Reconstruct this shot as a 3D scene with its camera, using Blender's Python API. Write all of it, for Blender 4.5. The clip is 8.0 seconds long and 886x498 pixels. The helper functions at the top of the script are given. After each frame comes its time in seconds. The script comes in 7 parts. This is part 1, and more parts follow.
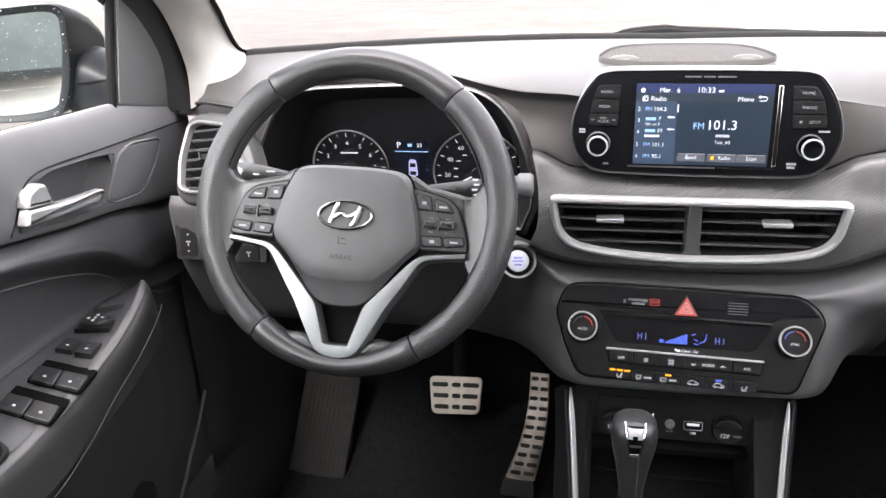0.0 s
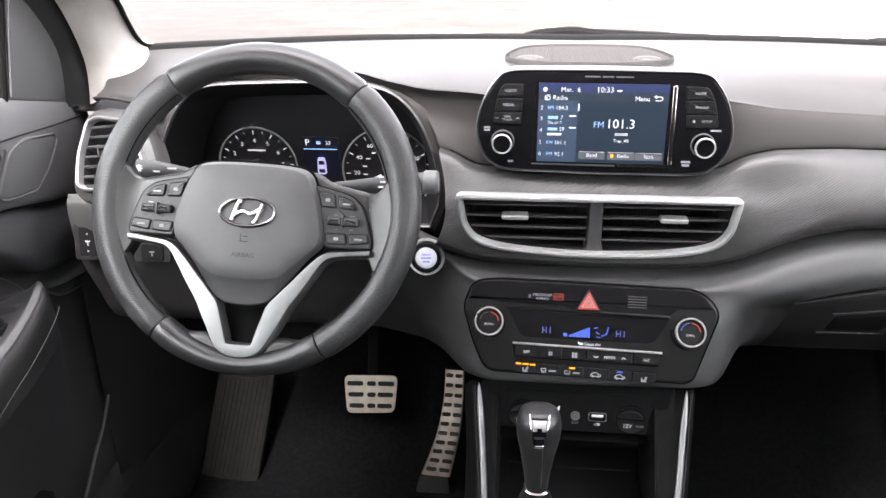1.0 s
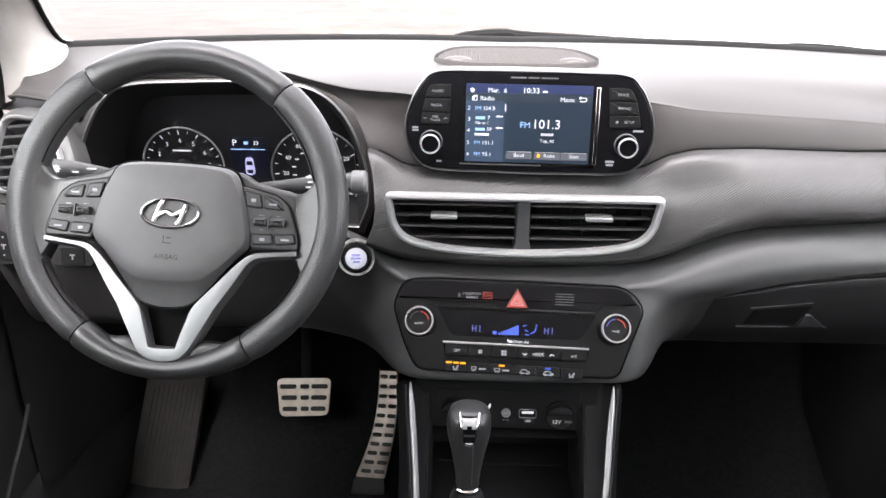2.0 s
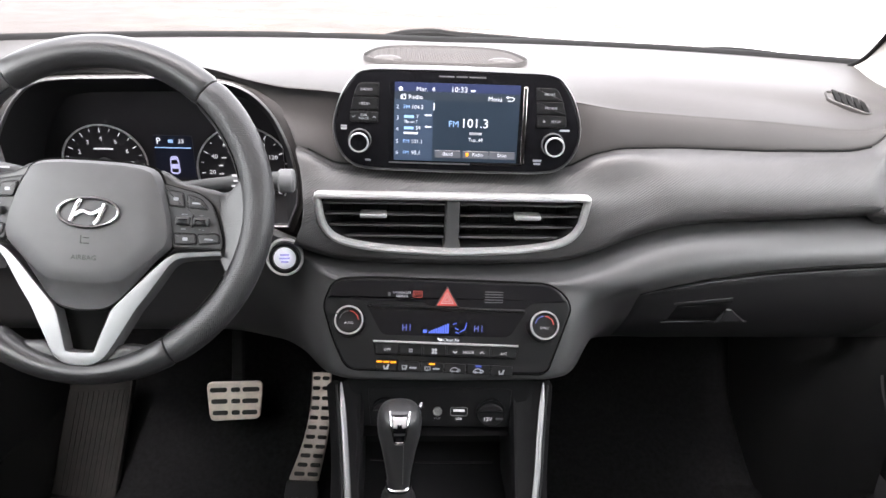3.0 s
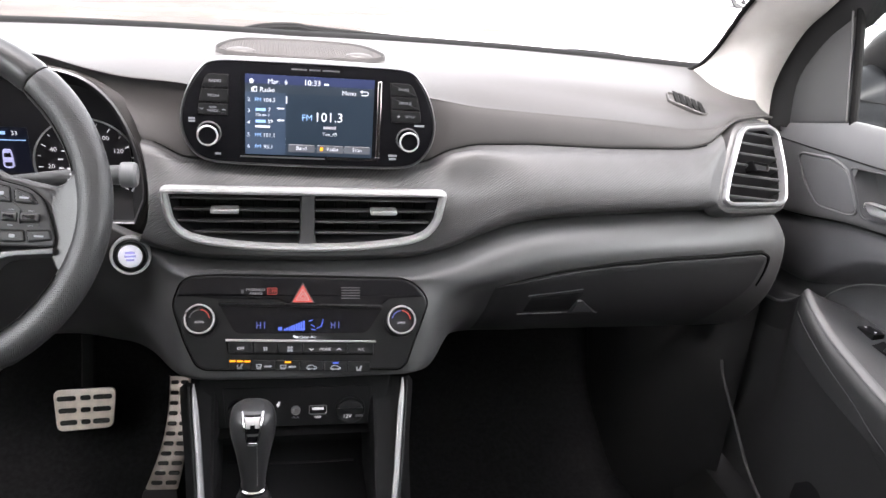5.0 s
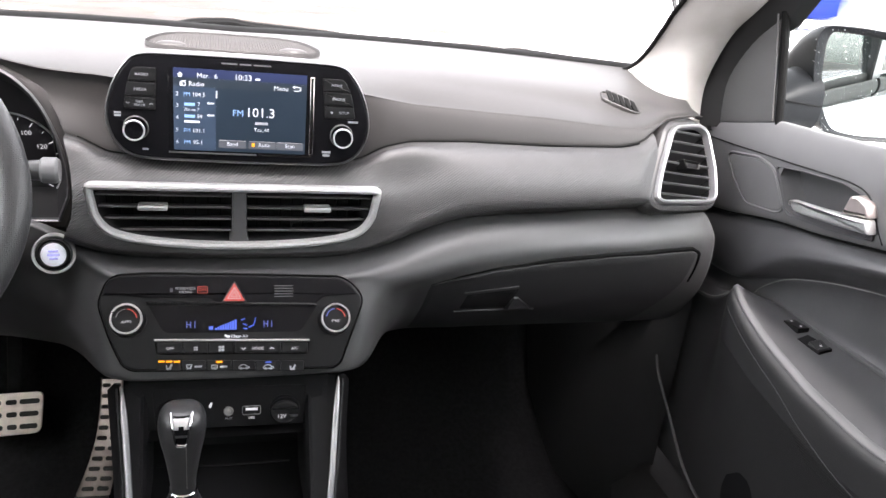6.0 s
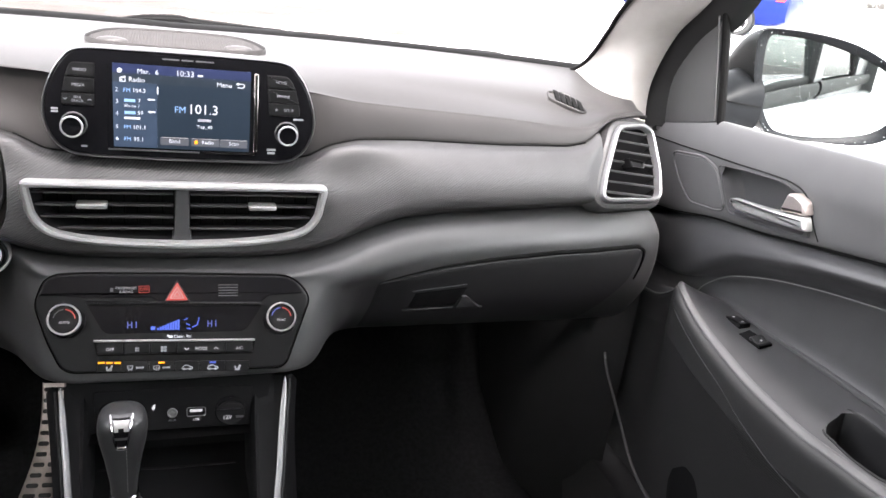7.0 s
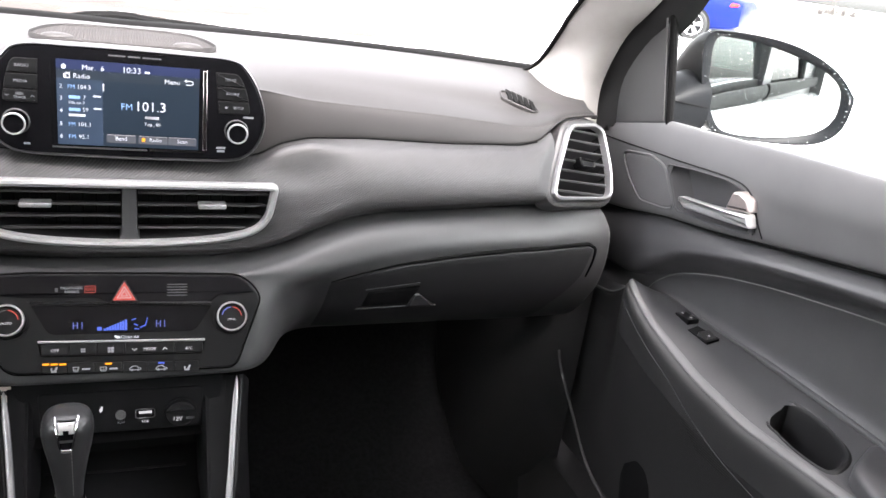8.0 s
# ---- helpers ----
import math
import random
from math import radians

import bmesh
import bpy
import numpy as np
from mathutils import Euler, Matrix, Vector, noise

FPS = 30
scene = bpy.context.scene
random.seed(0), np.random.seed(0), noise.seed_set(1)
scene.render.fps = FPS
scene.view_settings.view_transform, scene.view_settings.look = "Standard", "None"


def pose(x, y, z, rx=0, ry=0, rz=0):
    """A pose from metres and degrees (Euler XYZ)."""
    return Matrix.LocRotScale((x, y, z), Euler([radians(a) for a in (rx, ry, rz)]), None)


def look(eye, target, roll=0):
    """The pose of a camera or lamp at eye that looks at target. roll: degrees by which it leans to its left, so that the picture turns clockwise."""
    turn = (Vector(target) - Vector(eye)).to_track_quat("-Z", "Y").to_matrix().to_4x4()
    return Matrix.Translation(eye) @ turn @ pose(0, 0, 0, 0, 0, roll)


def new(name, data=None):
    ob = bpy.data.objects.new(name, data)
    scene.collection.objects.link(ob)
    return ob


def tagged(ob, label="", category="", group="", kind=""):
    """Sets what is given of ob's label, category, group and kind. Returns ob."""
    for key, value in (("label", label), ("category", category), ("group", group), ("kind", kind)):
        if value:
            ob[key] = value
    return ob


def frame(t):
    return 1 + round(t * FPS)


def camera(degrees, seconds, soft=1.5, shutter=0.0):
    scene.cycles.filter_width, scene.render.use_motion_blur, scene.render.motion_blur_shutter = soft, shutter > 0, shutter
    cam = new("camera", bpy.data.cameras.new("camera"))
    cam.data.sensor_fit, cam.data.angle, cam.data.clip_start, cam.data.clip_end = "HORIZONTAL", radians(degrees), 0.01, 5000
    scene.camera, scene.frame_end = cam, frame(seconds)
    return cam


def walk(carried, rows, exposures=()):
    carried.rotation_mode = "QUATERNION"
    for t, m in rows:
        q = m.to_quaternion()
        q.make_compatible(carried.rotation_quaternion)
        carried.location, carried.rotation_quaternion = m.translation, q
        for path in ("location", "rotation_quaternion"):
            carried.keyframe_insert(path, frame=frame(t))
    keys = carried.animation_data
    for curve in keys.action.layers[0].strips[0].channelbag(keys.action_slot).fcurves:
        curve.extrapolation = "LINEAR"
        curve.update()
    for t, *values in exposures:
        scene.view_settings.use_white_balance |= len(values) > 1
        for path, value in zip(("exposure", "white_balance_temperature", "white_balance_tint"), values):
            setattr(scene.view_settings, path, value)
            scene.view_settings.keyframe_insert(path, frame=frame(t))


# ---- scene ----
# ---------------------------------------------------------------- camera and walk
cam = camera(58.5, 8.0)
ROWS = [
    (0.0, -0.1211, -0.0000, 1.2000, 10.490, -22.793, 2.103),
    (0.5, -0.1059, 0.0000, 1.1972, 7.796, -22.866, 1.187),
    (1.0, -0.0976, -0.0008, 1.1970, 5.397, -22.885, 0.458),
    (1.5, -0.0912, -0.0025, 1.1965, 3.194, -22.818, -0.127),
    (3.0, -0.0742, -0.0042, 1.1923, -3.104, -22.515, -2.074),
    (3.5, -0.0666, -0.0063, 1.1912, -5.423, -22.392, -2.728),
    (4.0, -0.0594, -0.0066, 1.1900, -7.555, -22.260, -3.402),
    (4.5, -0.0525, -0.0076, 1.1891, -9.422, -22.151, -4.070),
    (6.0, -0.0269, -0.0114, 1.1831, -14.884, -21.589, -5.928),
    (6.5, -0.0194, -0.0149, 1.1824, -16.238, -21.402, -6.311),
    (7.0, -0.0130, -0.0176, 1.1797, -17.779, -21.096, -6.787),
    (7.5, -0.0080, -0.0226, 1.1810, -19.137, -20.909, -7.160),
    (8.0, -0.0029, -0.0255, 1.1783, -20.481, -20.650, -7.541),
]
EXPOSURE = 4.17
walk(cam, [(t, pose(x, y, z, 90 + pitch, roll, yaw)) for t, x, y, z, yaw, pitch, roll in ROWS],
     [(0.0, EXPOSURE + .05, 6650, 18), (4.0, EXPOSURE + .07, 6650, 18), (6.0, EXPOSURE, 6650, 18), (8.0, EXPOSURE, 6650, 18)])

# ---------------------------------------------------------------- overcast sky and a weak, wide sun
world = bpy.data.worlds.new("overcast_sky")
scene.world = world
world.use_nodes = True
wn, wl = world.node_tree.nodes, world.node_tree.links
sky = wn.new("ShaderNodeTexSky")
sky.sky_type = 'NISHITA'
sky.sun_disc = False
sky.sun_elevation, sky.sun_rotation = radians(55), radians(184)
sky.dust_density, sky.air_density = 4.0, 1.0
grey_sky = wn.new("ShaderNodeHueSaturation")
grey_sky.inputs["Saturation"].default_value = 0.12
wl.new(sky.outputs[0], grey_sky.inputs["Color"])
wl.new(grey_sky.outputs[0], wn["Background"].inputs["Color"])
wn["Background"].inputs["Strength"].default_value = 0.13
sun = new("sun", bpy.data.lights.new("sun", 'SUN'))
sun.data.energy, sun.data.angle, sun.data.color = 0.8, radians(25), (1.0, 0.97, 0.93)
sun.matrix_basis = look((0, 0, 0), (-math.sin(radians(184)) * math.cos(radians(55)),
                                    -math.cos(radians(184)) * math.cos(radians(55)), -math.sin(radians(55))))


# ---------------------------------------------------------------- materials
def material(name, base, rough=0.5, metal=0.0, spread=0.12, scale=40.0, grain=900.0, bump=0.08, coat=0.0, spec=0.5):
    """A surface with a broad mottling, a fine grain in its relief, and a roughness that varies."""
    m = bpy.data.materials.new(name)
    m.use_nodes = True
    n, l = m.node_tree.nodes, m.node_tree.links
    b = n["Principled BSDF"]
    co = n.new("ShaderNodeTexCoord")
    big = n.new("ShaderNodeTexNoise")
    big.inputs["Scale"].default_value, big.inputs["Detail"].default_value = scale, 4.0
    fine = n.new("ShaderNodeTexNoise")
    fine.inputs["Scale"].default_value, fine.inputs["Detail"].default_value = grain, 2.0
    for tex in (big, fine):
        l.new(co.outputs["Object"], tex.inputs["Vector"])
    ramp = n.new("ShaderNodeValToRGB")
    ramp.color_ramp.elements[0].position, ramp.color_ramp.elements[1].position = 0.3, 0.7
    ramp.color_ramp.elements[0].color = tuple(c * (1 - spread) for c in base) + (1,)
    ramp.color_ramp.elements[1].color = tuple(min(1, c * (1 + spread)) for c in base) + (1,)
    l.new(big.outputs["Fac"], ramp.inputs["Fac"])
    l.new(ramp.outputs["Color"], b.inputs["Base Color"])
    rr = n.new("ShaderNodeMapRange")
    rr.inputs["To Min"].default_value, rr.inputs["To Max"].default_value = rough * 0.88, min(1, rough * 1.12)
    l.new(big.outputs["Fac"], rr.inputs["Value"])
    l.new(rr.outputs[0], b.inputs["Roughness"])
    if bump:
        bp = n.new("ShaderNodeBump")
        bp.inputs["Strength"].default_value, bp.inputs["Distance"].default_value = bump, 0.0006
        l.new(fine.outputs["Fac"], bp.inputs["Height"])
        l.new(bp.outputs["Normal"], b.inputs["Normal"])
    b.inputs["Metallic"].default_value = metal
    b.inputs["Coat Weight"].default_value = coat
    b.inputs["Coat Roughness"].default_value = 0.04
    b.inputs["Specular IOR Level"].default_value = spec
    return m


def woven(name, base, rough, pitch, turn, depth, fade=None):
    """Moulded plastic with fine slanting ribs, as a woven fibre imitation, that flatten out between the two heights of fade."""
    m = material(name, base, rough, spread=0.08)
    n, l = m.node_tree.nodes, m.node_tree.links
    b = n["Principled BSDF"]
    co = n.new("ShaderNodeTexCoord")
    mp = n.new("ShaderNodeMapping")
    mp.inputs["Rotation"].default_value = (0, radians(turn), 0)
    wv = n.new("ShaderNodeTexWave")
    wv.bands_direction, wv.wave_profile = 'X', 'SIN'
    wv.inputs["Scale"].default_value = 0.314 / pitch
    l.new(co.outputs["Object"], mp.inputs["Vector"])
    l.new(mp.outputs[0], wv.inputs["Vector"])
    bp = n.new("ShaderNodeBump")
    bp.inputs["Strength"].default_value, bp.inputs["Distance"].default_value = depth, 0.0012
    l.new(wv.outputs["Fac"], bp.inputs["Height"])
    l.new(bp.outputs["Normal"], b.inputs["Normal"])
    if fade:
        axes, span = n.new("ShaderNodeSeparateXYZ"), n.new("ShaderNodeMapRange")
        l.new(co.outputs["Object"], axes.inputs[0])
        l.new(axes.outputs["Z"], span.inputs["Value"])
        for key, v in zip(("From Min", "From Max", "To Min", "To Max"), (fade[0], fade[1], depth, depth * .16)):
            span.inputs[key].default_value = v
        l.new(span.outputs[0], bp.inputs["Strength"])
    return m


def perforated(name, base, rough, pitch):
    """Leather with rows of small punched dots."""
    m = material(name, base, rough, spread=0.1, scale=25)
    n, l = m.node_tree.nodes, m.node_tree.links
    b = n["Principled BSDF"]
    co = n.new("ShaderNodeTexCoord")
    vo = n.new("ShaderNodeTexVoronoi")
    vo.inputs["Scale"].default_value, vo.inputs["Randomness"].default_value = 1 / pitch, 0.25
    l.new(co.outputs["Object"], vo.inputs["Vector"])
    st = n.new("ShaderNodeMapRange")
    st.inputs["From Min"].default_value, st.inputs["From Max"].default_value = 0.15, 0.4
    l.new(vo.outputs["Distance"], st.inputs["Value"])
    bp = n.new("ShaderNodeBump")
    bp.inputs["Strength"].default_value, bp.inputs["Distance"].default_value = 0.6, 0.0006
    l.new(st.outputs[0], bp.inputs["Height"])
    l.new(bp.outputs["Normal"], b.inputs["Normal"])
    return m


def glowing(name, colour, strength):
    m = material(name, tuple(0.3 * c for c in colour), 0.3, bump=0, spread=0.02)
    b = m.node_tree.nodes["Principled BSDF"]
    b.inputs["Emission Color"].default_value = (*colour, 1)
    b.inputs["Emission Strength"].default_value = strength
    return m


def pane_glass(name, tint=(1, 1, 1), gloss=1.0):
    m = bpy.data.materials.new(name)
    m.use_nodes = True
    n, l = m.node_tree.nodes, m.node_tree.links
    n.remove(n["Principled BSDF"])
    tr, gl, mix, fr = n.new("ShaderNodeBsdfTransparent"), n.new("ShaderNodeBsdfGlossy"), n.new("ShaderNodeMixShader"), n.new("ShaderNodeLayerWeight")
    tr.inputs["Color"].default_value = (*tint, 1)
    gl.inputs["Roughness"].default_value = 0.02
    curve = n.new("ShaderNodeMath")
    curve.operation, curve.inputs[1].default_value = 'POWER', 5.0
    amount = n.new("ShaderNodeMath")
    amount.operation, amount.use_clamp = 'MULTIPLY_ADD', True
    amount.inputs[1].default_value, amount.inputs[2].default_value = 0.9 * gloss, 0.06 * gloss
    l.new(fr.outputs["Facing"], curve.inputs[0])
    l.new(curve.outputs[0], amount.inputs[0])
    l.new(amount.outputs[0], mix.inputs[0])
    l.new(tr.outputs[0], mix.inputs[1])
    l.new(gl.outputs[0], mix.inputs[2])
    l.new(mix.outputs[0], n["Material Output"].inputs["Surface"])
    return m


PAD = material("soft_dash_plastic", (0.034, 0.0322, 0.0317), 0.5, spread=0.06, scale=12, grain=1500, bump=0.12, spec=0.28)
LOWER = material("hard_dash_plastic", (0.057, 0.0572, 0.0582), 0.46, spread=0.08, scale=15, grain=1500, bump=0.15, spec=0.5)
# dash plastic again, darkened for the shade low on the dashboard
SHADEDLID = material("shaded_lid_plastic", (0.029, 0.0292, 0.0302), 0.5, spread=0.08, scale=15, grain=1500, bump=0.15, spec=0.4)
SATIN = material("satin_black_panel", (0.0080, 0.0080, 0.0086), 0.38, spread=0.05, grain=1600, bump=0.05, spec=0.28)
PRINT = material("grey_print", (0.30, 0.31, 0.33), 0.6, bump=0)
FAINT = material("faint_grey_print", (0.09, 0.09, 0.095), 0.6, bump=0)
BAND = woven("ribbed_fibre_plastic", (0.050, 0.0487, 0.0490), 0.40, 0.0024, -57, 0.62, (.868, .918))
DARK = material("black_plastic", (0.0145, 0.0145, 0.0155), 0.5, grain=1200, spec=0.35)
VOID = material("deep_black_plastic", (0.010, 0.010, 0.0108), 0.7, grain=1200, spec=0.2)
PIANO = material("gloss_black_panel", (0.006, 0.006, 0.007), 0.13, bump=0, spec=0.16)
KEYPLASTIC = material("black_key_plastic", (0.006, 0.006, 0.0065), 0.42, bump=0.05, spec=0.25)
LEATHER = material("black_leather", (0.027, 0.027, 0.0275), 0.31, spread=0.12, scale=30, grain=700, bump=0.4, spec=0.6)
HEADLEATHER = material("smooth_grip_leather", (0.034, 0.034, 0.035), 0.32, spread=0.1, scale=30, grain=700, bump=0.3, spec=0.55)
PUNCHED = perforated("punched_leather", (0.036, 0.036, 0.037), 0.36, 0.0018)
PODGREY = material("dark_grey_key_plastic", (0.030, 0.030, 0.031), 0.42, spread=0.06, grain=1600, bump=0.1, spec=0.45)
COVER = material("airbag_cover_plastic", (0.068, 0.067, 0.069), 0.44, spread=0.06, grain=1400, bump=0.2)
SILVER = material("satin_silver_paint", (0.64, 0.64, 0.64), 0.3, metal=0.65, spread=0.04, grain=2500, bump=0.03)
CHROME = material("chrome", (0.75, 0.75, 0.76), 0.09, metal=1.0, spread=0.03, bump=0)
BADGE = material("emblem_chrome", (0.40, 0.40, 0.41), 0.22, metal=1.0, spread=0.03, bump=0)
DULLMETAL = material("brushed_pedal_steel", (0.74, 0.65, 0.59), 0.40, metal=0.9, spread=0.12, scale=60, bump=0.1)
# the pedal steel in a darker, browner tone for the accelerator
DARKMETAL = material("darker_pedal_steel", (0.40, 0.34, 0.31), 0.42, metal=0.9, spread=0.25, scale=40, bump=0.1)
RUBBER = material("black_rubber", (0.018, 0.018, 0.018), 0.7, grain=500, bump=0.2)
CARPET = material("black_carpet", (0.017, 0.017, 0.0185), 0.95, spread=0.3, scale=120, grain=600, bump=0.8, spec=0.1)
PILLAR = material("grey_woven_pillar_trim", (0.27, 0.257, 0.246), 0.75, spread=0.05, scale=50, grain=1400, bump=0.25)
KICK = material("kick_panel_plastic", (0.040, 0.040, 0.042), 0.5, spread=0.08, scale=14, grain=1300, bump=0.25, spec=0.4)
DOORTRIM = material("door_trim_plastic", (0.122, 0.122, 0.124), 0.45, spread=0.07, scale=14, grain=1300, bump=0.2, spec=0.5)
DOORLOW = material("lower_door_plastic", (0.034, 0.034, 0.0345), 0.5, spread=0.08, scale=14, grain=1300, bump=0.25, spec=0.4)
SEAL = material("black_seal_rubber", (0.004, 0.004, 0.004), 0.8, bump=0, spec=0.1)
DOORPAD = material("door_pad_leatherette", (0.072, 0.072, 0.075), 0.42, spread=0.08, scale=20, grain=900, bump=0.3, spec=0.55)
STITCH = material("grey_stitching", (0.22, 0.22, 0.22), 0.8, bump=0)
# white print, brightened by a faint glow of its own
WHITE = glowing("glowing_white_print", (0.75, 0.77, 0.8), 0.05)
LIT_WHITE = glowing("lit_white", (0.85, 0.92, 1.0), 0.056)
LIT_BLUE = glowing("lit_blue", (0.10, 0.18, 0.85), 0.048)
LIT_DIM = glowing("lit_dim_blue", (0.16, 0.20, 0.62), 0.05)
LIT_PALE = glowing("lit_pale_blue", (0.35, 0.60, 1.0), 0.055)
LIT_LILAC = glowing("lit_lilac", (0.50, 0.52, 0.85), 0.05)
LIT_AMBER = glowing("lit_amber", (1.0, 0.36, 0.01), 0.10)
LIT_RED = glowing("lit_red", (0.85, 0.12, 0.09), 0.032)
SCREEN_BACK = glowing("screen_dark_blue", (0.026, 0.043, 0.066), 0.037)
SCREEN_SIDE = glowing("screen_slate_blue", (0.05, 0.080, 0.13), 0.045)
SCREEN_TOP = glowing("screen_navy", (0.03, 0.042, 0.11), 0.06)
SCREEN_KEY = glowing("screen_grey_key", (0.12, 0.13, 0.15), 0.05)
SCREEN_HEAD = glowing("screen_header_slate", (0.035, 0.050, 0.068), 0.045)
CLUSTER = material("cluster_face", (0.012, 0.011, 0.013), 0.35, bump=0)
GLASS = pane_glass("window_glass", (0.82, 0.88, 0.86), 0.3)
TINTED = pane_glass("tinted_rear_glass", (0.16, 0.21, 0.20), 0.6)
SCREENGLASS = pane_glass("windscreen_glass", (0.90, 0.93, 0.92), 0.7)
MIRROR = material("mirror_glass", (0.78, 0.84, 0.83), 0.015, metal=1.0, bump=0, spread=0.02)
BODY = material("dark_grey_mirror_shell", (0.007, 0.0075, 0.0085), 0.35, bump=0, spread=0.05, spec=0.06)
BLUE = material("blue_car_paint", (0.004, 0.011, 0.085), 0.35, metal=0.0, bump=0, spread=0.05, spec=0.1)
LINER = material("light_grey_headliner", (0.30, 0.29, 0.28), 0.9, grain=900, bump=0.3)
RIMGREY = material("satin_grey_rim", (0.11, 0.11, 0.112), 0.4, metal=0.6, spread=0.04, bump=0.02)
# pinkish metal in place of the reflection on the glossy bezel
EDGESHEEN = material("display_edge_sheen", (0.50, 0.45, 0.44), 0.16, metal=1.0, bump=0, spread=0.1, scale=80)
VENTSILVER = material("satin_vent_silver", (0.34, 0.34, 0.345), 0.34, metal=0.65, spread=0.04, grain=2500, bump=0.02)
RINGSILVER = material("satin_ring_silver", (0.58, 0.58, 0.585), 0.28, metal=0.75, spread=0.04, grain=2500, bump=0.02)
SPOKESILVER = material("satin_spoke_silver", (0.2, 0.2, 0.204), 0.3, metal=0.7, spread=0.05, grain=2500, bump=0.03)
SLAT = material("slat_plastic", (0.035, 0.035, 0.036), 0.4, bump=0.05)

# ---------------------------------------------------------------- building helpers
def thing(name, at, label, category, group="", kind=""):
    ob = new(name)
    ob.location = at
    ob.empty_display_size = 0.05
    return tagged(ob, label, category, group, kind)


def part(name, bm, mat, parent, label="", angle=35):
    me = bpy.data.meshes.new(name)
    bmesh.ops.recalc_face_normals(bm, faces=bm.faces[:])
    bm.to_mesh(me)
    bm.free()
    me.shade_smooth()
    me.set_sharp_from_angle(angle=radians(angle))
    me.materials.append(mat)
    ob = new(name, me)
    if parent is not None:
        ob.parent = parent
        ob.matrix_parent_inverse = Matrix.Translation(-parent.location) if parent.type == 'EMPTY' else Matrix()
    return tagged(ob, label)


def spline(pts, n, closed=False):
    """n samples of a smooth curve through the points."""
    p = np.array(pts, float)
    k = len(p)
    span = k if closed else k - 1
    out = []
    for i in range(n):
        u = i * span / (n if closed else n - 1)
        j = min(int(u), span - 1)
        f = u - j
        a, b, c, d = [p[(j + q) % k] if closed else p[min(max(j + q, 0), k - 1)] for q in (-1, 0, 1, 2)]
        out.append(0.5 * (2 * b + (c - a) * f + (2 * a - 5 * b + 4 * c - d) * f * f + (3 * b - a - 3 * c + d) * f ** 3))
    return np.array(out)


def table(xs, vs, at, soft=0.0):
    """Values between the given ones, smoothed over the width soft."""
    at = np.asarray(at, float)
    if not soft:
        return np.interp(at, xs, vs)
    offs = np.linspace(-1.5, 1.5, 13)
    w = np.exp(-offs ** 2)
    return sum(wi * np.interp(at + o * soft, xs, vs) for wi, o in zip(w, offs)) / w.sum()


def loft(bm, rows, close_u=False, close_v=False):
    vs = [[bm.verts.new(tuple(p)) for p in row] for row in rows]
    nu, nv = len(vs), len(vs[0])
    for i in range(nu if close_u else nu - 1):
        for j in range(nv if close_v else nv - 1):
            a, b, c, d = vs[i][j], vs[i][(j + 1) % nv], vs[(i + 1) % nu][(j + 1) % nv], vs[(i + 1) % nu][j]
            bm.faces.new((a, b, c, d))
    return vs


def ccw(pts):
    p = np.array(pts, float)[:, :2]
    q = np.roll(p, -1, 0)
    return p if (p[:, 0] * q[:, 1] - q[:, 0] * p[:, 1]).sum() > 0 else p[::-1]


def inset(pts, d):
    """The outline moved inwards by d."""
    p = ccw(pts)
    e = np.roll(p, -1, 0) - p
    e /= np.maximum(np.linalg.norm(e, axis=1, keepdims=True), 1e-9)
    n1 = np.stack([-e[:, 1], e[:, 0]], 1)
    n0 = np.roll(n1, 1, 0)
    m = n0 + n1
    m /= np.maximum((m * n1).sum(1, keepdims=True), 0.35)
    return p + m * d


def rounded(pts, r, seg=5):
    """A polygon with its corners rounded by r (one value, or one for each corner)."""
    p = np.array(pts, float)
    k = len(p)
    rs = [r] * k if np.isscalar(r) else r
    out = []
    for i in range(k):
        a, b, c = p[i - 1], p[i], p[(i + 1) % k]
        u, v = a - b, c - b
        lu, lv = np.linalg.norm(u), np.linalg.norm(v)
        cut = min(rs[i], 0.48 * lu, 0.48 * lv)
        s, e = b + u / lu * cut, b + v / lv * cut
        for f in np.linspace(0, 1, seg):
            out.append((1 - f) ** 2 * s + 2 * f * (1 - f) * b + f * f * e)
    return np.array(out)


def even(pts, n):
    """A closed outline with its points spaced evenly."""
    p = np.array(pts, float)
    q = np.vstack([p, p[:1]])
    t = np.concatenate([[0], np.cumsum(np.linalg.norm(np.diff(q, axis=0), axis=1))])
    at = np.linspace(0, t[-1], n, endpoint=False)
    return np.stack([np.interp(at, t, q[:, 0]), np.interp(at, t, q[:, 1])], 1)


def box_outline(w, h, r=0.0, at=(0, 0)):
    x, y = at
    pts = [(x - w / 2, y - h / 2), (x + w / 2, y - h / 2), (x + w / 2, y + h / 2), (x - w / 2, y + h / 2)]
    return rounded(pts, r, 4) if r else np.array(pts)


def facing(origin, right, up):
    """A frame whose x and y lie in a surface, with z out of it."""
    x = Vector(right).normalized()
    z = x.cross(Vector(up)).normalized()
    y = z.cross(x)
    m = Matrix((x, y, z)).transposed().to_4x4()
    m.translation = Vector(origin)
    return m


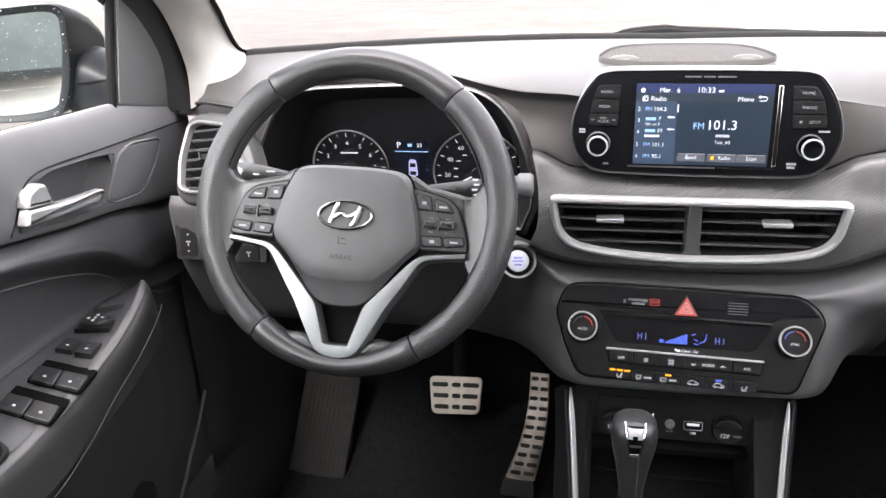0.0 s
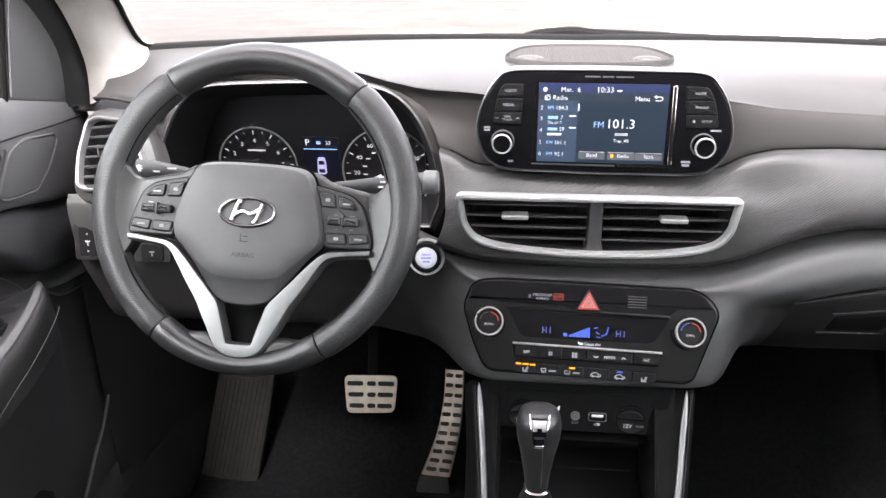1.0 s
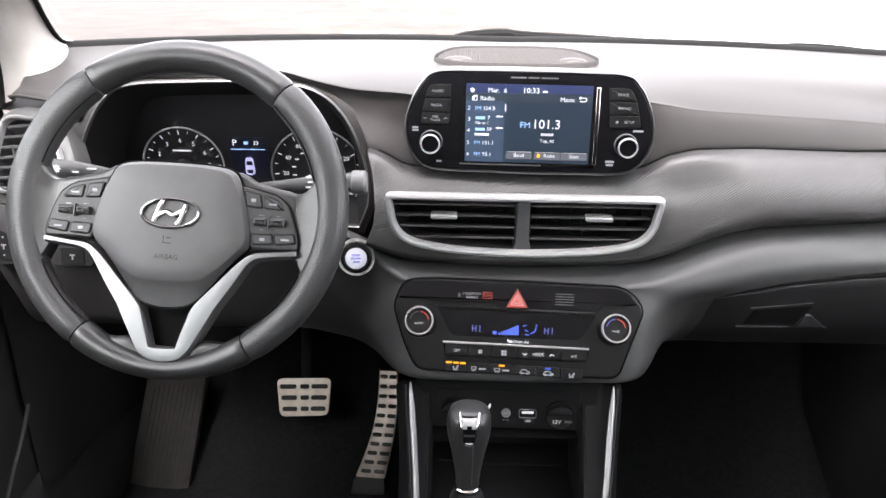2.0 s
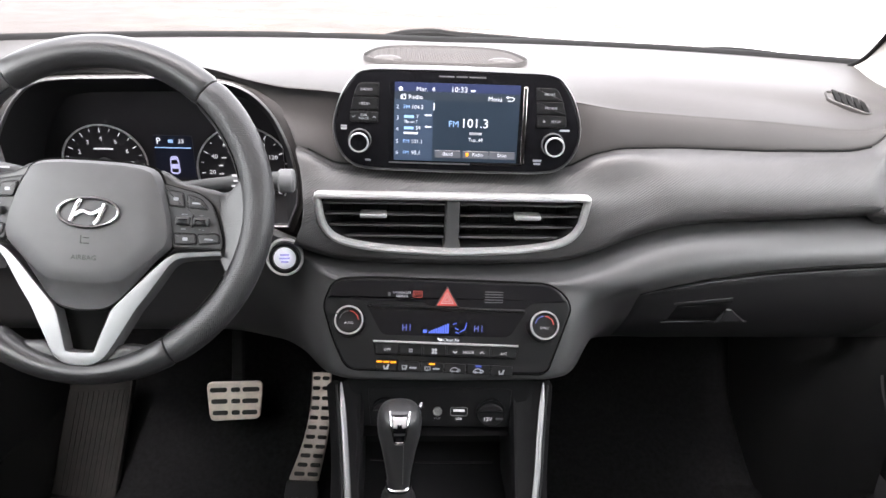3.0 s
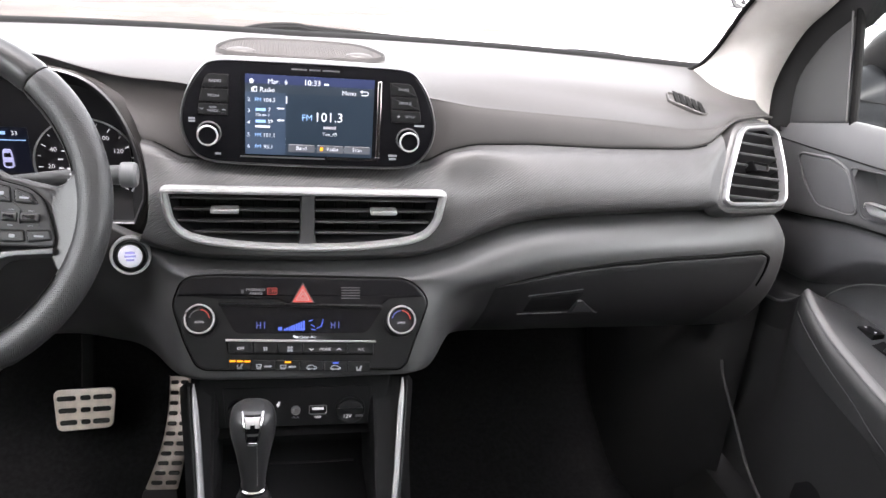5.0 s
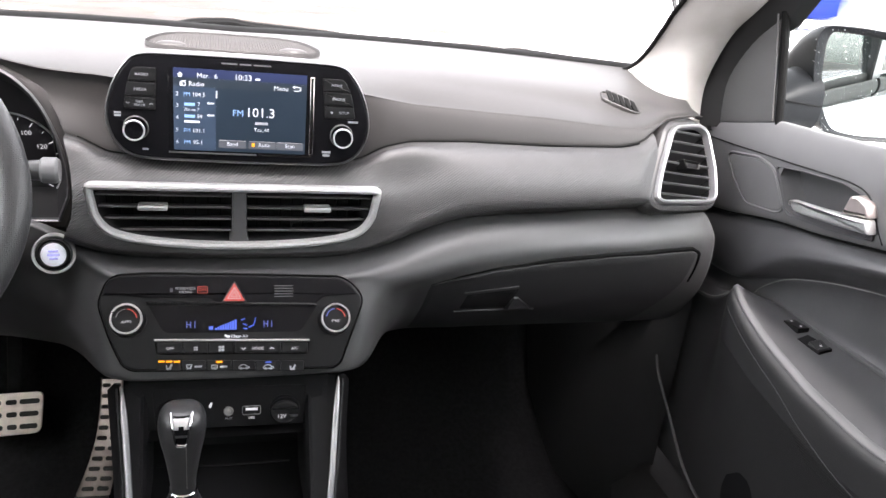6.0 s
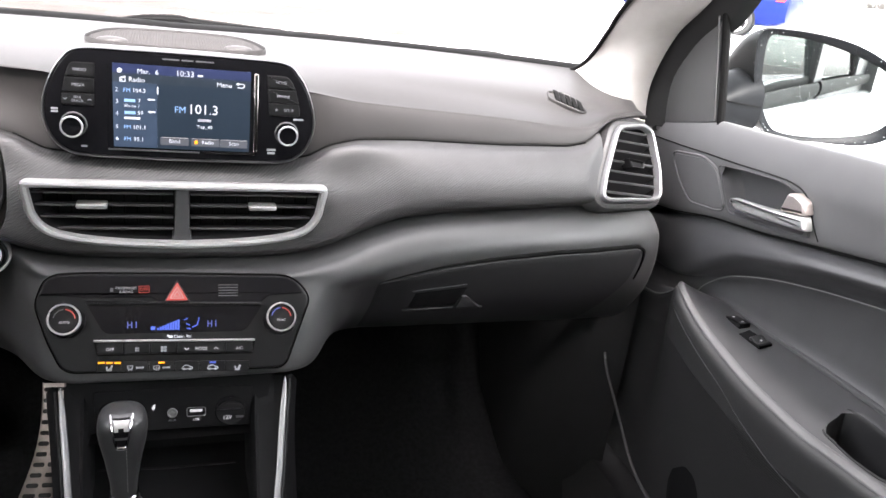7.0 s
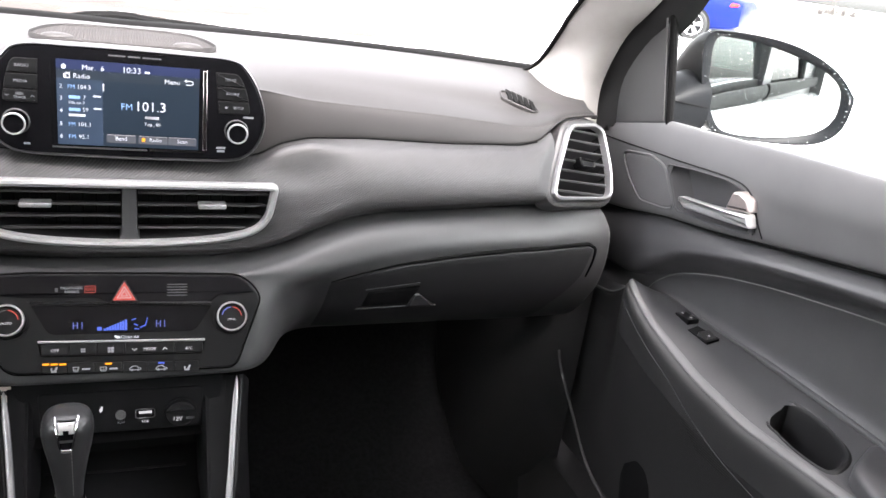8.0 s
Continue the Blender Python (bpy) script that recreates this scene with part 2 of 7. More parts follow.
def plate(bm, outline, m, z0, z1, bevel=0.0, seg=2, back=True):
    """A slab with the outline in the frame m, from z0 out to z1, its front edge rounded."""
    o = ccw(outline)
    levels = [(o, z0)]
    if bevel:
        for i in range(seg + 1):
            a = i / seg * math.pi / 2
            levels.append((inset(o, bevel * (1 - math.cos(a))), z1 - bevel + bevel * math.sin(a)))
        levels.append((inset(o, bevel * 1.3), z1))
    else:
        levels.append((o, z1))
    rings = [[bm.verts.new(m @ Vector((p[0], p[1], z))) for p in ring] for ring, z in levels]
    k = len(o)
    for r0, r1 in zip(rings, rings[1:]):
        for i in range(k):
            bm.faces.new((r0[i], r0[(i + 1) % k], r1[(i + 1) % k], r1[i]))
    bm.faces.new(rings[-1])
    if back:
        bm.faces.new(rings[0][::-1])
    return bm


def bezel(bm, outline, m, width, z0, z1, soft=0.35):
    """A closed rounded frame that runs along the outline, inwards by width."""
    o = ccw(outline)
    prof = [(0.0, z0), (0.0, z0 + (z1 - z0) * 0.6), (width * soft * 0.4, z0 + (z1 - z0) * 0.9), (width * 0.5, z1),
            (width * (1 - soft * 0.4), z0 + (z1 - z0) * 0.9), (width, z0 + (z1 - z0) * 0.5), (width, z0)]
    rings = []
    for d, z in prof:
        ring = inset(o, d) if d else o
        rings.append([m @ Vector((p[0], p[1], z)) for p in ring])
    loft(bm, rings, close_v=True)
    return bm


def sweep(bm, path, ra, rb, up, closed=False, k=12, taper=None, cap=True):
    """A tube of oval section along a path; ra lies across, rb along up."""
    p = np.array(path, float)
    n = len(p)
    rows = []
    for i in range(n):
        a, b = (p[i - 1], p[(i + 1) % n]) if closed else (p[max(i - 1, 0)], p[min(i + 1, n - 1)])
        t = Vector(b - a).normalized()
        u = Vector(up(i) if callable(up) else up)
        side = t.cross(u).normalized()
        u = side.cross(t).normalized()
        s = taper(i / (n - 1)) if taper else 1.0
        rows.append([Vector(p[i]) + side * (ra * s * math.cos(a2)) + u * (rb * s * math.sin(a2))
                     for a2 in np.linspace(0, 2 * math.pi, k, endpoint=False)])
    vs = loft(bm, rows, close_u=closed, close_v=True)
    if not closed and cap:
        bm.faces.new(vs[0])
        bm.faces.new(vs[-1])
    return bm


def lathe(bm, prof, m, k=28, cap=True):
    """Turns a profile of (radius, height) about the frame's z."""
    rows = [[m @ Vector((r * math.cos(a), r * math.sin(a), h)) for a in np.linspace(0, 2 * math.pi, k, endpoint=False)] for r, h in prof]
    vs = loft(bm, rows, close_v=True)
    if cap:
        bm.faces.new(vs[0])
        bm.faces.new(vs[-1])
    return bm


def words(body, size, m, mat, parent, name="lettering", align='CENTER', wide=1.0):
    """Raised printed letters in the frame m."""
    cu = bpy.data.curves.new(name, 'FONT')
    cu.body, cu.size, cu.align_x, cu.align_y, cu.extrude = body, size, align, 'CENTER', 0.0001
    cu.resolution_u = 2
    ob = bpy.data.objects.new(name, cu)
    me = bpy.data.meshes.new_from_object(ob)
    bpy.data.objects.remove(ob)
    me.transform(m @ Matrix.Diagonal((wide, 1, 1, 1)))
    me.materials.clear()
    me.materials.append(mat)
    t = new(name, me)
    t.parent = parent
    t.matrix_parent_inverse = Matrix.Translation(-parent.location) if parent.type == 'EMPTY' else Matrix()
    return t


def strip(bm, m, x, y, w, h, z0=0.0, z1=0.0004, r=0.0):
    return plate(bm, box_outline(w, h, r, (x, y)), m, z0, z1)


def punch(bm, inside, snap):
    """Opens a hole in a sheet: drops the faces that lie inside and draws the rim onto the outline."""
    flag = {v: inside(v.co) for v in bm.verts}
    bmesh.ops.delete(bm, geom=[f for f in bm.faces if all(flag[v] for v in f.verts)], context='FACES')
    for v in [v for v in bm.verts if flag[v] and v.link_faces]:
        v.co = snap(v.co)
    bmesh.ops.delete(bm, geom=[v for v in bm.verts if not v.link_faces], context='VERTS')


def in_poly(poly, x, y):
    c, k = False, len(poly)
    for i in range(k):
        (x0, y0), (x1, y1) = poly[i], poly[i - 1]
        if (y0 > y) != (y1 > y) and x < (x1 - x0) * (y - y0) / (y1 - y0) + x0:
            c = not c
    return c


def on_poly(poly, x, y):
    q = np.array((x, y))
    a, b = np.array(poly), np.roll(np.array(poly), -1, 0)
    t = np.clip(((q - a) * (b - a)).sum(1) / np.maximum(((b - a) ** 2).sum(1), 1e-12), 0, 1)
    p = a + (b - a) * t[:, None]
    return p[np.argmin(((p - q) ** 2).sum(1))]

# ---------------------------------------------------------------- ground outside
def snow_material():
    m = material("trodden_snow", (0.82, 0.82, 0.83), 0.7, spread=0.05, scale=3, grain=40, bump=0.4)
    n, l = m.node_tree.nodes, m.node_tree.links
    co = n.new("ShaderNodeTexCoord")
    mp = n.new("ShaderNodeMapping")
    mp.inputs["Scale"].default_value = (0.30, 1.1, 1.0)
    a = n.new("ShaderNodeTexNoise")
    a.inputs["Scale"].default_value, a.inputs["Detail"].default_value, a.inputs["Roughness"].default_value = 1.0, 9.0, 0.68
    l.new(co.outputs["Object"], mp.inputs["Vector"])
    l.new(mp.outputs[0], a.inputs["Vector"])
    ramp = n.new("ShaderNodeValToRGB")
    e = ramp.color_ramp.elements
    e[0].position, e[0].color = 0.39, (0.86, 0.86, 0.87, 1)
    e[1].position, e[1].color = 0.60, (0.013, 0.0078, 0.0050, 1)
    k = ramp.color_ramp.elements.new(0.49)
    k.color = (0.032, 0.0190, 0.0105, 1)
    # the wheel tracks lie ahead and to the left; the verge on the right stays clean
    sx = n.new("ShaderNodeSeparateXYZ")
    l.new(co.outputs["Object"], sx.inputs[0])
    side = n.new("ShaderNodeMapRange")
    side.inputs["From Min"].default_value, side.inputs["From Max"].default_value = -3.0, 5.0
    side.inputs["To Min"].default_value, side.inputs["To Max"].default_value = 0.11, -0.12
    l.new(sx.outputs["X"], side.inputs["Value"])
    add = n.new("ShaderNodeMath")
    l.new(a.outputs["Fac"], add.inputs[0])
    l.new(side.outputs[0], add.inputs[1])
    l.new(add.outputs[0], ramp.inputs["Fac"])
    l.new(ramp.outputs["Color"], n["Principled BSDF"].inputs["Base Color"])
    return m


bm = bmesh.new()
rings = [0.0, 4, 8, 14, 22, 35, 60, 120, 300, 900, 3000]
centre = bm.verts.new((0, 0, 0))
prev = None
for r in rings[1:]:
    ring = [bm.verts.new((r * math.cos(a), r * math.sin(a), 0.03 * noise.noise((r * math.cos(a) * 0.3, r * math.sin(a) * 0.3, 0)) if r < 100 else 0))
            for a in np.linspace(0, 2 * math.pi, 96, endpoint=False)]
    for i in range(96):
        if prev is None:
            bm.faces.new((centre, ring[i], ring[(i + 1) % 96]))
        else:
            bm.faces.new((prev[i], ring[i], ring[(i + 1) % 96], prev[(i + 1) % 96]))
    prev = ring
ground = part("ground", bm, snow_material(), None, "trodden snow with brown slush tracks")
tagged(ground, category="ground", kind="structure")

# ---------------------------------------------------------------- cabin floor, firewall, roof and pillars
def sheet(name, pts_rows, mat, label, category):
    bm = bmesh.new()
    loft(bm, pts_rows)
    bmesh.ops.solidify(bm, geom=bm.faces[:], thickness=0.012)
    ob = part(name, bm, mat, None, label)
    return tagged(ob, category=category, kind="structure")


xs = np.linspace(-0.80, 0.80, 33)
sheet("floor", [[(x, y, 0.17 + 0.012 * noise.noise((x * 9, y * 9, 1)) + z) for x in xs]
                for y, z in ((-1.6, 0.1), (0.2, 0.06), (0.6, 0.0), (1.0, 0.0), (1.22, 0.02), (1.36, 0.13), (1.42, 0.3), (1.44, 0.5), (1.44, 0.80))],
      CARPET, "black carpeted car floor rising to the firewall", "floor")
# inner side walls below the doors and at the kick panels
for s in (-1, 1):
    sheet("sill_wall_left" if s < 0 else "sill_wall_right",
          [[(s * x, y, z) for y in (-1.6, 0.3, 0.9, 1.2, 1.5)] for x, z in ((0.70, 0.16), (0.69, 0.26), (0.72, 0.33), (0.83, 0.35))],
          DOORLOW, "black plastic sill trim along the door opening", "sill trim")
    sheet("kick_panel_left" if s < 0 else "kick_panel_right",
          [[(s * x, y, z) for z in (0.16, 0.35, 0.5, 0.62, 0.70)] for x, y in (((.745, 1.02), (.735, 1.05), (.725, 1.11), (.71, 1.25), (.70, 1.5)) if s < 0 else ((.735, 1.02), (.70, 1.05), (.665, 1.11), (.635, 1.25), (.61, 1.5)))],
          KICK, "black plastic kick panel beside the footwell", "kick panel")
# closed body sides and bulkhead ahead of the doors
for s in (-1, 1):
    sheet("body_side_left" if s < 0 else "body_side_right", [[(s * x, y, z) for y in (1.14, 1.3, 1.7)] for x, z in ((.80, .05), (.80, .5), (.80, .88), (.775, .905), (.70, .92))],
          VOID, "black inner body side ahead of the door", "body side")
sheet("dash_carcass", [[(x, y, z) for x in (-.79, 0, .79)] for y, z in ((1.085, .938), (1.25, .944), (1.66, .944))], VOID, "black carcass under the dashboard pad", "dash carcass")
sheet("bulkhead", [[(x, 1.66, z) for x in (-.82, 0, .82)] for z in (.05, .5, .93)], VOID, "black bulkhead", "bulkhead")
# unseen sheet added to keep rear light off the lower dashboard
bm = bmesh.new()
plate(bm, [(-.78, .2), (.78, .2), (.78, .98), (-.78, .98)], facing((0, -.32, 0), (1, 0, 0), (0, 0, 1)), -.05, 0)
tagged(part("light_blocker", bm, VOID, None, "unseen black sheet added behind the camera to block light"), category="partition", kind="structure")
# roof, rear wall with its window, and side frames behind the doors
sheet("ceiling", [[(x, y, z - 0.06 * (x / 0.7) ** 2) for x in np.linspace(-0.64, 0.64, 15)] for y, z in ((0.72, 1.40), (0.55, 1.47), (0.2, 1.53), (-0.5, 1.56), (-1.2, 1.54), (-1.75, 1.46))],
      LINER, "grey fabric headliner", "ceiling")
bm = bmesh.new()
for x0, x1, z0, z1 in ((-0.82, 0.82, 0.2, 1.02), (-0.82, -0.6, 1.02, 1.46), (0.6, 0.82, 1.02, 1.46), (-0.6, 0.6, 1.36, 1.48)):
    plate(bm, [(x0, z0), (x1, z0), (x1, z1), (x0, z1)], facing((0, -1.75, 0), (1, 0, 0), (0, 0, 1)), 0, 0.03)
tagged(part("wall_rear", bm, DARK, None, "black trimmed rear wall with a window opening"), category="rear wall", kind="structure")

# windscreen pillars
EDGE = {-1: [(0.636, 1.205, 1.006), (0.660, 1.188, 1.016), (0.667, 1.165, 1.030), (0.662, 1.125, 1.066), (0.656, 1.085, 1.104), (0.652, 0.93, 1.250), (0.642, 0.72, 1.395)],
        1: [(0.612, 1.205, 1.000), (0.636, 1.186, 1.020), (0.644, 1.165, 1.045), (0.642, 1.125, 1.086), (0.641, 1.085, 1.130), (0.643, 0.93, 1.270), (0.64, 0.72, 1.400)]}


def pillar(s):
    front = spline(EDGE[s], 40)
    rear = spline([(0.716, 1.085, 0.948), (0.722, 1.10, 1.010), (0.728, 1.07, 1.087), (0.732, 1.02, 1.136), (0.735, 0.91, 1.235), (0.70, 0.68, 1.37)], 40)
    rows = []
    for f, r in zip(front, rear):
        row = [f + np.array((0.03, 0.05, 0.0)), f + np.array((0.008, 0.012, 0))]
        for u in np.linspace(0, 1, 9):
            p = f * (1 - u) + r * u
            low = float(np.clip((1.08 - p[2]) / .10, 0, 1))
            bulge = math.sin(math.pi * u ** (1 + .3 * low)) * (float(np.interp(p[2], [.96, 1.0, 1.06, 1.12], [.050, .045, .030, .022])) + (.010 * low if s > 0 else 0))
            row.append(p + np.array((-0.55 * bulge, -0.7 * bulge, 0.1 * bulge)))
        row += [r + np.array((0.004, 0.012, 0)), r + np.array((0.03, 0.04, 0))]
        rows.append([(s * p[0], p[1], p[2]) for p in row])
    bm = bmesh.new()
    loft(bm, rows)
    ob = part("pillar_left" if s < 0 else "pillar_right", bm, PILLAR, None, "light grey windscreen pillar trim")
    return tagged(ob, category="pillar", kind="structure")


def frame_filler(s):
    rear = spline([(0.716, 1.090, 0.945), (0.722, 1.105, 1.010), (0.728, 1.075, 1.087), (0.732, 1.025, 1.136), (0.735, 0.915, 1.235), (0.70, 0.685, 1.37)], 24)
    sail = spline([(0.757, 1.065, 0.945), (0.757, 1.066, 1.022), (0.757, 1.018, 1.082), (0.757, 0.955, 1.128), (0.748, 0.86, 1.24), (0.715, 0.66, 1.385)], 24)
    bm = bmesh.new()
    loft(bm, [[(s * p[0], p[1], p[2]) for p in (r + (.0, .02, 0), r * .5 + q * .5 + (-.002, .012, 0), q + (.006, .006, 0))] for r, q in zip(rear, sail)])
    bmesh.ops.solidify(bm, geom=bm.faces[:], thickness=.004)
    tagged(part("frame_band_left" if s < 0 else "frame_band_right", bm, RUBBER, None, "black seal band between pillar and door"), category="seal", kind="structure")


# black band of the glass edge and the seal along it
def cowl_y(x):
    return 1.40 - 0.5 * x * x


def cowl_z(x):
    return 1.003 + 0.020 * abs(x)


def glass_edge(s):
    bm = bmesh.new()
    p = spline(EDGE[s], 40)
    p = [(s * (q[0] - 0.001), q[1] - 0.003, q[2] - 0.001) for q in p]
    sweep(bm, p, 0.0038, 0.0034, (0, 0, 1), k=8)
    ob = part("glass_seal_left" if s < 0 else "glass_seal_right", bm, SEAL, None, "black rubber seal at the windscreen edge")
    return tagged(ob, category="seal", kind="structure")


for s in (-1, 1):
    pillar(s)
    frame_filler(s)
    glass_edge(s)
bm = bmesh.new()
xs = np.linspace(-0.68, 0.66, 45)
loft(bm, [[(x, cowl_y(x) + dy, cowl_z(x) + dz) for x in xs] for dy, dz in ((-0.012, -0.007), (-0.004, 0.000), (0.012, 0.003), (0.05, -0.008), (0.06, -0.05))])
tagged(part("windscreen_base", bm, SEAL, None, "black seal and glass border at the windscreen foot"), category="seal", kind="structure")
# windscreen glass
bm = bmesh.new()
rows = []
for u in np.linspace(0, 1, 10):
    e = spline([(0.675, 1.205, 1.0), (0.675, 1.07, 1.145), (0.665, 0.94, 1.268), (0.65, 0.72, 1.40)], 10)[int(round(u * 9))]
    rows.append([(e[0] * q, e[1] + (0.21 - 0.10 * u) * (1 - q * q), e[2] + 0.03 * u * (1 - q * q)) for q in np.linspace(-1, 1, 17)])
loft(bm, rows)
ob = tagged(part("window_1", bm, SCREENGLASS, None, "clear windscreen glass"), category="window", kind="structure")

# ---------------------------------------------------------------- dashboard
dash = thing("dashboard", (0, 1.0, 0.6), "grey soft-touch car dashboard with silver-edged vents", "dashboard")

SEAM_A = [0, .08, .15, .18, .215, .29, .41, .52, .552, .572, .595, .65, .71]
SEAM_Z = [.903, .904, .910, .927, .9355, .938, .936, .938, .944, .960, .974, .978, .970]
SEAM_Y = [.965, .965, .965, .965, .965, .965, .965, .966, .968, .974, .985, 1.000, 1.012]
LOW_A = [0, .077, .145, .19, .222, .26, .288, .33, .364, .454, .542, .71]
LOW_Z = [.785, .786, .790, .804, .820, .835, .842, .847, .849, .855, .861, .858]


def seam(a):
    return table(SEAM_A, SEAM_Y, a, 0.008), table(SEAM_A, SEAM_Z, a, 0.008)


def low_edge(a):
    return table(LOW_A, LOW_Z, a, 0.02)


def pad_profile(x):
    a = abs(x)
    sy, sz = seam(a)
    end = float(np.clip((a - 0.55) / 0.05, 0, 1))
    cy, cz = cowl_y(x) - 0.008, cowl_z(x) - 0.004
    p1 = (table([0, .45, .56, .64, .71], [1.26, 1.22, 1.16, 1.13, 1.11], a, .03), table([0, .41, .52, .6, .65, .71], [1.011, 1.010, 1.007, 1.000, .995, .985], a, .03))
    p2 = (table([0, .41, .56, .71], [1.12, 1.09, 1.065, 1.05], a, .03), table([0, .29, .41, .52, .6, .65, .71], [1.010, 1.006, 1.001, .993, .986, .984, .976], a, .03))
    p3 = (table([0, .5, .6, .71], [1.035, 1.03, 1.025, 1.032], a, .02), table([0, .15, .29, .41, .52, .56, .58, .6, .65, .71], [1.003, 1.000, .992, .984, .973, .971, .974, .979, .981, .973], a, .02))
    near = float(np.clip(1 - (a - .48) / .08, 0, 1)) if x < 0 else float(np.clip(1 - (a - .08) / .10, 0, 1))
    rise = float(table([0, .12, .16, .213, .263, .30, .41, .49, .57], [0, 0, .008, .0186, .031, .044, .050, .044, 0], a, .015)) if x < 0 else 0.0
    p2, p3 = (p2[0], p2[1] + .2 * rise), (p3[0], p3[1] + .55 * rise)
    p4 = ((.985 - .008 * near) * (1 - end) + (sy + .014) * end, rise * (1 - end) + .004 * (1 - end) + table([0, .15, .215, .29, .41, .52, .555, .575, .6, .65, .71], [.99, .985, .976, .972, .966, .957, .958, .968, .977, .9795, .971], a, .015))
    crease = (p4[0] + .002 * near - .007 * (1 - near), p4[1] - .005 + .001 * (1 - near))
    mid = ((p4[0] * .45 + sy * .55) + .001 + .009 * near - .0045 * (1 - near), (p4[1] * .5 + sz * .5))
    return [(cy, cz), p1, p2, p3, p4, crease, mid, (sy, sz), (sy + 0.004, sz - 0.004), (sy + .02, sz - .006)]


def surface(name, xs, profile, n, mat, label, tuck=None, holes=()):
    rows = []
    for x in xs:
        rows.append([(math.copysign(min(abs(x), tuck((*p, x))) if tuck else abs(x), x), p[0], p[1]) for p in spline(profile(x), n)])
    bm = bmesh.new()
    loft(bm, rows)
    for inside, snap in holes:
        punch(bm, inside, snap)
    return part(name, bm, mat, dash, label, angle=60)


HOOD = [(-.582, .845), (-.575, .89), (-.558, .935), (-.532, .976), (-.497, .998), (-.415, 1.004), (-.326, 1.005), (-.266, .997), (-.229, .968), (-.206, .92), (-.197, .875), (-.198, .845)]
hood_outline = spline(HOOD, 60)
hood_poly = [tuple(p) for p in hood_outline] + [(-.21, .815), (-.57, .815)]
poly = np.array(ccw(hood_poly))


def thin(d):
    """The hood's outline moved outwards by d at its flanks, by a third of it along the top."""
    return [q + (p - q) * float(np.interp(q[1], [.945, .970, .993, 1.004], [1, .75, .4, .33])) for p, q in zip(inset(poly, -d), poly)]


hood_hole = [tuple(p) for p in thin(.0125)]
in_hood = (lambda v: v.y < 1.025 and in_poly(hood_hole, v.x, v.z),
           lambda v: Vector((on_poly(hood_hole, v.x, v.z)[0], v.y, on_poly(hood_hole, v.x, v.z)[1])))

dash_xs = np.concatenate([np.linspace(-0.705, -0.1, 122), np.linspace(-0.095, 0.095, 20), np.linspace(0.1, 0.705, 122)])
surface("upper_pad", dash_xs[np.abs(dash_xs) < 0.69], pad_profile, 44, PAD, "grey soft-touch upper pad", tuck=lambda p: float(np.interp(p[0], [1.0, 1.04, 1.10, 1.16], [.664, .668, .690, .70])), holes=[in_hood])

low_half = spline([(.1655, .846), (.158, .8325), (.145, .8215), (.122, .8140), (.085, .8085), (.04, .8055), (0, .8045)], 20)
VENT_OUT = rounded([(-.1725, .8865), (.1725, .8865)] + [tuple(p) for p in low_half] + [(-p[0], p[1]) for p in low_half[::-1][1:]], [.011, .011] + [.002] * 39, 6)
VENT_OUT = even(ccw(VENT_OUT), 150)
vent_hole = inset(VENT_OUT, 0.004)
in_vent = (lambda v: v.y < 0.95 and in_poly(vent_hole, v.x, v.z),
           lambda v: Vector((on_poly(vent_hole, v.x, v.z)[0], v.y, on_poly(vent_hole, v.x, v.z)[1])))


def vent_plane(a, z):
    """Depth of the outer vent's face at a distance a from the middle and a height z."""
    return .955 + .371 * (a - .620) + .588 * (z - .913)


def band_profile(x):
    a = abs(x)
    sy, sz = seam(a)
    lz = low_edge(a)
    mid = np.clip(1 - (a - 0.17) / 0.12, 0, 1)
    k = mid * mid * (3 - 2 * mid)
    far = float(np.clip((a - 0.52) / 0.15, 0, 1)) ** 2 * 0.022
    tall = sz - lz
    pts = [(sy + .022, sz - .008), (sy + .004, sz - .0035), (sy - .003, sz - .005),
           (.946 + far, k * (sz - .008) + (1 - k) * (sz - .14 * tall)), (.930 + far, k * .887 + (1 - k) * (lz + .68 * tall)),
           (.9190 + far, k * .870 + (1 - k) * (lz + .50 * tall)), (.9130 + far, k * .845 + (1 - k) * (lz + .35 * tall)),
           (.9110 + far, lz + k * .018 + (1 - k) * .23 * tall), (.9135 + far, lz + k * .010 + (1 - k) * .13 * tall), (.9195 + far, lz + .0055 - .0005 * k), (.9290 + far, lz + .0003), (.940 + far, lz - .006), (.957 + far, lz - .008)]
    # the face falls back towards the outer vent
    e = float(np.clip((a - .49) / .065, 0, 1))
    e = e * e * (3 - 2 * e)
    return [(y + e * max(0.0, vent_plane(a, z) + .004 - y), z) for y, z in pts]


surface("trim_band", dash_xs[np.abs(dash_xs) < 0.575], band_profile, 56, BAND, "grey trim band with slanting woven ribs", holes=[in_hood, in_vent])

# dark joint between the pad and the band
for x0, x1 in ((-.182, -.10), (.10, .548)):
    bm = bmesh.new()
    sweep(bm, [(x, seam(abs(x))[0] - .0004, seam(abs(x))[1] - .0030) for x in np.linspace(x0, x1, 60)], .0011, .0011, (0, 0, 1), k=6)
    part("pad_joint", bm, SEAL, dash)

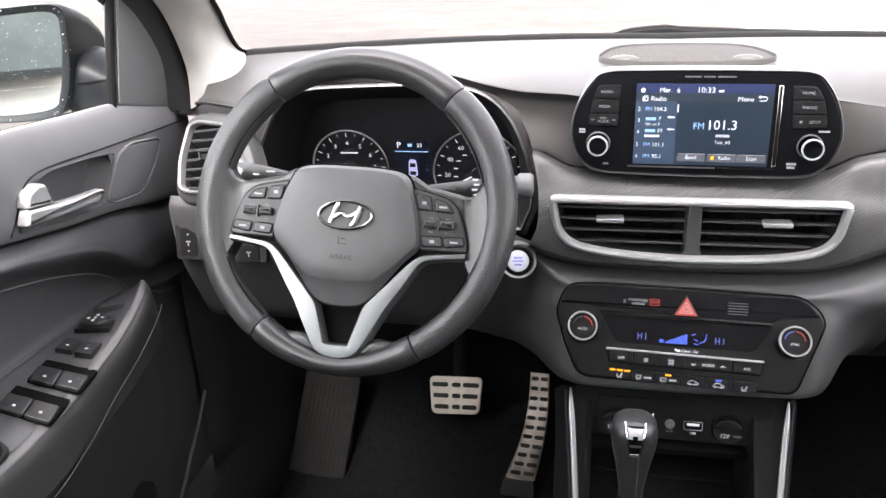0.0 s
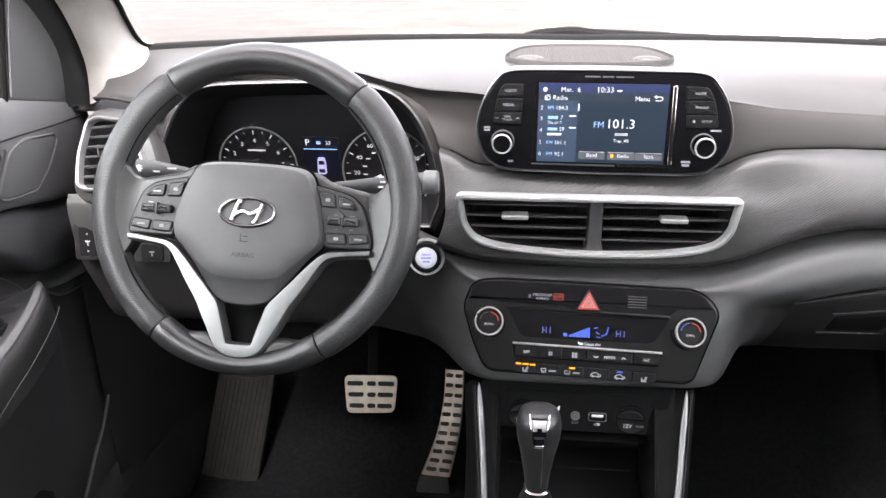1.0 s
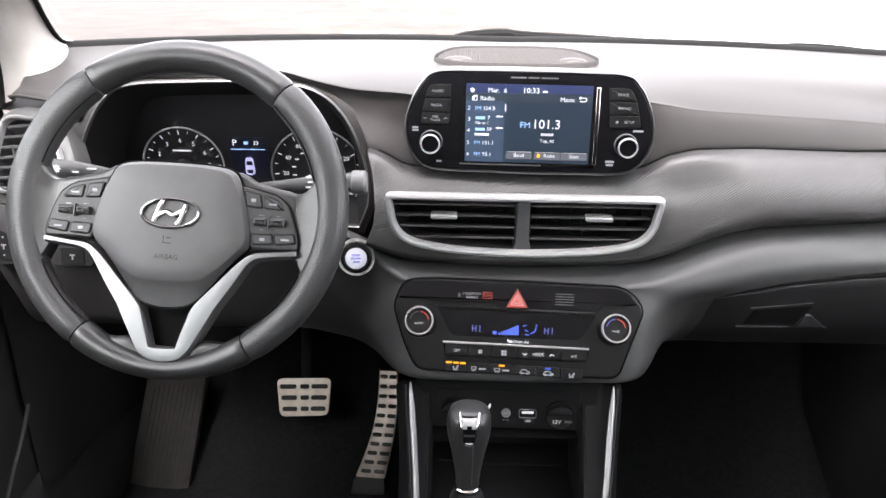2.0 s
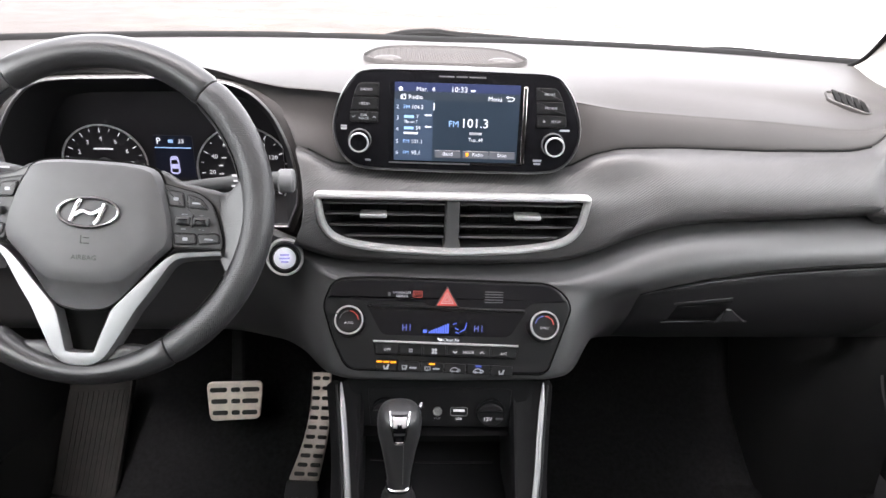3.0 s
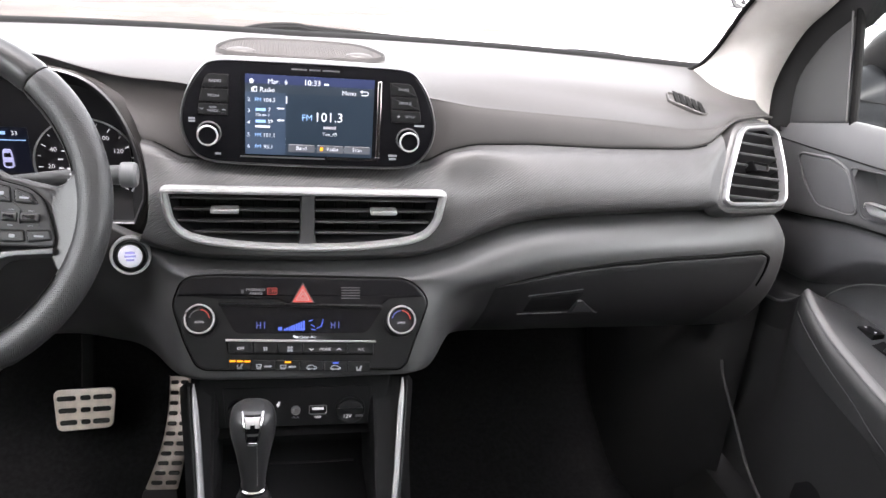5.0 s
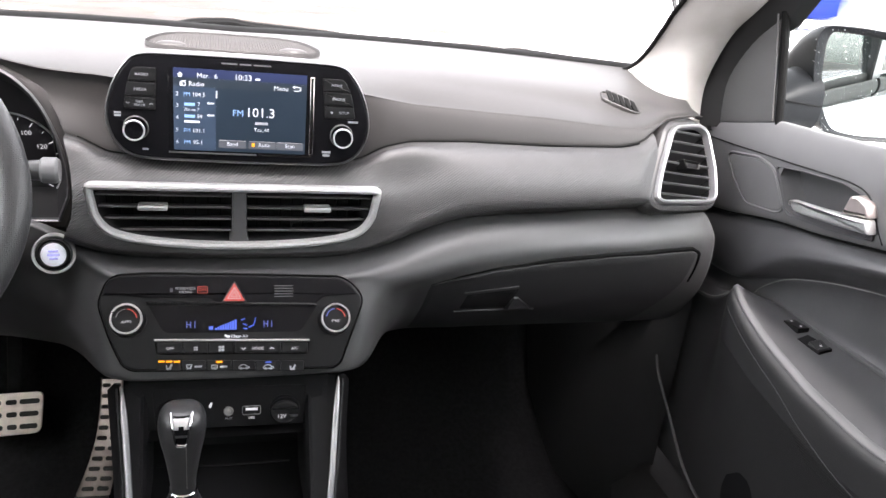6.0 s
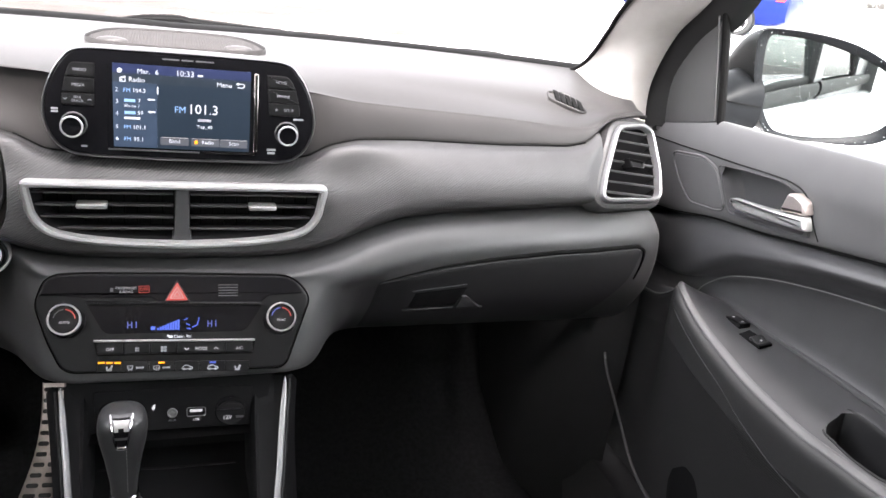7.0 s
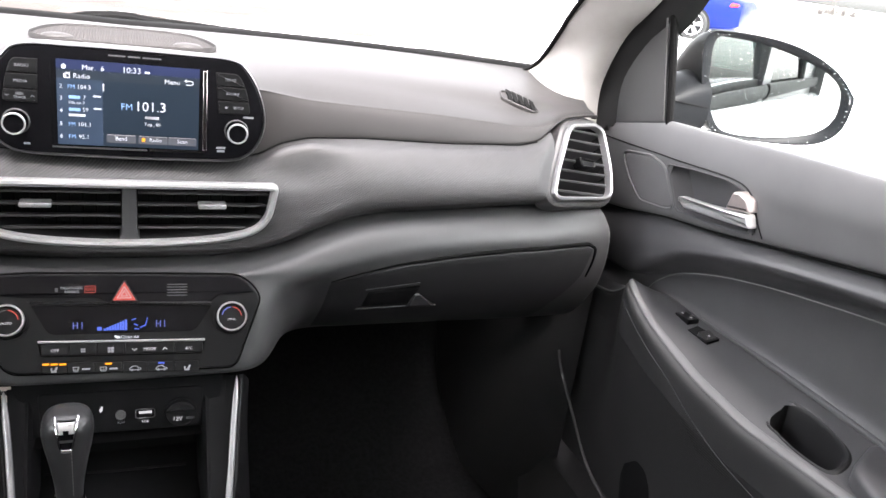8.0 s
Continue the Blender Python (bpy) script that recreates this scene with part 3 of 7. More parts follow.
LA = [0, .13, .16, .19, .22, .26, .30, .36, .45, .55, .64, .71]
RIGHT = dict(
    y1=[.905, .905, .907, .914, .926, .936, .943, .946, .948, .950, .954, .962],
    y2=[.886, .886, .887, .890, .894, .899, .904, .907, .910, .913, .921, .944], z2=[.775, .777, .780, .788, .802, .816, .827, .834, .838, .841, .842, .84],
    y3=[.881, .882, .882, .881, .881, .882, .884, .885, .886, .888, .898, .925], z3=[.768, .766, .766, .770, .776, .786, .796, .804, .811, .814, .814, .81],
    y4=[.860, .861, .868, .894, .910, .910, .906, .907, .907, .908, .914, .935], z4=[.733, .733, .733, .738, .743, .747, .750, .752, .753, .754, .755, .756],
    y5=[.836, .838, .856, .914, .946, .950, .944, .946, .946, .947, .952, .965], z5=[.678, .678, .680, .686, .692, .696, .698, .698, .698, .698, .698, .698],
    y6=[.842, .845, .875, .950, 1.000, 1.010, 1.010, 1.012, 1.012, 1.012, 1.014, 1.02], z6=[.661, .661, .658, .650, .642, .637, .635, .635, .635, .635, .635, .635],
    y7=[.905, .905, .93, .99, 1.05, 1.085, 1.10, 1.10, 1.10, 1.10, 1.10, 1.10], z7=[.645, .645, .638, .622, .606, .597, .595, .594, .594, .594, .594, .594])
LEFT = dict(RIGHT,
    y1=[.905, .905, .916, .940, .953, .953, .948, .95, .95, .948, .945, .96],
    y2=[.886, .886, .902, .936, .953, .953, .946, .948, .948, .944, .94, .955],
    y3=[.881, .882, .898, .938, .954, .954, .952, .954, .954, .948, .944, .957],
    y4=[.860, .861, .878, .932, .956, .962, .966, .968, .968, .962, .957, .968],
    y5=[.836, .838, .860, .915, .958, .980, .992, 1.0, 1.0, .998, .992, .995],
    y6=[.842, .845, .875, .940, .985, 1.01, 1.03, 1.04, 1.04, 1.04, 1.035, 1.03])


def lower_profile(x):
    a, t = abs(x), RIGHT if x >= 0 else LEFT
    g = lambda k: float(table(LA, t[k], a, 0.012))
    lz = float(low_edge(a))
    back = .005 * float(np.clip((.150 - a) / .02, 0, 1))
    return [(.96, lz - .004), (g("y1"), lz - .009), (g("y2"), g("z2")), (g("y3"), g("z3")), (g("y4") + back, g("z4")), (g("y5") + back, g("z5")), (g("y6") + back, g("z6")), (g("y7"), g("z7"))]


def lower_at(x, z):
    """Depth of the lower panel's face at a width and height."""
    p = spline(lower_profile(x), 60)[16:]
    return float(np.interp(-z, -p[:, 1], p[:, 0]))


LEFT_EDGE, RIGHT_EDGE = [.705, .705, .703, .70], [.694, .687, .668, .660]
surface("lower_panel", dash_xs, lower_profile, 44, LOWER, "dark grey lower dashboard panel", tuck=lambda p: float(np.interp(p[1], [.64, .72, .80, .86], LEFT_EDGE if p[2] < 0 else RIGHT_EDGE)))

# glovebox lid with its handle
LID_X = [.239, .262, .284, .329, .408, .492, .582, .624, .632, .6365]
LID_Z = [.7525, .7635, .7715, .783, .795, .8025, .8068, .8080, .803, .790]


def lid_top(x):
    return float(table(LID_X, LID_Z, x, .004))


def on_lid(x, z, proud=0.0):
    return (x, lower_at(x, z) - proud, z)


bm = bmesh.new()
rows = []
for u, drop, off in [(0, .0010, -.006), (0, .0010, .0030), (0, .0016, .0050), (0, .0036, .0060)] + [(v, .0036, .0060 - .002 * v) for v in np.linspace(.06, 1, 16)]:
    row = []
    for q in np.linspace(0, 1, 48):
        x = .239 + (.6365 - .239) * q
        zt = lid_top(x) - drop
        z = zt + (.640 - zt) * u
        x2 = x - max(0, q - .9) * .45 * max(0, u - .3)
        fade = float(np.clip(q / .12, 0, 1))
        row.append(on_lid(x2, z, off * fade if 0 < q < 1 else -.004))
    rows.append(row)
loft(bm, rows)
lid = part("glovebox_lid", bm, SHADEDLID, dash, "glovebox lid in dash plastic darkened for the shade on it")
# open joint above the lid and down its side
bm = bmesh.new()
gap = [on_lid(x, lid_top(x) + .0016, .0004) for x in np.linspace(.245, .630, 60)]
gap += [on_lid(x, z, .0010) for x, z in ((.6365, .802), (.6400, .789), (.6420, .770), (.6430, .748))]
sweep(bm, spline(gap, 110), .0034, .0034, (0, -1, 0), k=8, taper=lambda f: .2 + .75 * min(1, f / .45) - .55 * max(0, (f - .9) / .1))
part("shut_line", bm, SEAL, lid)


def lid_patch(name, tl, tr, br, bl, top, foot, mat, label=""):
    """A four-cornered piece that follows the lid's face, corners as (x, z), standing proud by top above and foot below."""
    bm = bmesh.new()
    rows = []
    for u in np.linspace(0, 1, 8):
        row = []
        for q in np.linspace(0, 1, 12):
            p = (np.array(tl) * (1 - q) + np.array(tr) * q) * (1 - u) + (np.array(bl) * (1 - q) + np.array(br) * q) * u
            rim = 0 if 0 < u < 1 and 0 < q < 1 else .004
            row.append(on_lid(p[0], p[1], top + (foot - top) * u - rim))
        rows.append(row)
    loft(bm, rows)
    return part(name, bm, mat, lid, label)


# finger recess put in as a flat black patch for its shade
lid_patch("handle_recess", (.2945, .7405), (.380, .7530), (.372, .7000), (.295, .6985), .0064, .0064, VOID, "flat black patch for the shade of the finger recess")
lid_patch("latch", (.3705, .7310), (.3745, .7310), (.4100, .7010), (.363, .6995), .0070, .0165, KICK, "grey latch face")
for name, ends, r in (("handle_lip", ((.293, .6975), (.350, .6988), (.412, .7002)), .0014), ("handle_brow", ((.2945, .7415), (.332, .7475), (.369, .7530)), .0010)):
    bm = bmesh.new()
    sweep(bm, spline([on_lid(x, z, .0072) for x, z in ends], 14), r, r, (0, -1, 0), k=8)
    part(name, bm, KICK, lid)


def slat(bm, m, x0, x1, y, depth, thick, z=0.0, lean=0.0):
    pts = [(-thick / 2, z - depth), (thick / 2, z - depth), (thick / 2, z - .001), (0, z), (-thick / 2, z - .001)]
    rows = [[m @ Vector((x, y + p[0] + lean * (p[1] - z), p[1])) for p in pts] for x in (x0, x1)]
    vs = loft(bm, rows, close_v=True)
    bm.faces.new(vs[0]), bm.faces.new(vs[1])


# centre vents
vm = facing((0, .910, 0), (1, 0, 0), (0, 0, 1))
centre_vent = part("centre_vent", bezel(bmesh.new(), VENT_OUT, vm, .0090, -.004, .0068), SILVER, dash, "satin silver vent frame")
bm = bmesh.new()
loft(bm, [[vm @ Vector((p[0], p[1], z)) for p in inset(VENT_OUT, d)] for d, z in ((.007, .003), (.0095, -.004), (.011, -.05))], close_v=True)
bm.faces.new([vm @ Vector((0, 0, 0)) and bm.verts.new(vm @ Vector((p[0], p[1], -.05))) for p in inset(VENT_OUT, .011)])
part("vent_housing", bm, VOID, centre_vent)
for z in (.870, .8555, .841, .8265):
    w = float(np.interp(z, [.815, .83, .848, .872], [.125, .147, .158, .160]))
    for s in (-1, 1):
        bm = bmesh.new()
        slat(bm, vm, min(s * .010, s * w), max(s * .010, s * w), z, .022, .0032, -.006, 0.25)
        part("slat", bm, SLAT, centre_vent)
for i in range(10):
    for s in (-1, 1):
        bm = bmesh.new()
        x = s * (.022 + .0145 * i)
        zb = float(np.interp(abs(x), [0, .108, .147, .16], [.808, .815, .827, .845]))
        plate(bm, [(x - .0008, zb), (x + .0008, zb), (x + .0008, .882), (x - .0008, .882)], vm, -.049, -.042)
        part("fin", bm, SEAL, centre_vent)
bm = bmesh.new()
plate(bm, rounded([(-.014, .8075), (.014, .8075), (.0085, .822), (.0078, .884), (-.0078, .884), (-.0085, .822)], .004), vm, -.03, -.0015, .0015)
part("divider", bm, LOWER, centre_vent)
for x in (-.098, .093):
    bm = bmesh.new()
    plate(bm, box_outline(.033, .0062, .0026, (x, .8560)), vm, -.012, .003, .002)
    part("vane_tab", bm, SILVER, centre_vent, "chrome vane tab")


# outer vents
def outer_vent(s):
    m = facing((s * .620, .955, .913), (.105, .029 * s, -.017 * s), (0, .5, .85))
    inv = m.inverted()
    pts = [(.608, .979, .9625), (.655, .996, .9625), (.672, .997, .955), (.680, .973, .903), (.676, .953, .868), (.664, .946, .863), (.568, .916, .8715), (.557, .914, .877), (.568, .933, .904), (.586, .957, .935), (.598, .973, .956)]
    if s < 0:
        pts = [(p[0], p[1] - .006 * (p[2] > .95), p[2] - .008 * (p[2] > .95)) for p in pts]
    o = [(inv @ Vector((s * p[0], p[1], p[2])))[:2] for p in pts]
    o = even(inset(rounded(ccw(o), .013, 6), -.004 if s > 0 else -.001), 90)
    vent = part("side_vent", bezel(bmesh.new(), o, m, .0066 if s > 0 else .0052, -.006, .006), VENTSILVER, dash, "satin silver frame of the outer vent")
    bm = bmesh.new()
    wide = .0095 if s > 0 else .0145
    grow = [(-wide, -.012), (-.8 * wide, -.005), (-.4 * wide, -.002), (.003, -.002)]
    loft(bm, [[m @ Vector((p[0], p[1], -.03)) for p in inset(o, -wide)]] + [[m @ Vector((p[0], p[1], z)) for p in inset(o, d)] for d, z in grow], close_v=True)
    part("vent_surround", bm, BAND, vent)
    bm = bmesh.new()
    vs = loft(bm, [[m @ Vector((p[0], p[1], z)) for p in inset(o, d)] for d, z in ((.0035, -.001), (.006, -.006), (.007, -.05))], close_v=True)
    bm.faces.new(vs[-1])
    part("vent_housing", bm, VOID, vent)
    ys = [p[1] for p in o]
    lo, hi = min(ys) + .010, max(ys) - .008
    poly = [tuple(p) for p in inset(o, .004)]
    for i in range(7):
        y = lo + (hi - lo) * (i + .45) / 6.8
        inside = [x for x in np.linspace(-.08, .08, 161) if in_poly(poly, x, y)]
        if not inside:
            continue
        bm = bmesh.new()
        slat(bm, m, inside[0], inside[-1], y, .026, .0038, -.004, 0.30)
        part("slat", bm, SLAT, vent)
    bm = bmesh.new()
    bezel(bm, rounded([(-.014, -.007), (.015, -.007), (.018, .006), (-.019, .008)], .003), m @ Matrix.Translation((.012 * s, .002, 0)), .0034, -.008, .0050)
    plate(bm, rounded([(-.014, -.007), (.015, -.007), (.017, .003), (-.017, .005)], .003), m @ Matrix.Translation((.012 * s, .002, 0)), -.012, .0015, .001)
    part("vane_tab", bm, SATIN, vent, "black vane tab")


outer_vent(-1)
outer_vent(1)

# corner demister grilles on the pad
def pad_at(x, y):
    p = spline(pad_profile(x), 80)
    return float(np.interp(-y, -p[:50, 0], p[:50, 1]))


for s in (-1, 1):
    left, right = (s * .524, 1.058, pad_at(.524, 1.058)), (s * .570, 1.031, pad_at(.570, 1.031))
    far = (s * .556, 1.075, pad_at(.556, 1.075))
    near, ahead = Vector(right) - Vector(left), Vector(far) - Vector(left)
    m = facing((Vector(left) + Vector(right)) / 2 + Vector((0, 0, .0005)), near * s, ahead)
    out = rounded([(-.034, .008), (-.026, -.014), (.028, -.014), (.036, -.006), (.016, .024), (-.014, .024)], .004)
    out = [(s * p[0], p[1]) for p in out]
    g = part("demister_grille", bezel(bmesh.new(), even(ccw(out), 60), m, .003, -.008, .0022), PAD, dash, "pad-grey demister grille")
    for i in range(5):
        bm = bmesh.new()
        x = s * (-.0105 + .0095 * i)
        plate(bm, rounded([(x - .0034, -.010), (x + .0034, -.010), (x + .0037 - s * .012, .019), (x - .0037 - s * .012, .019)], .001), m, -.004, .0022)
        part("grille_slot", bm, SEAL, g)

# speaker tray on the dash top
tm = facing((-.002, 1.155, 1.0145), (1, 0, 0), (0, 1, 0))
tray_out = spline([(-.116, -.012), (-.108, -.045), (-.075, -.068), (0, -.076), (.075, -.068), (.108, -.045), (.116, -.012), (.095, .055), (.05, .082), (-.05, .082), (-.095, .055)], 60, True)
MESHCLOTH = woven("speaker_mesh_plastic", (0.030, 0.0275, 0.0268), 0.8, 0.0025, 45, 0.5)
MESHCLOTH.node_tree.nodes["Principled BSDF"].inputs["Specular IOR Level"].default_value = 0.12
tray = part("speaker_grille", plate(bmesh.new(), inset(tray_out, .004), tm, -.02, -.0015, .0015), MESHCLOTH, dash, "ribbed grey speaker grille")
part("grille_rim", bezel(bmesh.new(), tray_out, tm, .0016, -.02, .0008), PAD, tray)
for x in (-.082, .078):
    bm = bmesh.new()
    bmesh.ops.create_uvsphere(bm, u_segments=24, v_segments=10, radius=1.0, matrix=tm @ Matrix.Translation((x, -.036, -.0015)) @ Matrix.Diagonal((.019, .011, .0045, 1)))
    part("sensor_dome", bm, PAD, tray)

# ---------------------------------------------------------------- instrument binnacle
binn = thing("instrument_cluster", (-.39, 1.0, .84), "black instrument cluster with two dials under a silver-lined hood", "instrument cluster")


def spread_out(d):
    """The hood's outline moved outwards by d, twice as far at its inboard shoulder."""
    return np.array([p + (p - q) * (.9 * math.exp(-((p[0] + .215) / .05) ** 2) * math.exp(-((p[1] - .945) / .05) ** 2) + 1.2 * math.exp(-((p[0] + .575) / .04) ** 2) * math.exp(-((p[1] - .89) / .05) ** 2)) for p, q in zip(thin(d), poly)])


rings = [(spread_out(.006), 1.14, -.060), (spread_out(.014), 1.06, -.028), (spread_out(.018), 1.000, -.008), (spread_out(.0155), .986, -.002), (thin(.008), .976, 0), (inset(poly, -.0012), .975, 0)]
bm = bmesh.new()
loft(bm, [[(p[0], y, p[1] + dz) for p in o] for o, y, dz in rings], close_v=True)
part("hood", bm, PAD, binn, "grey padded instrument hood")
bm = bmesh.new()
hm = facing((0, .975, 0), (1, 0, 0), (0, 0, 1))
part("hood_trim", bezel(bm, inset(poly, -.002), hm, .0045, -.012, .003), RIMGREY, binn, "satin silver hood edging")
bm = bmesh.new()
vs = loft(bm, [[(p[0], y, p[1] - dz) for p in inset(poly, d)] for d, y, dz in ((.002, .977, 0), (.008, 1.0, .002), (.022, 1.06, .012), (.024, 1.075, .014))], close_v=True)
bm.faces.new(vs[-1])
face = part("cluster_housing", bm, VOID, binn)
cm = facing((0, 1.068, .90), (1, 0, 0), (0, -.12, 1)) @ Matrix.Translation((0, -.90, 0))
bm = bmesh.new()
plate(bm, rounded([(-.555, .84), (-.225, .84), (-.23, .945), (-.26, .972), (-.52, .970), (-.548, .945)], .02), cm, -.006, .0)
face = part("cluster_face", bm, CLUSTER, binn)


def dial(cx, cz, r, marks, first, step, value, small):
    m = facing((cx, 1.0672, cz), (1, 0, 0), (0, -.12, 1))
    d = part("dial", lathe(bmesh.new(), [(r + .0002, .0), (r + .0012, .003), (r + .0026, .003), (r + .0026, .0)], m, 60, cap=False), SILVER, binn, "dial with white marks and a thin silver ring")
    for i in range(marks * 2 - 1):
        a = radians(first - step * i / 2)
        ln = .006 if i % 2 == 0 else .0035
        bm = bmesh.new()
        mm = m @ Matrix.Rotation(a, 4, 'Z')
        strip(bm, mm, r - .003 - ln / 2, 0, ln, .0011 if i % 2 == 0 else .0007)
        part("tick", bm, WHITE, d)
    for i in range(marks):
        a = radians(first - step * i)
        if i < len(small) and small[i]:
            words(small[i], .0088, m @ Matrix.Translation(((r - .0185) * math.cos(a), (r - .0185) * math.sin(a), .0003)), WHITE, d, "numeral")
    bm = bmesh.new()
    mm = m @ Matrix.Rotation(radians(value), 4, 'Z')
    plate(bm, [(0, -.0012), (r - .006, -.0006), (r - .006, .0006), (0, .0012)], mm, .002, .003)
    part("needle", bm, LIT_WHITE, d)
    part("needle_hub", lathe(bmesh.new(), [(.010, .0), (.010, .004), (.008, .005)], m), DARK, d)
    return d, m


rev, rm = dial(-.468, .868, .055, 9, 214, 30.5, 180, ["", "1", "2", "3", "4", "5", "6", "7", ""])
bm = bmesh.new()
strip(bm, rm, 0, .022, .026, .0022)
part("printed_bar", bm, WHITE, rev)
speed, sm = dial(-.280, .862, .063, 9, 216, 31.5, 208, ["", "20", "40", "60", "80", "100", "120", "140", ""])
for i in range(6):
    bm = bmesh.new()
    a = radians(212 - 22 * i)
    strip(bm, sm, .033 * math.cos(a), .033 * math.sin(a), .006, .0016)
    part("printed_bar", bm, WHITE, speed)
info = part("info_display", plate(bmesh.new(), box_outline(.052, .062, .002, (-.375, .879)), cm, -.002, .0008), glowing("info_display_blue", (0.008, 0.010, 0.022), 0.022), binn, "small lit blue display")
im = facing((-.375, 1.0662, .879), (1, 0, 0), (0, -.12, 1))
words("P", .013, im @ Matrix.Translation((-.018, .024, .0012)), LIT_WHITE, info)
words("33", .008, im @ Matrix.Translation((.012, .024, .0012)), LIT_WHITE, info)
bm = bmesh.new()
strip(bm, im, .0, .0145, .048, .0009, 0, .0013)
strip(bm, im, -.002, .024, .006, .004, 0, .0013)
part("display_line", bm, LIT_PALE, info)
bm = bmesh.new()
plate(bm, spline([(-.0055, -.013), (.0055, -.013), (.0062, -.003), (.0050, .010), (0, .012), (-.0050, .010), (-.0062, -.003)], 28, True), im @ Matrix.Translation((0, -.010, 0)), 0, .0013)
icon = part("car_icon", bm, LIT_LILAC, info)
bm = bmesh.new()
plate(bm, rounded([(-.0045, .001), (.0045, .001), (.0038, .007), (-.0038, .007)], .001), im @ Matrix.Translation((0, -.010, 0)), 0, .0017)
plate(bm, rounded([(-.004, -.0115), (.004, -.0115), (.0045, -.006), (-.0045, -.006)], .001), im @ Matrix.Translation((0, -.010, 0)), 0, .0017)
part("icon_window", bm, CLUSTER, icon)

# ---------------------------------------------------------------- screen unit
unit = thing("touchscreen_unit", (0.003, .96, .905), "gloss black touchscreen unit with silver rim, knobs and side keys", "touchscreen")
S = facing((.003, .940, .967), (1, -.035, 0), (0, .07, 1))
half = [(.060, .0635), (.112, .0615), (.131, .048), (.1455, .022), (.1525, -.010), (.146, -.037), (.131, -.0545), (.108, -.0615), (.05, -.063)]
SCR = spline([(0, .064)] + half + [(0, -.0635)] + [(-p[0], p[1]) for p in half[::-1]], 96, True)
part("shell", plate(bmesh.new(), inset(SCR, .002), S, -.035, -.002), DARK, unit)
part("rim", bezel(bmesh.new(), SCR, S, .0042, -.030, .0026), RIMGREY, unit, "satin silver rim")
front = part("front_panel", plate(bmesh.new(), inset(SCR, .004), S, -.01, .0015, .0008), PIANO, unit, "gloss black front panel")
disp = part("display", plate(bmesh.new(), box_outline(.151, .093, .001, (-.0015, -.0015)), S, .0, .0021), SCREEN_BACK, front, "lit radio display")
bm = bmesh.new()
strip(bm, S, -.0015, .0415, .151, .0105, .0021, .0024)
part("status_bar", bm, SCREEN_TOP, disp)
bm = bmesh.new()
strip(bm, S, -.0535, -.0108, .047, .0740, .0021, .0024)
part("station_list", bm, SCREEN_SIDE, disp)
def scr(x, y):
    return S @ Matrix.Translation((x, y, .0026))
for y, h in ((.0307, .0098),):
    bm = bmesh.new()
    strip(bm, S, -.0015, y, .151, h, .0021, .0023)
    part("header_bar", bm, SCREEN_HEAD, disp)
for tx, x, y, sz, mt in (("Mar.", -.0440, .0390, .0078, LIT_WHITE), ("6", -.0300, .0390, .0080, LIT_WHITE), ("10:33", .0005, .0393, .0092, LIT_WHITE), ("Radio", -.0515, .0293, .0076, LIT_WHITE), ("Menu", .0440, .0295, .0076, LIT_WHITE),
                         ("2", -.0728, .0172, .0066, LIT_WHITE), ("3", -.0728, .0040, .0066, LIT_WHITE), ("4", -.0730, -.0098, .0066, LIT_WHITE), ("5", -.0732, -.0246, .0066, LIT_WHITE), ("6", -.0732, -.0385, .0066, LIT_WHITE),
                         ("FM", -.0622, .0172, .0062, LIT_PALE), ("104.3", -.0492, .0172, .0066, LIT_WHITE), ("FM", -.0622, -.0246, .0062, LIT_PALE), ("101.1", -.0492, -.0246, .0066, LIT_WHITE),
                         ("FM", -.0622, -.0385, .0062, LIT_PALE), ("95.1", -.0500, -.0385, .0066, LIT_WHITE), ("7", -.0490, .0058, .0062, LIT_WHITE), ("59", -.0480, -.0080, .0062, LIT_WHITE),
                         ("70s on 7", -.0570, -.0004, .0048, LIT_WHITE), ("FM", -.0048, -.0020, .0104, LIT_PALE), ("101.3", .0208, -.0008, .0156, LIT_WHITE), ("Top_40", .0224, -.0206, .0056, LIT_WHITE),
                         ("Band", -.0110, -.0388, .0064, LIT_WHITE), ("Radio", .0262, -.0388, .0060, LIT_WHITE), ("Scan", .0560, -.0388, .0064, LIT_WHITE)):
    if tx in ("Band", "Scan", "Radio") and y < -.03:
        bm = bmesh.new()
        strip(bm, S, x if tx != "Radio" else .0235, y - .0004, .0315, .0088, .0021, .0024, .001)
        key = part("soft_key", bm, SCREEN_KEY, disp)
        bm = bmesh.new()
        strip(bm, S, x if tx != "Radio" else .0235, y + .0042, .0300, .0006, .0021, .0026)
        part("key_edge", bm, STITCH, key)
    words(tx, sz, scr(x, y), mt, disp)
for x, y, w, h, mt in ((-.0592, .0058, .0115, .0034, LIT_PALE), (-.0592, -.0080, .0115, .0034, LIT_PALE), (-.0568, -.0142, .017, .0026, LIT_WHITE), (-.0292, .0185, .0014, .0085, LIT_WHITE),
                       (-.0355, .0080, .007, .0016, LIT_WHITE), (-.0352, -.0060, .007, .0016, LIT_WHITE), (.0170, .0385, .0055, .0022, LIT_WHITE), (.0130, -.0388, .0035, .0042, LIT_AMBER), (.0222, -.0128, .0150, .0030, PRINT)):
    bm = bmesh.new()
    strip(bm, S, x, y, w, h, .0021, .0026)
    part("display_mark", bm, mt, disp)
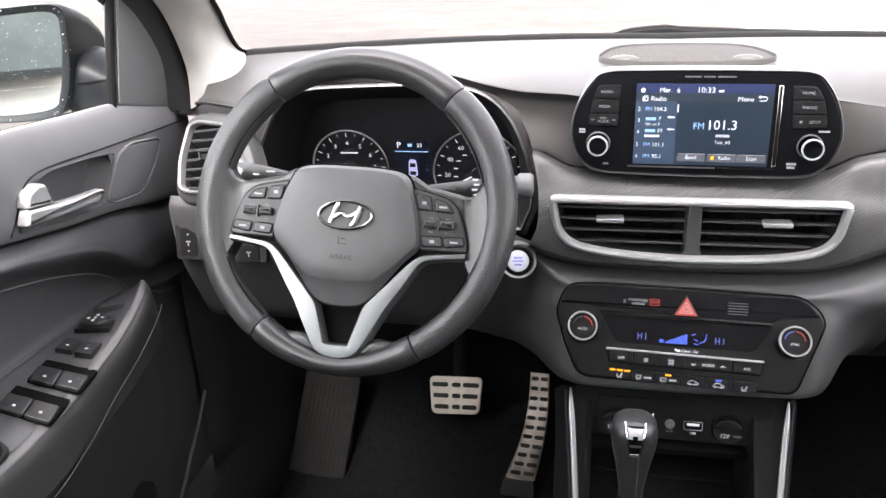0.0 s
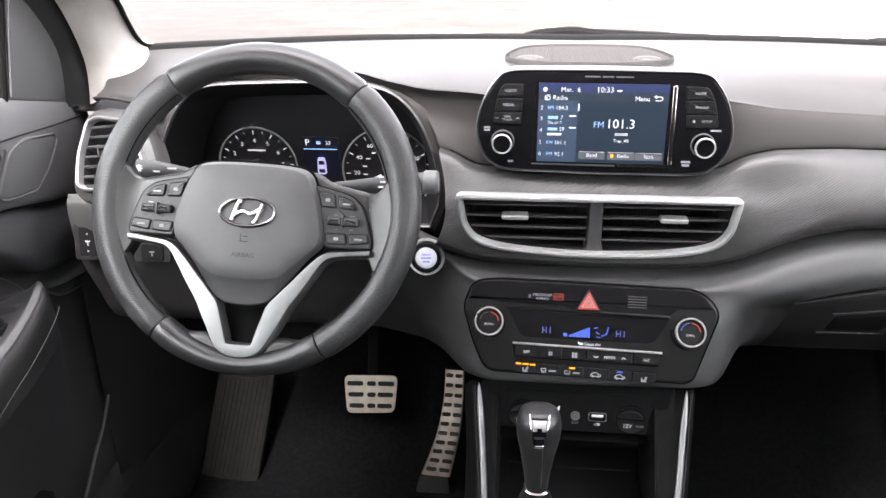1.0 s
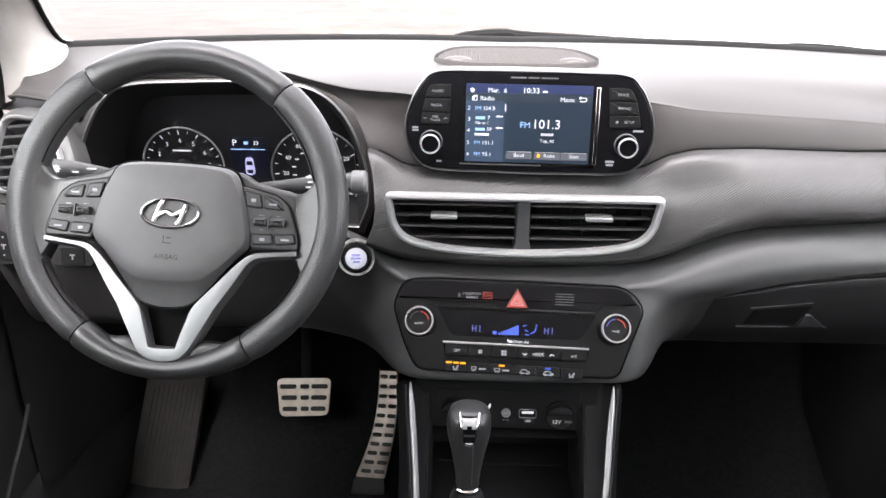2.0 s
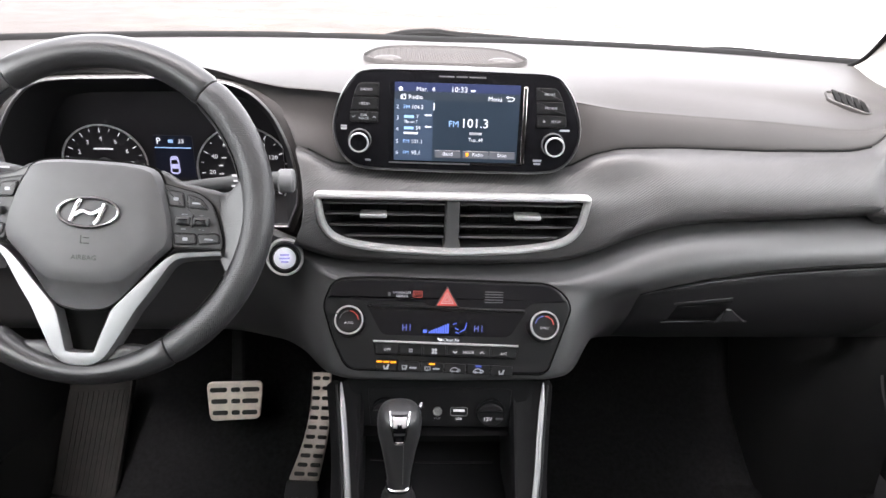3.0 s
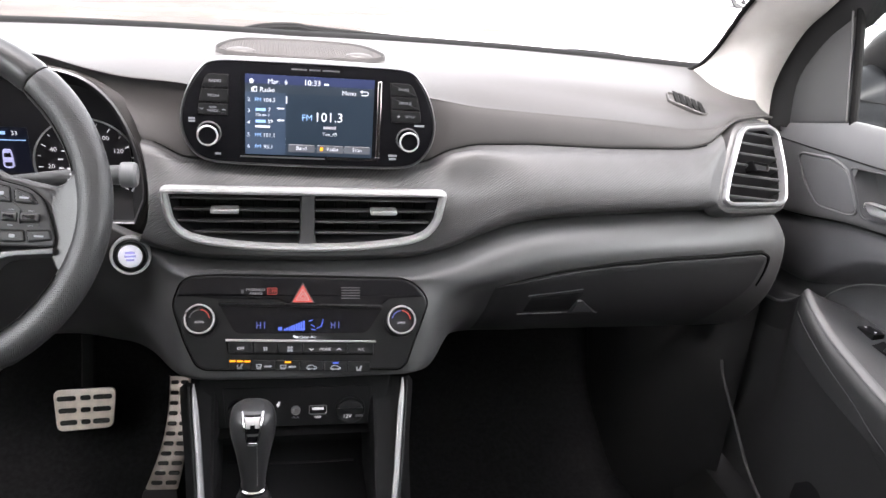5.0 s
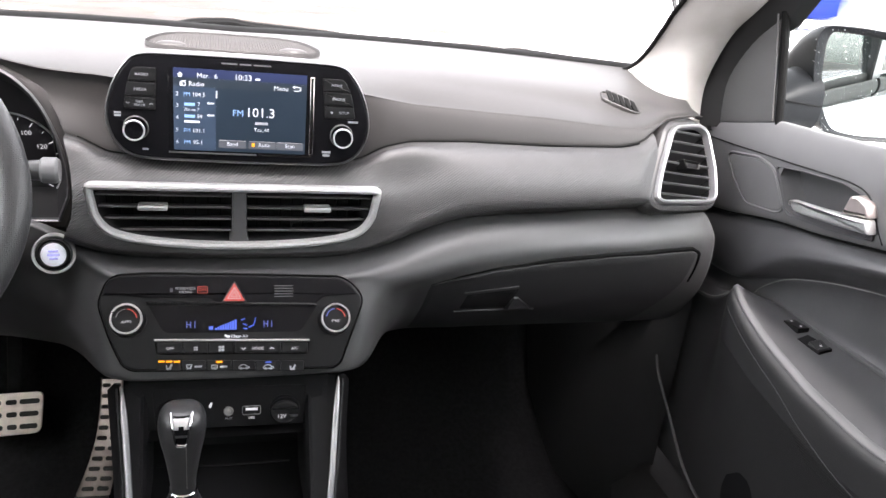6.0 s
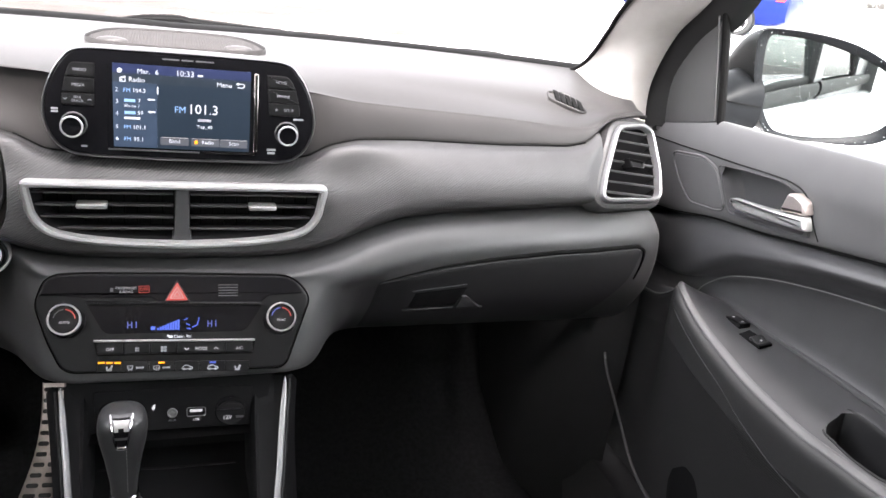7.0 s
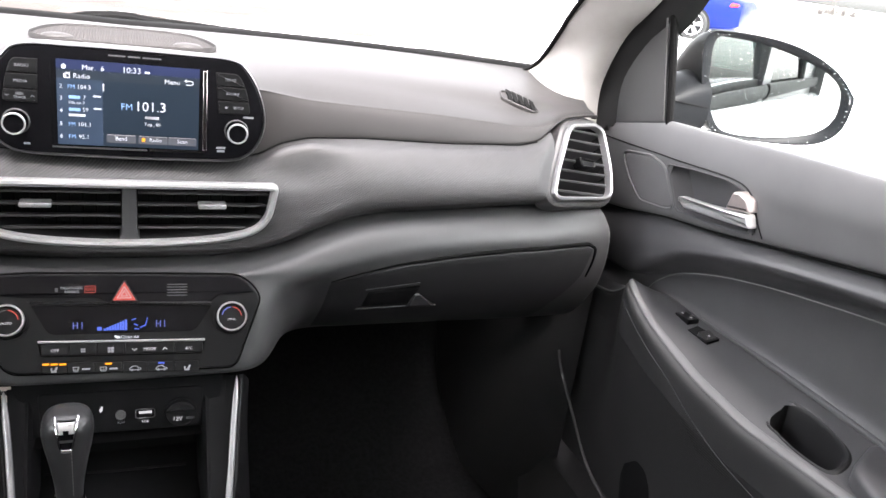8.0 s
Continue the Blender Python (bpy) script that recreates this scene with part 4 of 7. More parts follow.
for x in (-.0385, -.0382):
    bm = bmesh.new()
    plate(bm, [(x - .0022, .0080 if x < -.0383 else -.0060), (x + .001, (.0080 if x < -.0383 else -.0060) + .0016), (x + .001, (.0080 if x < -.0383 else -.0060) - .0016)], S, .0021, .0026)
    part("display_mark", bm, LIT_WHITE, disp)
# house, radio set and return arrow
bm = bmesh.new()
plate(bm, [(-.0715, .0365), (-.0675, .0365), (-.0675, .0392), (-.0662, .0392), (-.0695, .0420), (-.0728, .0392), (-.0715, .0392)], S, .0021, .0026)
part("home_sign", bm, LIT_WHITE, disp)
bm = bmesh.new()
bezel(bm, box_outline(.0064, .0052, .0008, (-.0665, .0290)), S, .0009, .0021, .0026)
strip(bm, S, -.0678, .0288, .0020, .0022, .0021, .0026)
strip(bm, S, -.0655, .0325, .0050, .0006, .0021, .0026)
part("radio_sign", bm, LIT_WHITE, disp)
bm = bmesh.new()
sweep(bm, [S @ Vector((x, y, .0025)) for x, y in spline([(.0590, .0322), (.0650, .0322), (.0668, .0304), (.0650, .0280), (.0590, .0280)], 16)], .0005, .0004, S.to_3x3() @ Vector((0, 0, 1)), k=6)
plate(bm, [(.0570, .0322), (.0600, .0344), (.0600, .0300)], S, .0021, .0026)
part("return_sign", bm, LIT_WHITE, disp)
# slim border line beside the display, its reflection put into the colour
bm = bmesh.new()
plate(bm, [(.0775, .0455), (.0832, .0455), (.0838, -.0480), (.0785, -.0480)], S, .0, .0036, .0016, 3)
part("display_edge", bm, EDGESHEEN, front, "display edge with its reflection put into the colour")
bm = bmesh.new()
plate(bm, [(-.0835, .0440), (-.0815, .0440), (-.0818, -.0480), (-.0836, -.0480)], S, .0, .0022, .0008)
part("display_edge", bm, PIANO, front)
bm = bmesh.new()
strip(bm, S, .050, -.0502, .062, .0028, .0, .0026)
part("display_edge", bm, EDGESHEEN, front)
bm = bmesh.new()
strip(bm, S, -.033, -.0510, .100, .0018, .0, .0024)
part("display_edge", bm, RIMGREY, front)
for x, w in ((-.015, .018), (.003, .013), (.022, .020)):
    bm = bmesh.new()
    strip(bm, S, x, .0545, w, .0016, .0, .0019)
    part("printed_bar", bm, FAINT, front)
# side keys and knobs
for s in (-1, 1):
    edges = [(.1205, .0452), (.1262, .0283), (.1295, .0113), (.1310, -.0032)] if s < 0 else [(.1180, .0452), (.1265, .0292), (.1308, .0128), (.1332, -.0030)]
    xin = (.0950, .0955, .0962, .0968) if s < 0 else (.0922, .0936, .0950, .0965)
    for i, texts in enumerate((("RADIO", "HOME"), ("MEDIA", "PHONE"), ("TRACK", "SETUP"))):
        (x0, y0), (x1, y1) = edges[i], edges[i + 1]
        out = rounded([(s * xin[i + 1], y1 + .0005), (s * x1, y1 + .0005), (s * x0, y0 - .0005), (s * xin[i], y0 - .0005)], [.0012, .005 if i == 2 else .0012, .006 if i == 0 else .0012, .0012], 5)
        k = part("key", plate(bmesh.new(), out, S, .0, .0034, .0009), SATIN, front, "satin black key")
        xm, ym = s * (xin[i] + x1) / 2, (y0 + y1) / 2
        if i == 2 and s < 0:
            words("SEEK", .0040, S @ Matrix.Translation((xm, ym + .0020, .0036)), PRINT, k)
            words("TRACK", .0040, S @ Matrix.Translation((xm, ym - .0020, .0036)), PRINT, k)
            for q in (-1, 1):
                bm = bmesh.new()
                for w in (-1, 1):
                    strip(bm, S @ Matrix.Translation((xm + q * .0125 + w * .0009, ym, 0)) @ Matrix.Rotation(radians(-w * q * 42), 4, 'Z'), 0, 0, .0028, .0007, .003, .0036)
                part("arrow_sign", bm, PRINT, k)
        else:
            words(texts[0 if s < 0 else 1], .0046 if i < 2 else .0044, S @ Matrix.Translation((xm + (.005 if i == 2 else 0), ym, .0036)), PRINT, k)
        if i == 2 and s > 0:
            bm = bmesh.new()
            star = [((.0022 if q % 2 == 0 else .0010) * math.sin(q * math.pi / 5), (.0022 if q % 2 == 0 else .0010) * math.cos(q * math.pi / 5)) for q in range(10)]
            plate(bm, star, S @ Matrix.Translation((xm - .0095, ym, 0)), .003, .0036)
            part("star_sign", bm, PRINT, k)
    km = S @ Matrix.Translation((-.1185 if s < 0 else .1176, -.0246 if s < 0 else -.0232, 0))
    part("knob_seat", lathe(bmesh.new(), [(.0142, .001), (.0142, .0030), (.0132, .0036), (.0122, .0022)], km, 40, cap=False), RIMGREY, front, "satin ring round the knob")
    knob = part("knob", lathe(bmesh.new(), [(.0106, 0), (.0106, .006), (.0112, .007), (.0112, .0185), (.0102, .0198), (.0094, .0188), (.0, .0186)], km, 40, cap=False), PIANO, front, "gloss black knob with a silver ring")
    part("knob_ring", lathe(bmesh.new(), [(.0110, .0165), (.0120, .0175), (.0121, .0196), (.0114, .0206), (.0104, .0204), (.0098, .0190)], km, 40, cap=False), SILVER, knob)
for x, y, w in ((-.1378, -.0078, .0072), (-.1085, -.0488, .0065), (.1310, -.0058, .0120)):
    bm = bmesh.new()
    strip(bm, S, x, y, w, .0022, .0, .0019)
    if w == .0072:
        strip(bm, S, x, y - .0032, w, .0022, .0, .0019)
    part("printed_bar", bm, PRINT, front)
bm = bmesh.new()
strip(bm, S, .1000, -.0440, .0105, .0026, .0, .0019)
strip(bm, S, .1000, -.0480, .0085, .0026, .0, .0019)
part("printed_bar", bm, PRINT, front)

# ---------------------------------------------------------------- climate panel
clim = thing("climate_panel", (0, .86, .675), "black climate panel with two silver-ringed knobs and lit display", "climate panel")
K = facing((0, .8595, .733), (1, -.03, 0), (0, .42, 1))
PAN = rounded([(-.1580, .0206), (-.1488, .046), (-.1383, .0528), (-.1087, .0546), (-.0169, .0539), (.1203, .0517), (.1359, .0417), (.1442, .0312), (.147, .0211), (.1206, -.0535), (.1124, -.0594), (-.1201, -.0571), (-.1305, -.0511), (-.1445, -.0211)], .009, 5)
body = part("panel_body", plate(bmesh.new(), PAN, K, -.02, .003, .002), SATIN, clim, "satin black panel")
part("panel_rim", bezel(bmesh.new(), inset(PAN, -.0022), K, .0022, -.02, .0020), SEAL, clim)
TOPS = rounded([(-.1545, .0282), (-.1480, .0318), (-.1074, .0275), (-.0349, .0268), (-.0260, .0215), (.0135, .0205), (.0482, .0200), (.0793, .0178), (.0885, .0192), (.0985, .0281), (.1420, .0305), (.1318, .0422), (.1180, .0502), (-.0169, .0524), (-.1087, .0531), (-.1370, .0514), (-.1468, .0455)], .0035, 4)
gloss = part("gloss_strip", plate(bmesh.new(), TOPS, K, -.002, .0046, .0012), PIANO, clim, "gloss black strip")
# hazard button
tri = lambda r, y=0: [(-.866 * r, -.5 * r + y), (.866 * r, -.5 * r + y), (0, r + y)]
hm = K @ Matrix.Translation((-.0065, .0306, 0))
haz = part("hazard_button", plate(bmesh.new(), rounded(tri(.0172), .0022), hm, .0, .0066, .001), DARK, gloss, "red triangle hazard button")
part("red_triangle", plate(bmesh.new(), rounded(tri(.0142), .0014), hm, .0, .0072, .0006), LIT_RED, haz)
bm = bmesh.new()
bezel(bm, rounded(tri(.0098), .0008), hm, .0012, .006, .0077)
bezel(bm, rounded(tri(.0050), .0005), hm, .0010, .006, .0077)
part("triangle_line", bm, PRINT, haz)
for i in range(5):
    bm = bmesh.new()
    strip(bm, K, .0512, .0412 - .0032 * i, .0225, .0009, .0, .0052)
    part("sensor_slot", bm, FAINT, gloss)
words("PASSENGER", .0044, K @ Matrix.Translation((-.0620, .0382, .005)), PRINT, gloss)
words("AIRBAG", .0044, K @ Matrix.Translation((-.0620, .0338, .005)), PRINT, gloss)
bm = bmesh.new()
strip(bm, K, -.0775, .0362, .0030, .0045, .0, .005)
part("printed_bar", bm, FAINT, gloss)
words("OFF", .0052, K @ Matrix.Translation((-.0428, .0366, .005)), LIT_RED, gloss)
bm = bmesh.new()
bezel(bm, box_outline(.0115, .0080, .001, (-.0428, .0366)), K, .0005, .0044, .0050)
part("lamp_frame", bm, LIT_RED, gloss)
# display window
DIS = rounded([(-.1030, .0187), (.0904, .0159), (.0716, -.0143), (-.0854, -.0141)], [.002, .002, .008, .008], 5)
part("display_brow", plate(bmesh.new(), rounded([(-.107, .0238), (.088, .0205), (.0925, .0160), (-.1040, .0190)], .001), K, .0, .0058, .0018, 3), SATIN, clim)
dsp = part("display_window", plate(bmesh.new(), DIS, K, .0, .0034), PIANO, clim, "dark display with blue segments")
def seg_text(t, x):
    words(t, .0112, K @ Matrix.Translation((x, -.0048, .0037)), LIT_DIM, dsp, "lit_digits", wide=0.8)
seg_text("H I", -.0556)
seg_text("H I", .0328)
bm = bmesh.new()
for i in range(9):
    h = .0022 + .0012 * i
    strip(bm, K, -.0272 + .0028 * i, -.0108 + h / 2, .0023, h, .0034, .0037)
strip(bm, K, -.0328, -.0086, .0048, .0040, .0034, .0037)
part("fan_bars", bm, LIT_BLUE, dsp)
bm = bmesh.new()
for x, y, a, ln in ((.0035, .0012, 20, .005), (.0060, -.0050, -25, .005), (.0068, -.0098, -10, .005), (.0132, -.0072, 25, .006), (.0170, -.0030, 75, .0065), (.0180, .0018, 75, .002)):
    strip(bm, K @ Matrix.Translation((x, y, 0)) @ Matrix.Rotation(radians(a), 4, 'Z'), 0, 0, ln, .0012, .0034, .0037)
part("airflow_sign", bm, LIT_BLUE, dsp)
words("Clean Air", .0052, K @ Matrix.Translation((.0000, -.0190, .0036)), LIT_WHITE, body)
bm = bmesh.new()
strip(bm, K @ Matrix.Translation((-.0150, -.0185, 0)) @ Matrix.Rotation(radians(-35), 4, 'Z'), 0, 0, .0048, .0020, .003, .0036)
strip(bm, K, -.0128, -.0190, .0034, .0026, .003, .0036)
part("printed_bar", bm, LIT_WHITE, body)
# temperature knobs
for x, y, t in ((-.1252, .0020, "AUTO"), (.1126, .0004, "SYNC")):
    km = K @ Matrix.Translation((x, y, 0)) @ Matrix.Rotation(radians(-8), 4, 'X')
    part("knob_recess", lathe(bmesh.new(), [(.0212, .0025), (.0205, .0042), (.0190, .0040), (.0182, .0030)], km, 48, cap=False), SATIN, clim)
    knob = part("temperature_knob", lathe(bmesh.new(), [(.0180, 0), (.0176, .003), (.0166, .004), (.0164, .016), (.0154, .0180), (.0148, .0160), (.0, .0156)], km, 48, cap=False), KEYPLASTIC, clim, "black knob with a silver ring and a red arc")
    part("knob_ring", lathe(bmesh.new(), [(.0166, .0120), (.0176, .0140), (.0177, .0186), (.0170, .0197), (.0158, .0196), (.0151, .0168)], km, 48, cap=False), RINGSILVER, knob, "satin silver ring")
    for a0, a1, mt in ((85, 5, LIT_RED), (170, 95, LIT_DIM if t == "SYNC" else FAINT)):
        bm = bmesh.new()
        arc = [(.0112 * math.cos(radians(a)), .0112 * math.sin(radians(a)), .0160) for a in np.linspace(a0, a1, 12)]
        sweep(bm, [km @ Vector(p) for p in arc], .0006, .0004, km.to_3x3() @ Vector((0, 0, 1)), k=6)
        part("arc", bm, mt, knob)
    words(t, .0040, km @ Matrix.Translation((0, -.0035, .0161)), WHITE, knob)
# button rows
def bar_y(x):
    return -.0312 - (x + .0055) * .0170


row = part("key_bar", plate(bmesh.new(), rounded([(-.0965, -.0205), (.0830, -.0236), (.0800, -.0415), (-.0930, -.0388)], .003), K, .0, .0042, .0012), SEAL, clim, "row of satin black keys with a silver upper edge")
bm = bmesh.new()
plate(bm, rounded([(-.0962, -.0205), (.0826, -.0236), (.0824, -.0260), (-.0958, -.0229)], .0008), K, .0, .0078, .0012)
part("key_edge", bm, SILVER, row, "thin silver upper edge")
spans = [(-.0930, -.0640), (-.0640, -.0352), (-.0352, -.0062), (-.0062, .0486), (.0486, .0806)]
for (x0, x1), t in zip(spans, ("OFF", "", "", "MODE", "A/C")):
    xm = (x0 + x1) / 2
    out = rounded([(x0 + .0005, bar_y(x0) - .0072), (x1 - .0005, bar_y(x1) - .0074), (x1 - .0005, bar_y(x1) + .0066), (x0 + .0005, bar_y(x0) + .0066)], .0012, 3)
    k = part("key", plate(bmesh.new(), out, K, .0, .0064, .0010), SATIN, row)
    ym = bar_y(xm) - .0018
    if t:
        words(t, .0048, K @ Matrix.Translation((xm, ym, .0066)), WHITE, k)
    else:
        bm = bmesh.new()
        r = .0017 if x0 < -.05 else .0024
        for a in (45, 135, 225, 315):
            plate(bm, [(r * .95 * math.cos(b) * .8 + r, r * .7 * math.sin(b)) for b in np.linspace(0, 2 * math.pi, 10, endpoint=False)], K @ Matrix.Translation((xm, ym, 0)) @ Matrix.Rotation(radians(a), 4, 'Z'), .006, .0066)
        part("fan_sign", bm, PRINT, k)
    if t == "MODE":
        for s, up in ((-1, -1), (1, 1)):
            bm = bmesh.new()
            for q in (-1, 1):
                strip(bm, K @ Matrix.Translation((xm + s * .0165 + q * .0012, ym, 0)) @ Matrix.Rotation(radians(-q * up * 40), 4, 'Z'), 0, 0, .0036, .0010, .006, .0066)
            part("arrow_sign", bm, WHITE, k)
cuts = [-.0924, -.0660, -.0376, -.0085, .0191, .0487, .0767]
lamps = [(LIT_AMBER, 3), (None, 0), (LIT_AMBER, 1), (None, 0), (LIT_BLUE, 1), (None, 0)]
low_y = lambda x: -.0534 - (x + .0055) * .030
for i, (x0, x1) in enumerate(zip(cuts, cuts[1:])):
    x, (lamp, n) = (x0 + x1) / 2, lamps[i]
    yb = low_y(x)
    gap = part("key_gap", plate(bmesh.new(), [(x0, low_y(x0) - .0064), (x1, low_y(x1) - .0064), (x1, low_y(x1) + .0068), (x0, low_y(x0) + .0068)], K, .0, .0033), SEAL, clim)
    k = part("lower_key", plate(bmesh.new(), rounded([(x0 + .0005, low_y(x0) - .0064), (x1 - .0005, low_y(x1) - .0064), (x1 - .0005, low_y(x1) + .0062), (x0 + .0005, low_y(x0) + .0062)], .001, 3), K, .0, .0046, .0008), SATIN, clim)
    bm = bmesh.new()
    if i in (0, 5):
        strip(bm, K @ Matrix.Translation((x + .0016, yb - .0016, 0)) @ Matrix.Rotation(radians(62), 4, 'Z'), 0, 0, .0060, .0022, .0036, .0049)
        strip(bm, K, x - .0004, yb - .0040, .0056, .0022, .0036, .0049)
        strip(bm, K, x - .0028, yb - .0014, .0016, .0028, .0036, .0049)
    elif i in (1, 2):
        bezel(bm, rounded([(x - .0090, yb + .0012), (x - .0016, yb + .0012), (x - .0028, yb - .0038), (x - .0078, yb - .0038)] if i == 1 else [(x - .0092, yb + .0010), (x - .0018, yb + .0010), (x - .0018, yb - .0036), (x - .0092, yb - .0036)], .001), K, .0010, .0040, .0049)
        for q in range(3):
            strip(bm, K, x - .0072 + .0018 * q, yb - .0030, .0006, .0040, .0036, .0050)
        strip(bm, K, x + .0052, yb - .0016, .0085, .0020, .0036, .0049)
    else:
        bezel(bm, spline([(x - .0058, yb - .0036), (x + .0056, yb - .0036), (x + .0062, yb - .0012), (x + .0034, yb - .0002), (x + .0014, yb + .0014), (x - .0024, yb + .0014), (x - .0052, yb - .0004)], 24, True), K, .0011, .0040, .0049)
        for q in (-.0034, .0034):
            plate(bm, [(x + q + .0014 * math.cos(b), yb - .0034 + .0014 * math.sin(b)) for b in np.linspace(0, 2 * math.pi, 10, endpoint=False)], K, .0040, .0050)
    part("key_sign", bm, PRINT, k)
    for j in range(n):
        bm = bmesh.new()
        strip(bm, K, x + (j - (n - 1) / 2) * .0086, yb + .0042 - (j - (n - 1) / 2) * .0003, .0068 if n > 1 else .0070, .0020, .003, .0050)
        part("key_lamp", bm, lamp, k)

# ---------------------------------------------------------------- start button
sb = facing((-.2106, .931, .7895), (1, .08, 0), (0, .2, 1))
start = thing("start_button", (-.212, .95, .781), "round push button with silver ring and pale lit cap", "start button")
part("outer_ring", lathe(bmesh.new(), [(.0235, -.012), (.0240, .001), (.0228, .0035), (.0208, .0030), (.0200, .0)], sb, 48, cap=False), SILVER, start, "satin silver outer ring")
part("collar", lathe(bmesh.new(), [(.0205, -.004), (.0200, .0022), (.0178, .0030), (.0165, .0010), (.0150, -.001)], sb, 48), DARK, start, "black inner ring")
part("inner_ring", lathe(bmesh.new(), [(.0155, -.002), (.0158, .0035), (.0150, .0050), (.0138, .0045)], sb, 48, cap=False), DARK, start)
cap = part("cap", lathe(bmesh.new(), [(.0148, -.002), (.0148, .0040), (.0132, .0052), (.0, .0056)], sb, 48, cap=False), material("pale_silver_cap", (0.80, 0.81, 0.86), 0.4, metal=0.0, bump=0), start, "pale silver cap")
bm = bmesh.new()
for y, w in ((.0045, .011), (.0, .013), (-.0045, .009)):
    strip(bm, sb, 0, y, w, .0022, .004, .0060)
part("printed_bar", bm, glowing("lit_violet_blue", (0.35, 0.36, 0.85), 0.06), cap)

# ---------------------------------------------------------------- driver's lower switches
for x, z, w, h in ((-.678, .789, .040, .052), (-.588, .777, .050, .030)):
    y = lower_at(x, z) - .002
    m = facing((x, y, z), (1, .03, 0), (0, .2, 1))
    sw = thing("switch_panel", (x, y, z), "small black switch panel with white signs", "switch panel")
    p = part("switch_plate", plate(bmesh.new(), box_outline(w, h, .005), m, -.01, .003, .0015), DARK, sw)
    b = part("switch", plate(bmesh.new(), box_outline(w * .62, h * .78, .003), m, .0, .005, .0012), KEYPLASTIC, sw)
    bm = bmesh.new()
    strip(bm, m, 0, .0006, .0066, .0020, .004, .0055)
    strip(bm, m, 0, -.003, .0018, .005, .004, .0055)
    if h > .04:
        strip(bm, m, 0, .011, .0022, .0022, .004, .0055)
        strip(bm, m, 0, -.013, .0022, .0022, .004, .0055)
    part("switch_sign", bm, PRINT, b)

# ---------------------------------------------------------------- steering wheel, column and stalks
CENTRE, TILT = Vector((-.3788, .782, .907)), radians(25.6)
Wm = facing(CENTRE, (1, 0, 0), (0, math.sin(TILT), math.cos(TILT))) @ Matrix.Rotation(radians(-2.7), 4, 'Z')
wheel = thing("steering_wheel", tuple(CENTRE), "black leather steering wheel with silver V-shaped spoke trim", "steering wheel")
RR = .1640


def rim_arc(a0, a1, mat, n, label=""):
    """A length of the rim between two angles, fuller at the grips."""
    rows = []
    for i, a in enumerate(np.linspace(a0, a1, n)):
        c, s = math.cos(radians(a)), math.sin(radians(a))
        full = 1.0 + .10 * math.exp(-((abs(((a + 90) % 360) - 180) - 50) / 16) ** 2) + .08 * math.exp(-((abs(((a + 90) % 360) - 180) - 85) / 20) ** 2)
        end = min(i, n - 1 - i)
        pinch = 0.93 if end == 0 else 1.0
        foot = math.exp(-(((a % 360) - 270) / 26) ** 2)
        ra, rb = .0168 * full * pinch * (1 - .26 * foot), .0165 * pinch
        rc = RR + .0168 * .26 * foot
        rows.append([Wm @ Vector(((rc + ra * math.cos(b)) * c, (rc + ra * math.cos(b)) * s, rb * math.sin(b))) for b in np.linspace(0, 2 * math.pi, 22, endpoint=False)])
    bm = bmesh.new()
    vs = loft(bm, rows, close_v=True)
    bm.faces.new(vs[0]), bm.faces.new(vs[-1])
    return part("rim_leather", bm, mat, wheel, label)


cuts = [(51.3, 127.4, LEATHER), (128.0, 235.7, PUNCHED), (236.3, 300.7, LEATHER), (301.3, 410.7, PUNCHED)]
for a0, a1, mt in cuts:
    rim_arc(a0, a1, mt, 48, "punched leather grip" if mt is PUNCHED else "smooth leather")
# sewn seam along the inner side of the rim
for a0, a1 in ((128.5, 165), (205, 235), (302, 335), (375, 410)):
    bm = bmesh.new()
    rr = RR - .0150
    sweep(bm, [Wm @ Vector((rr * math.cos(radians(a)), rr * math.sin(radians(a)), .0098)) for a in np.linspace(a0, a1, 30)], .0008, .0008, Wm.to_3x3() @ Vector((0, 0, 1)), k=6)
    part("rim_seam", bm, SEAL, wheel)
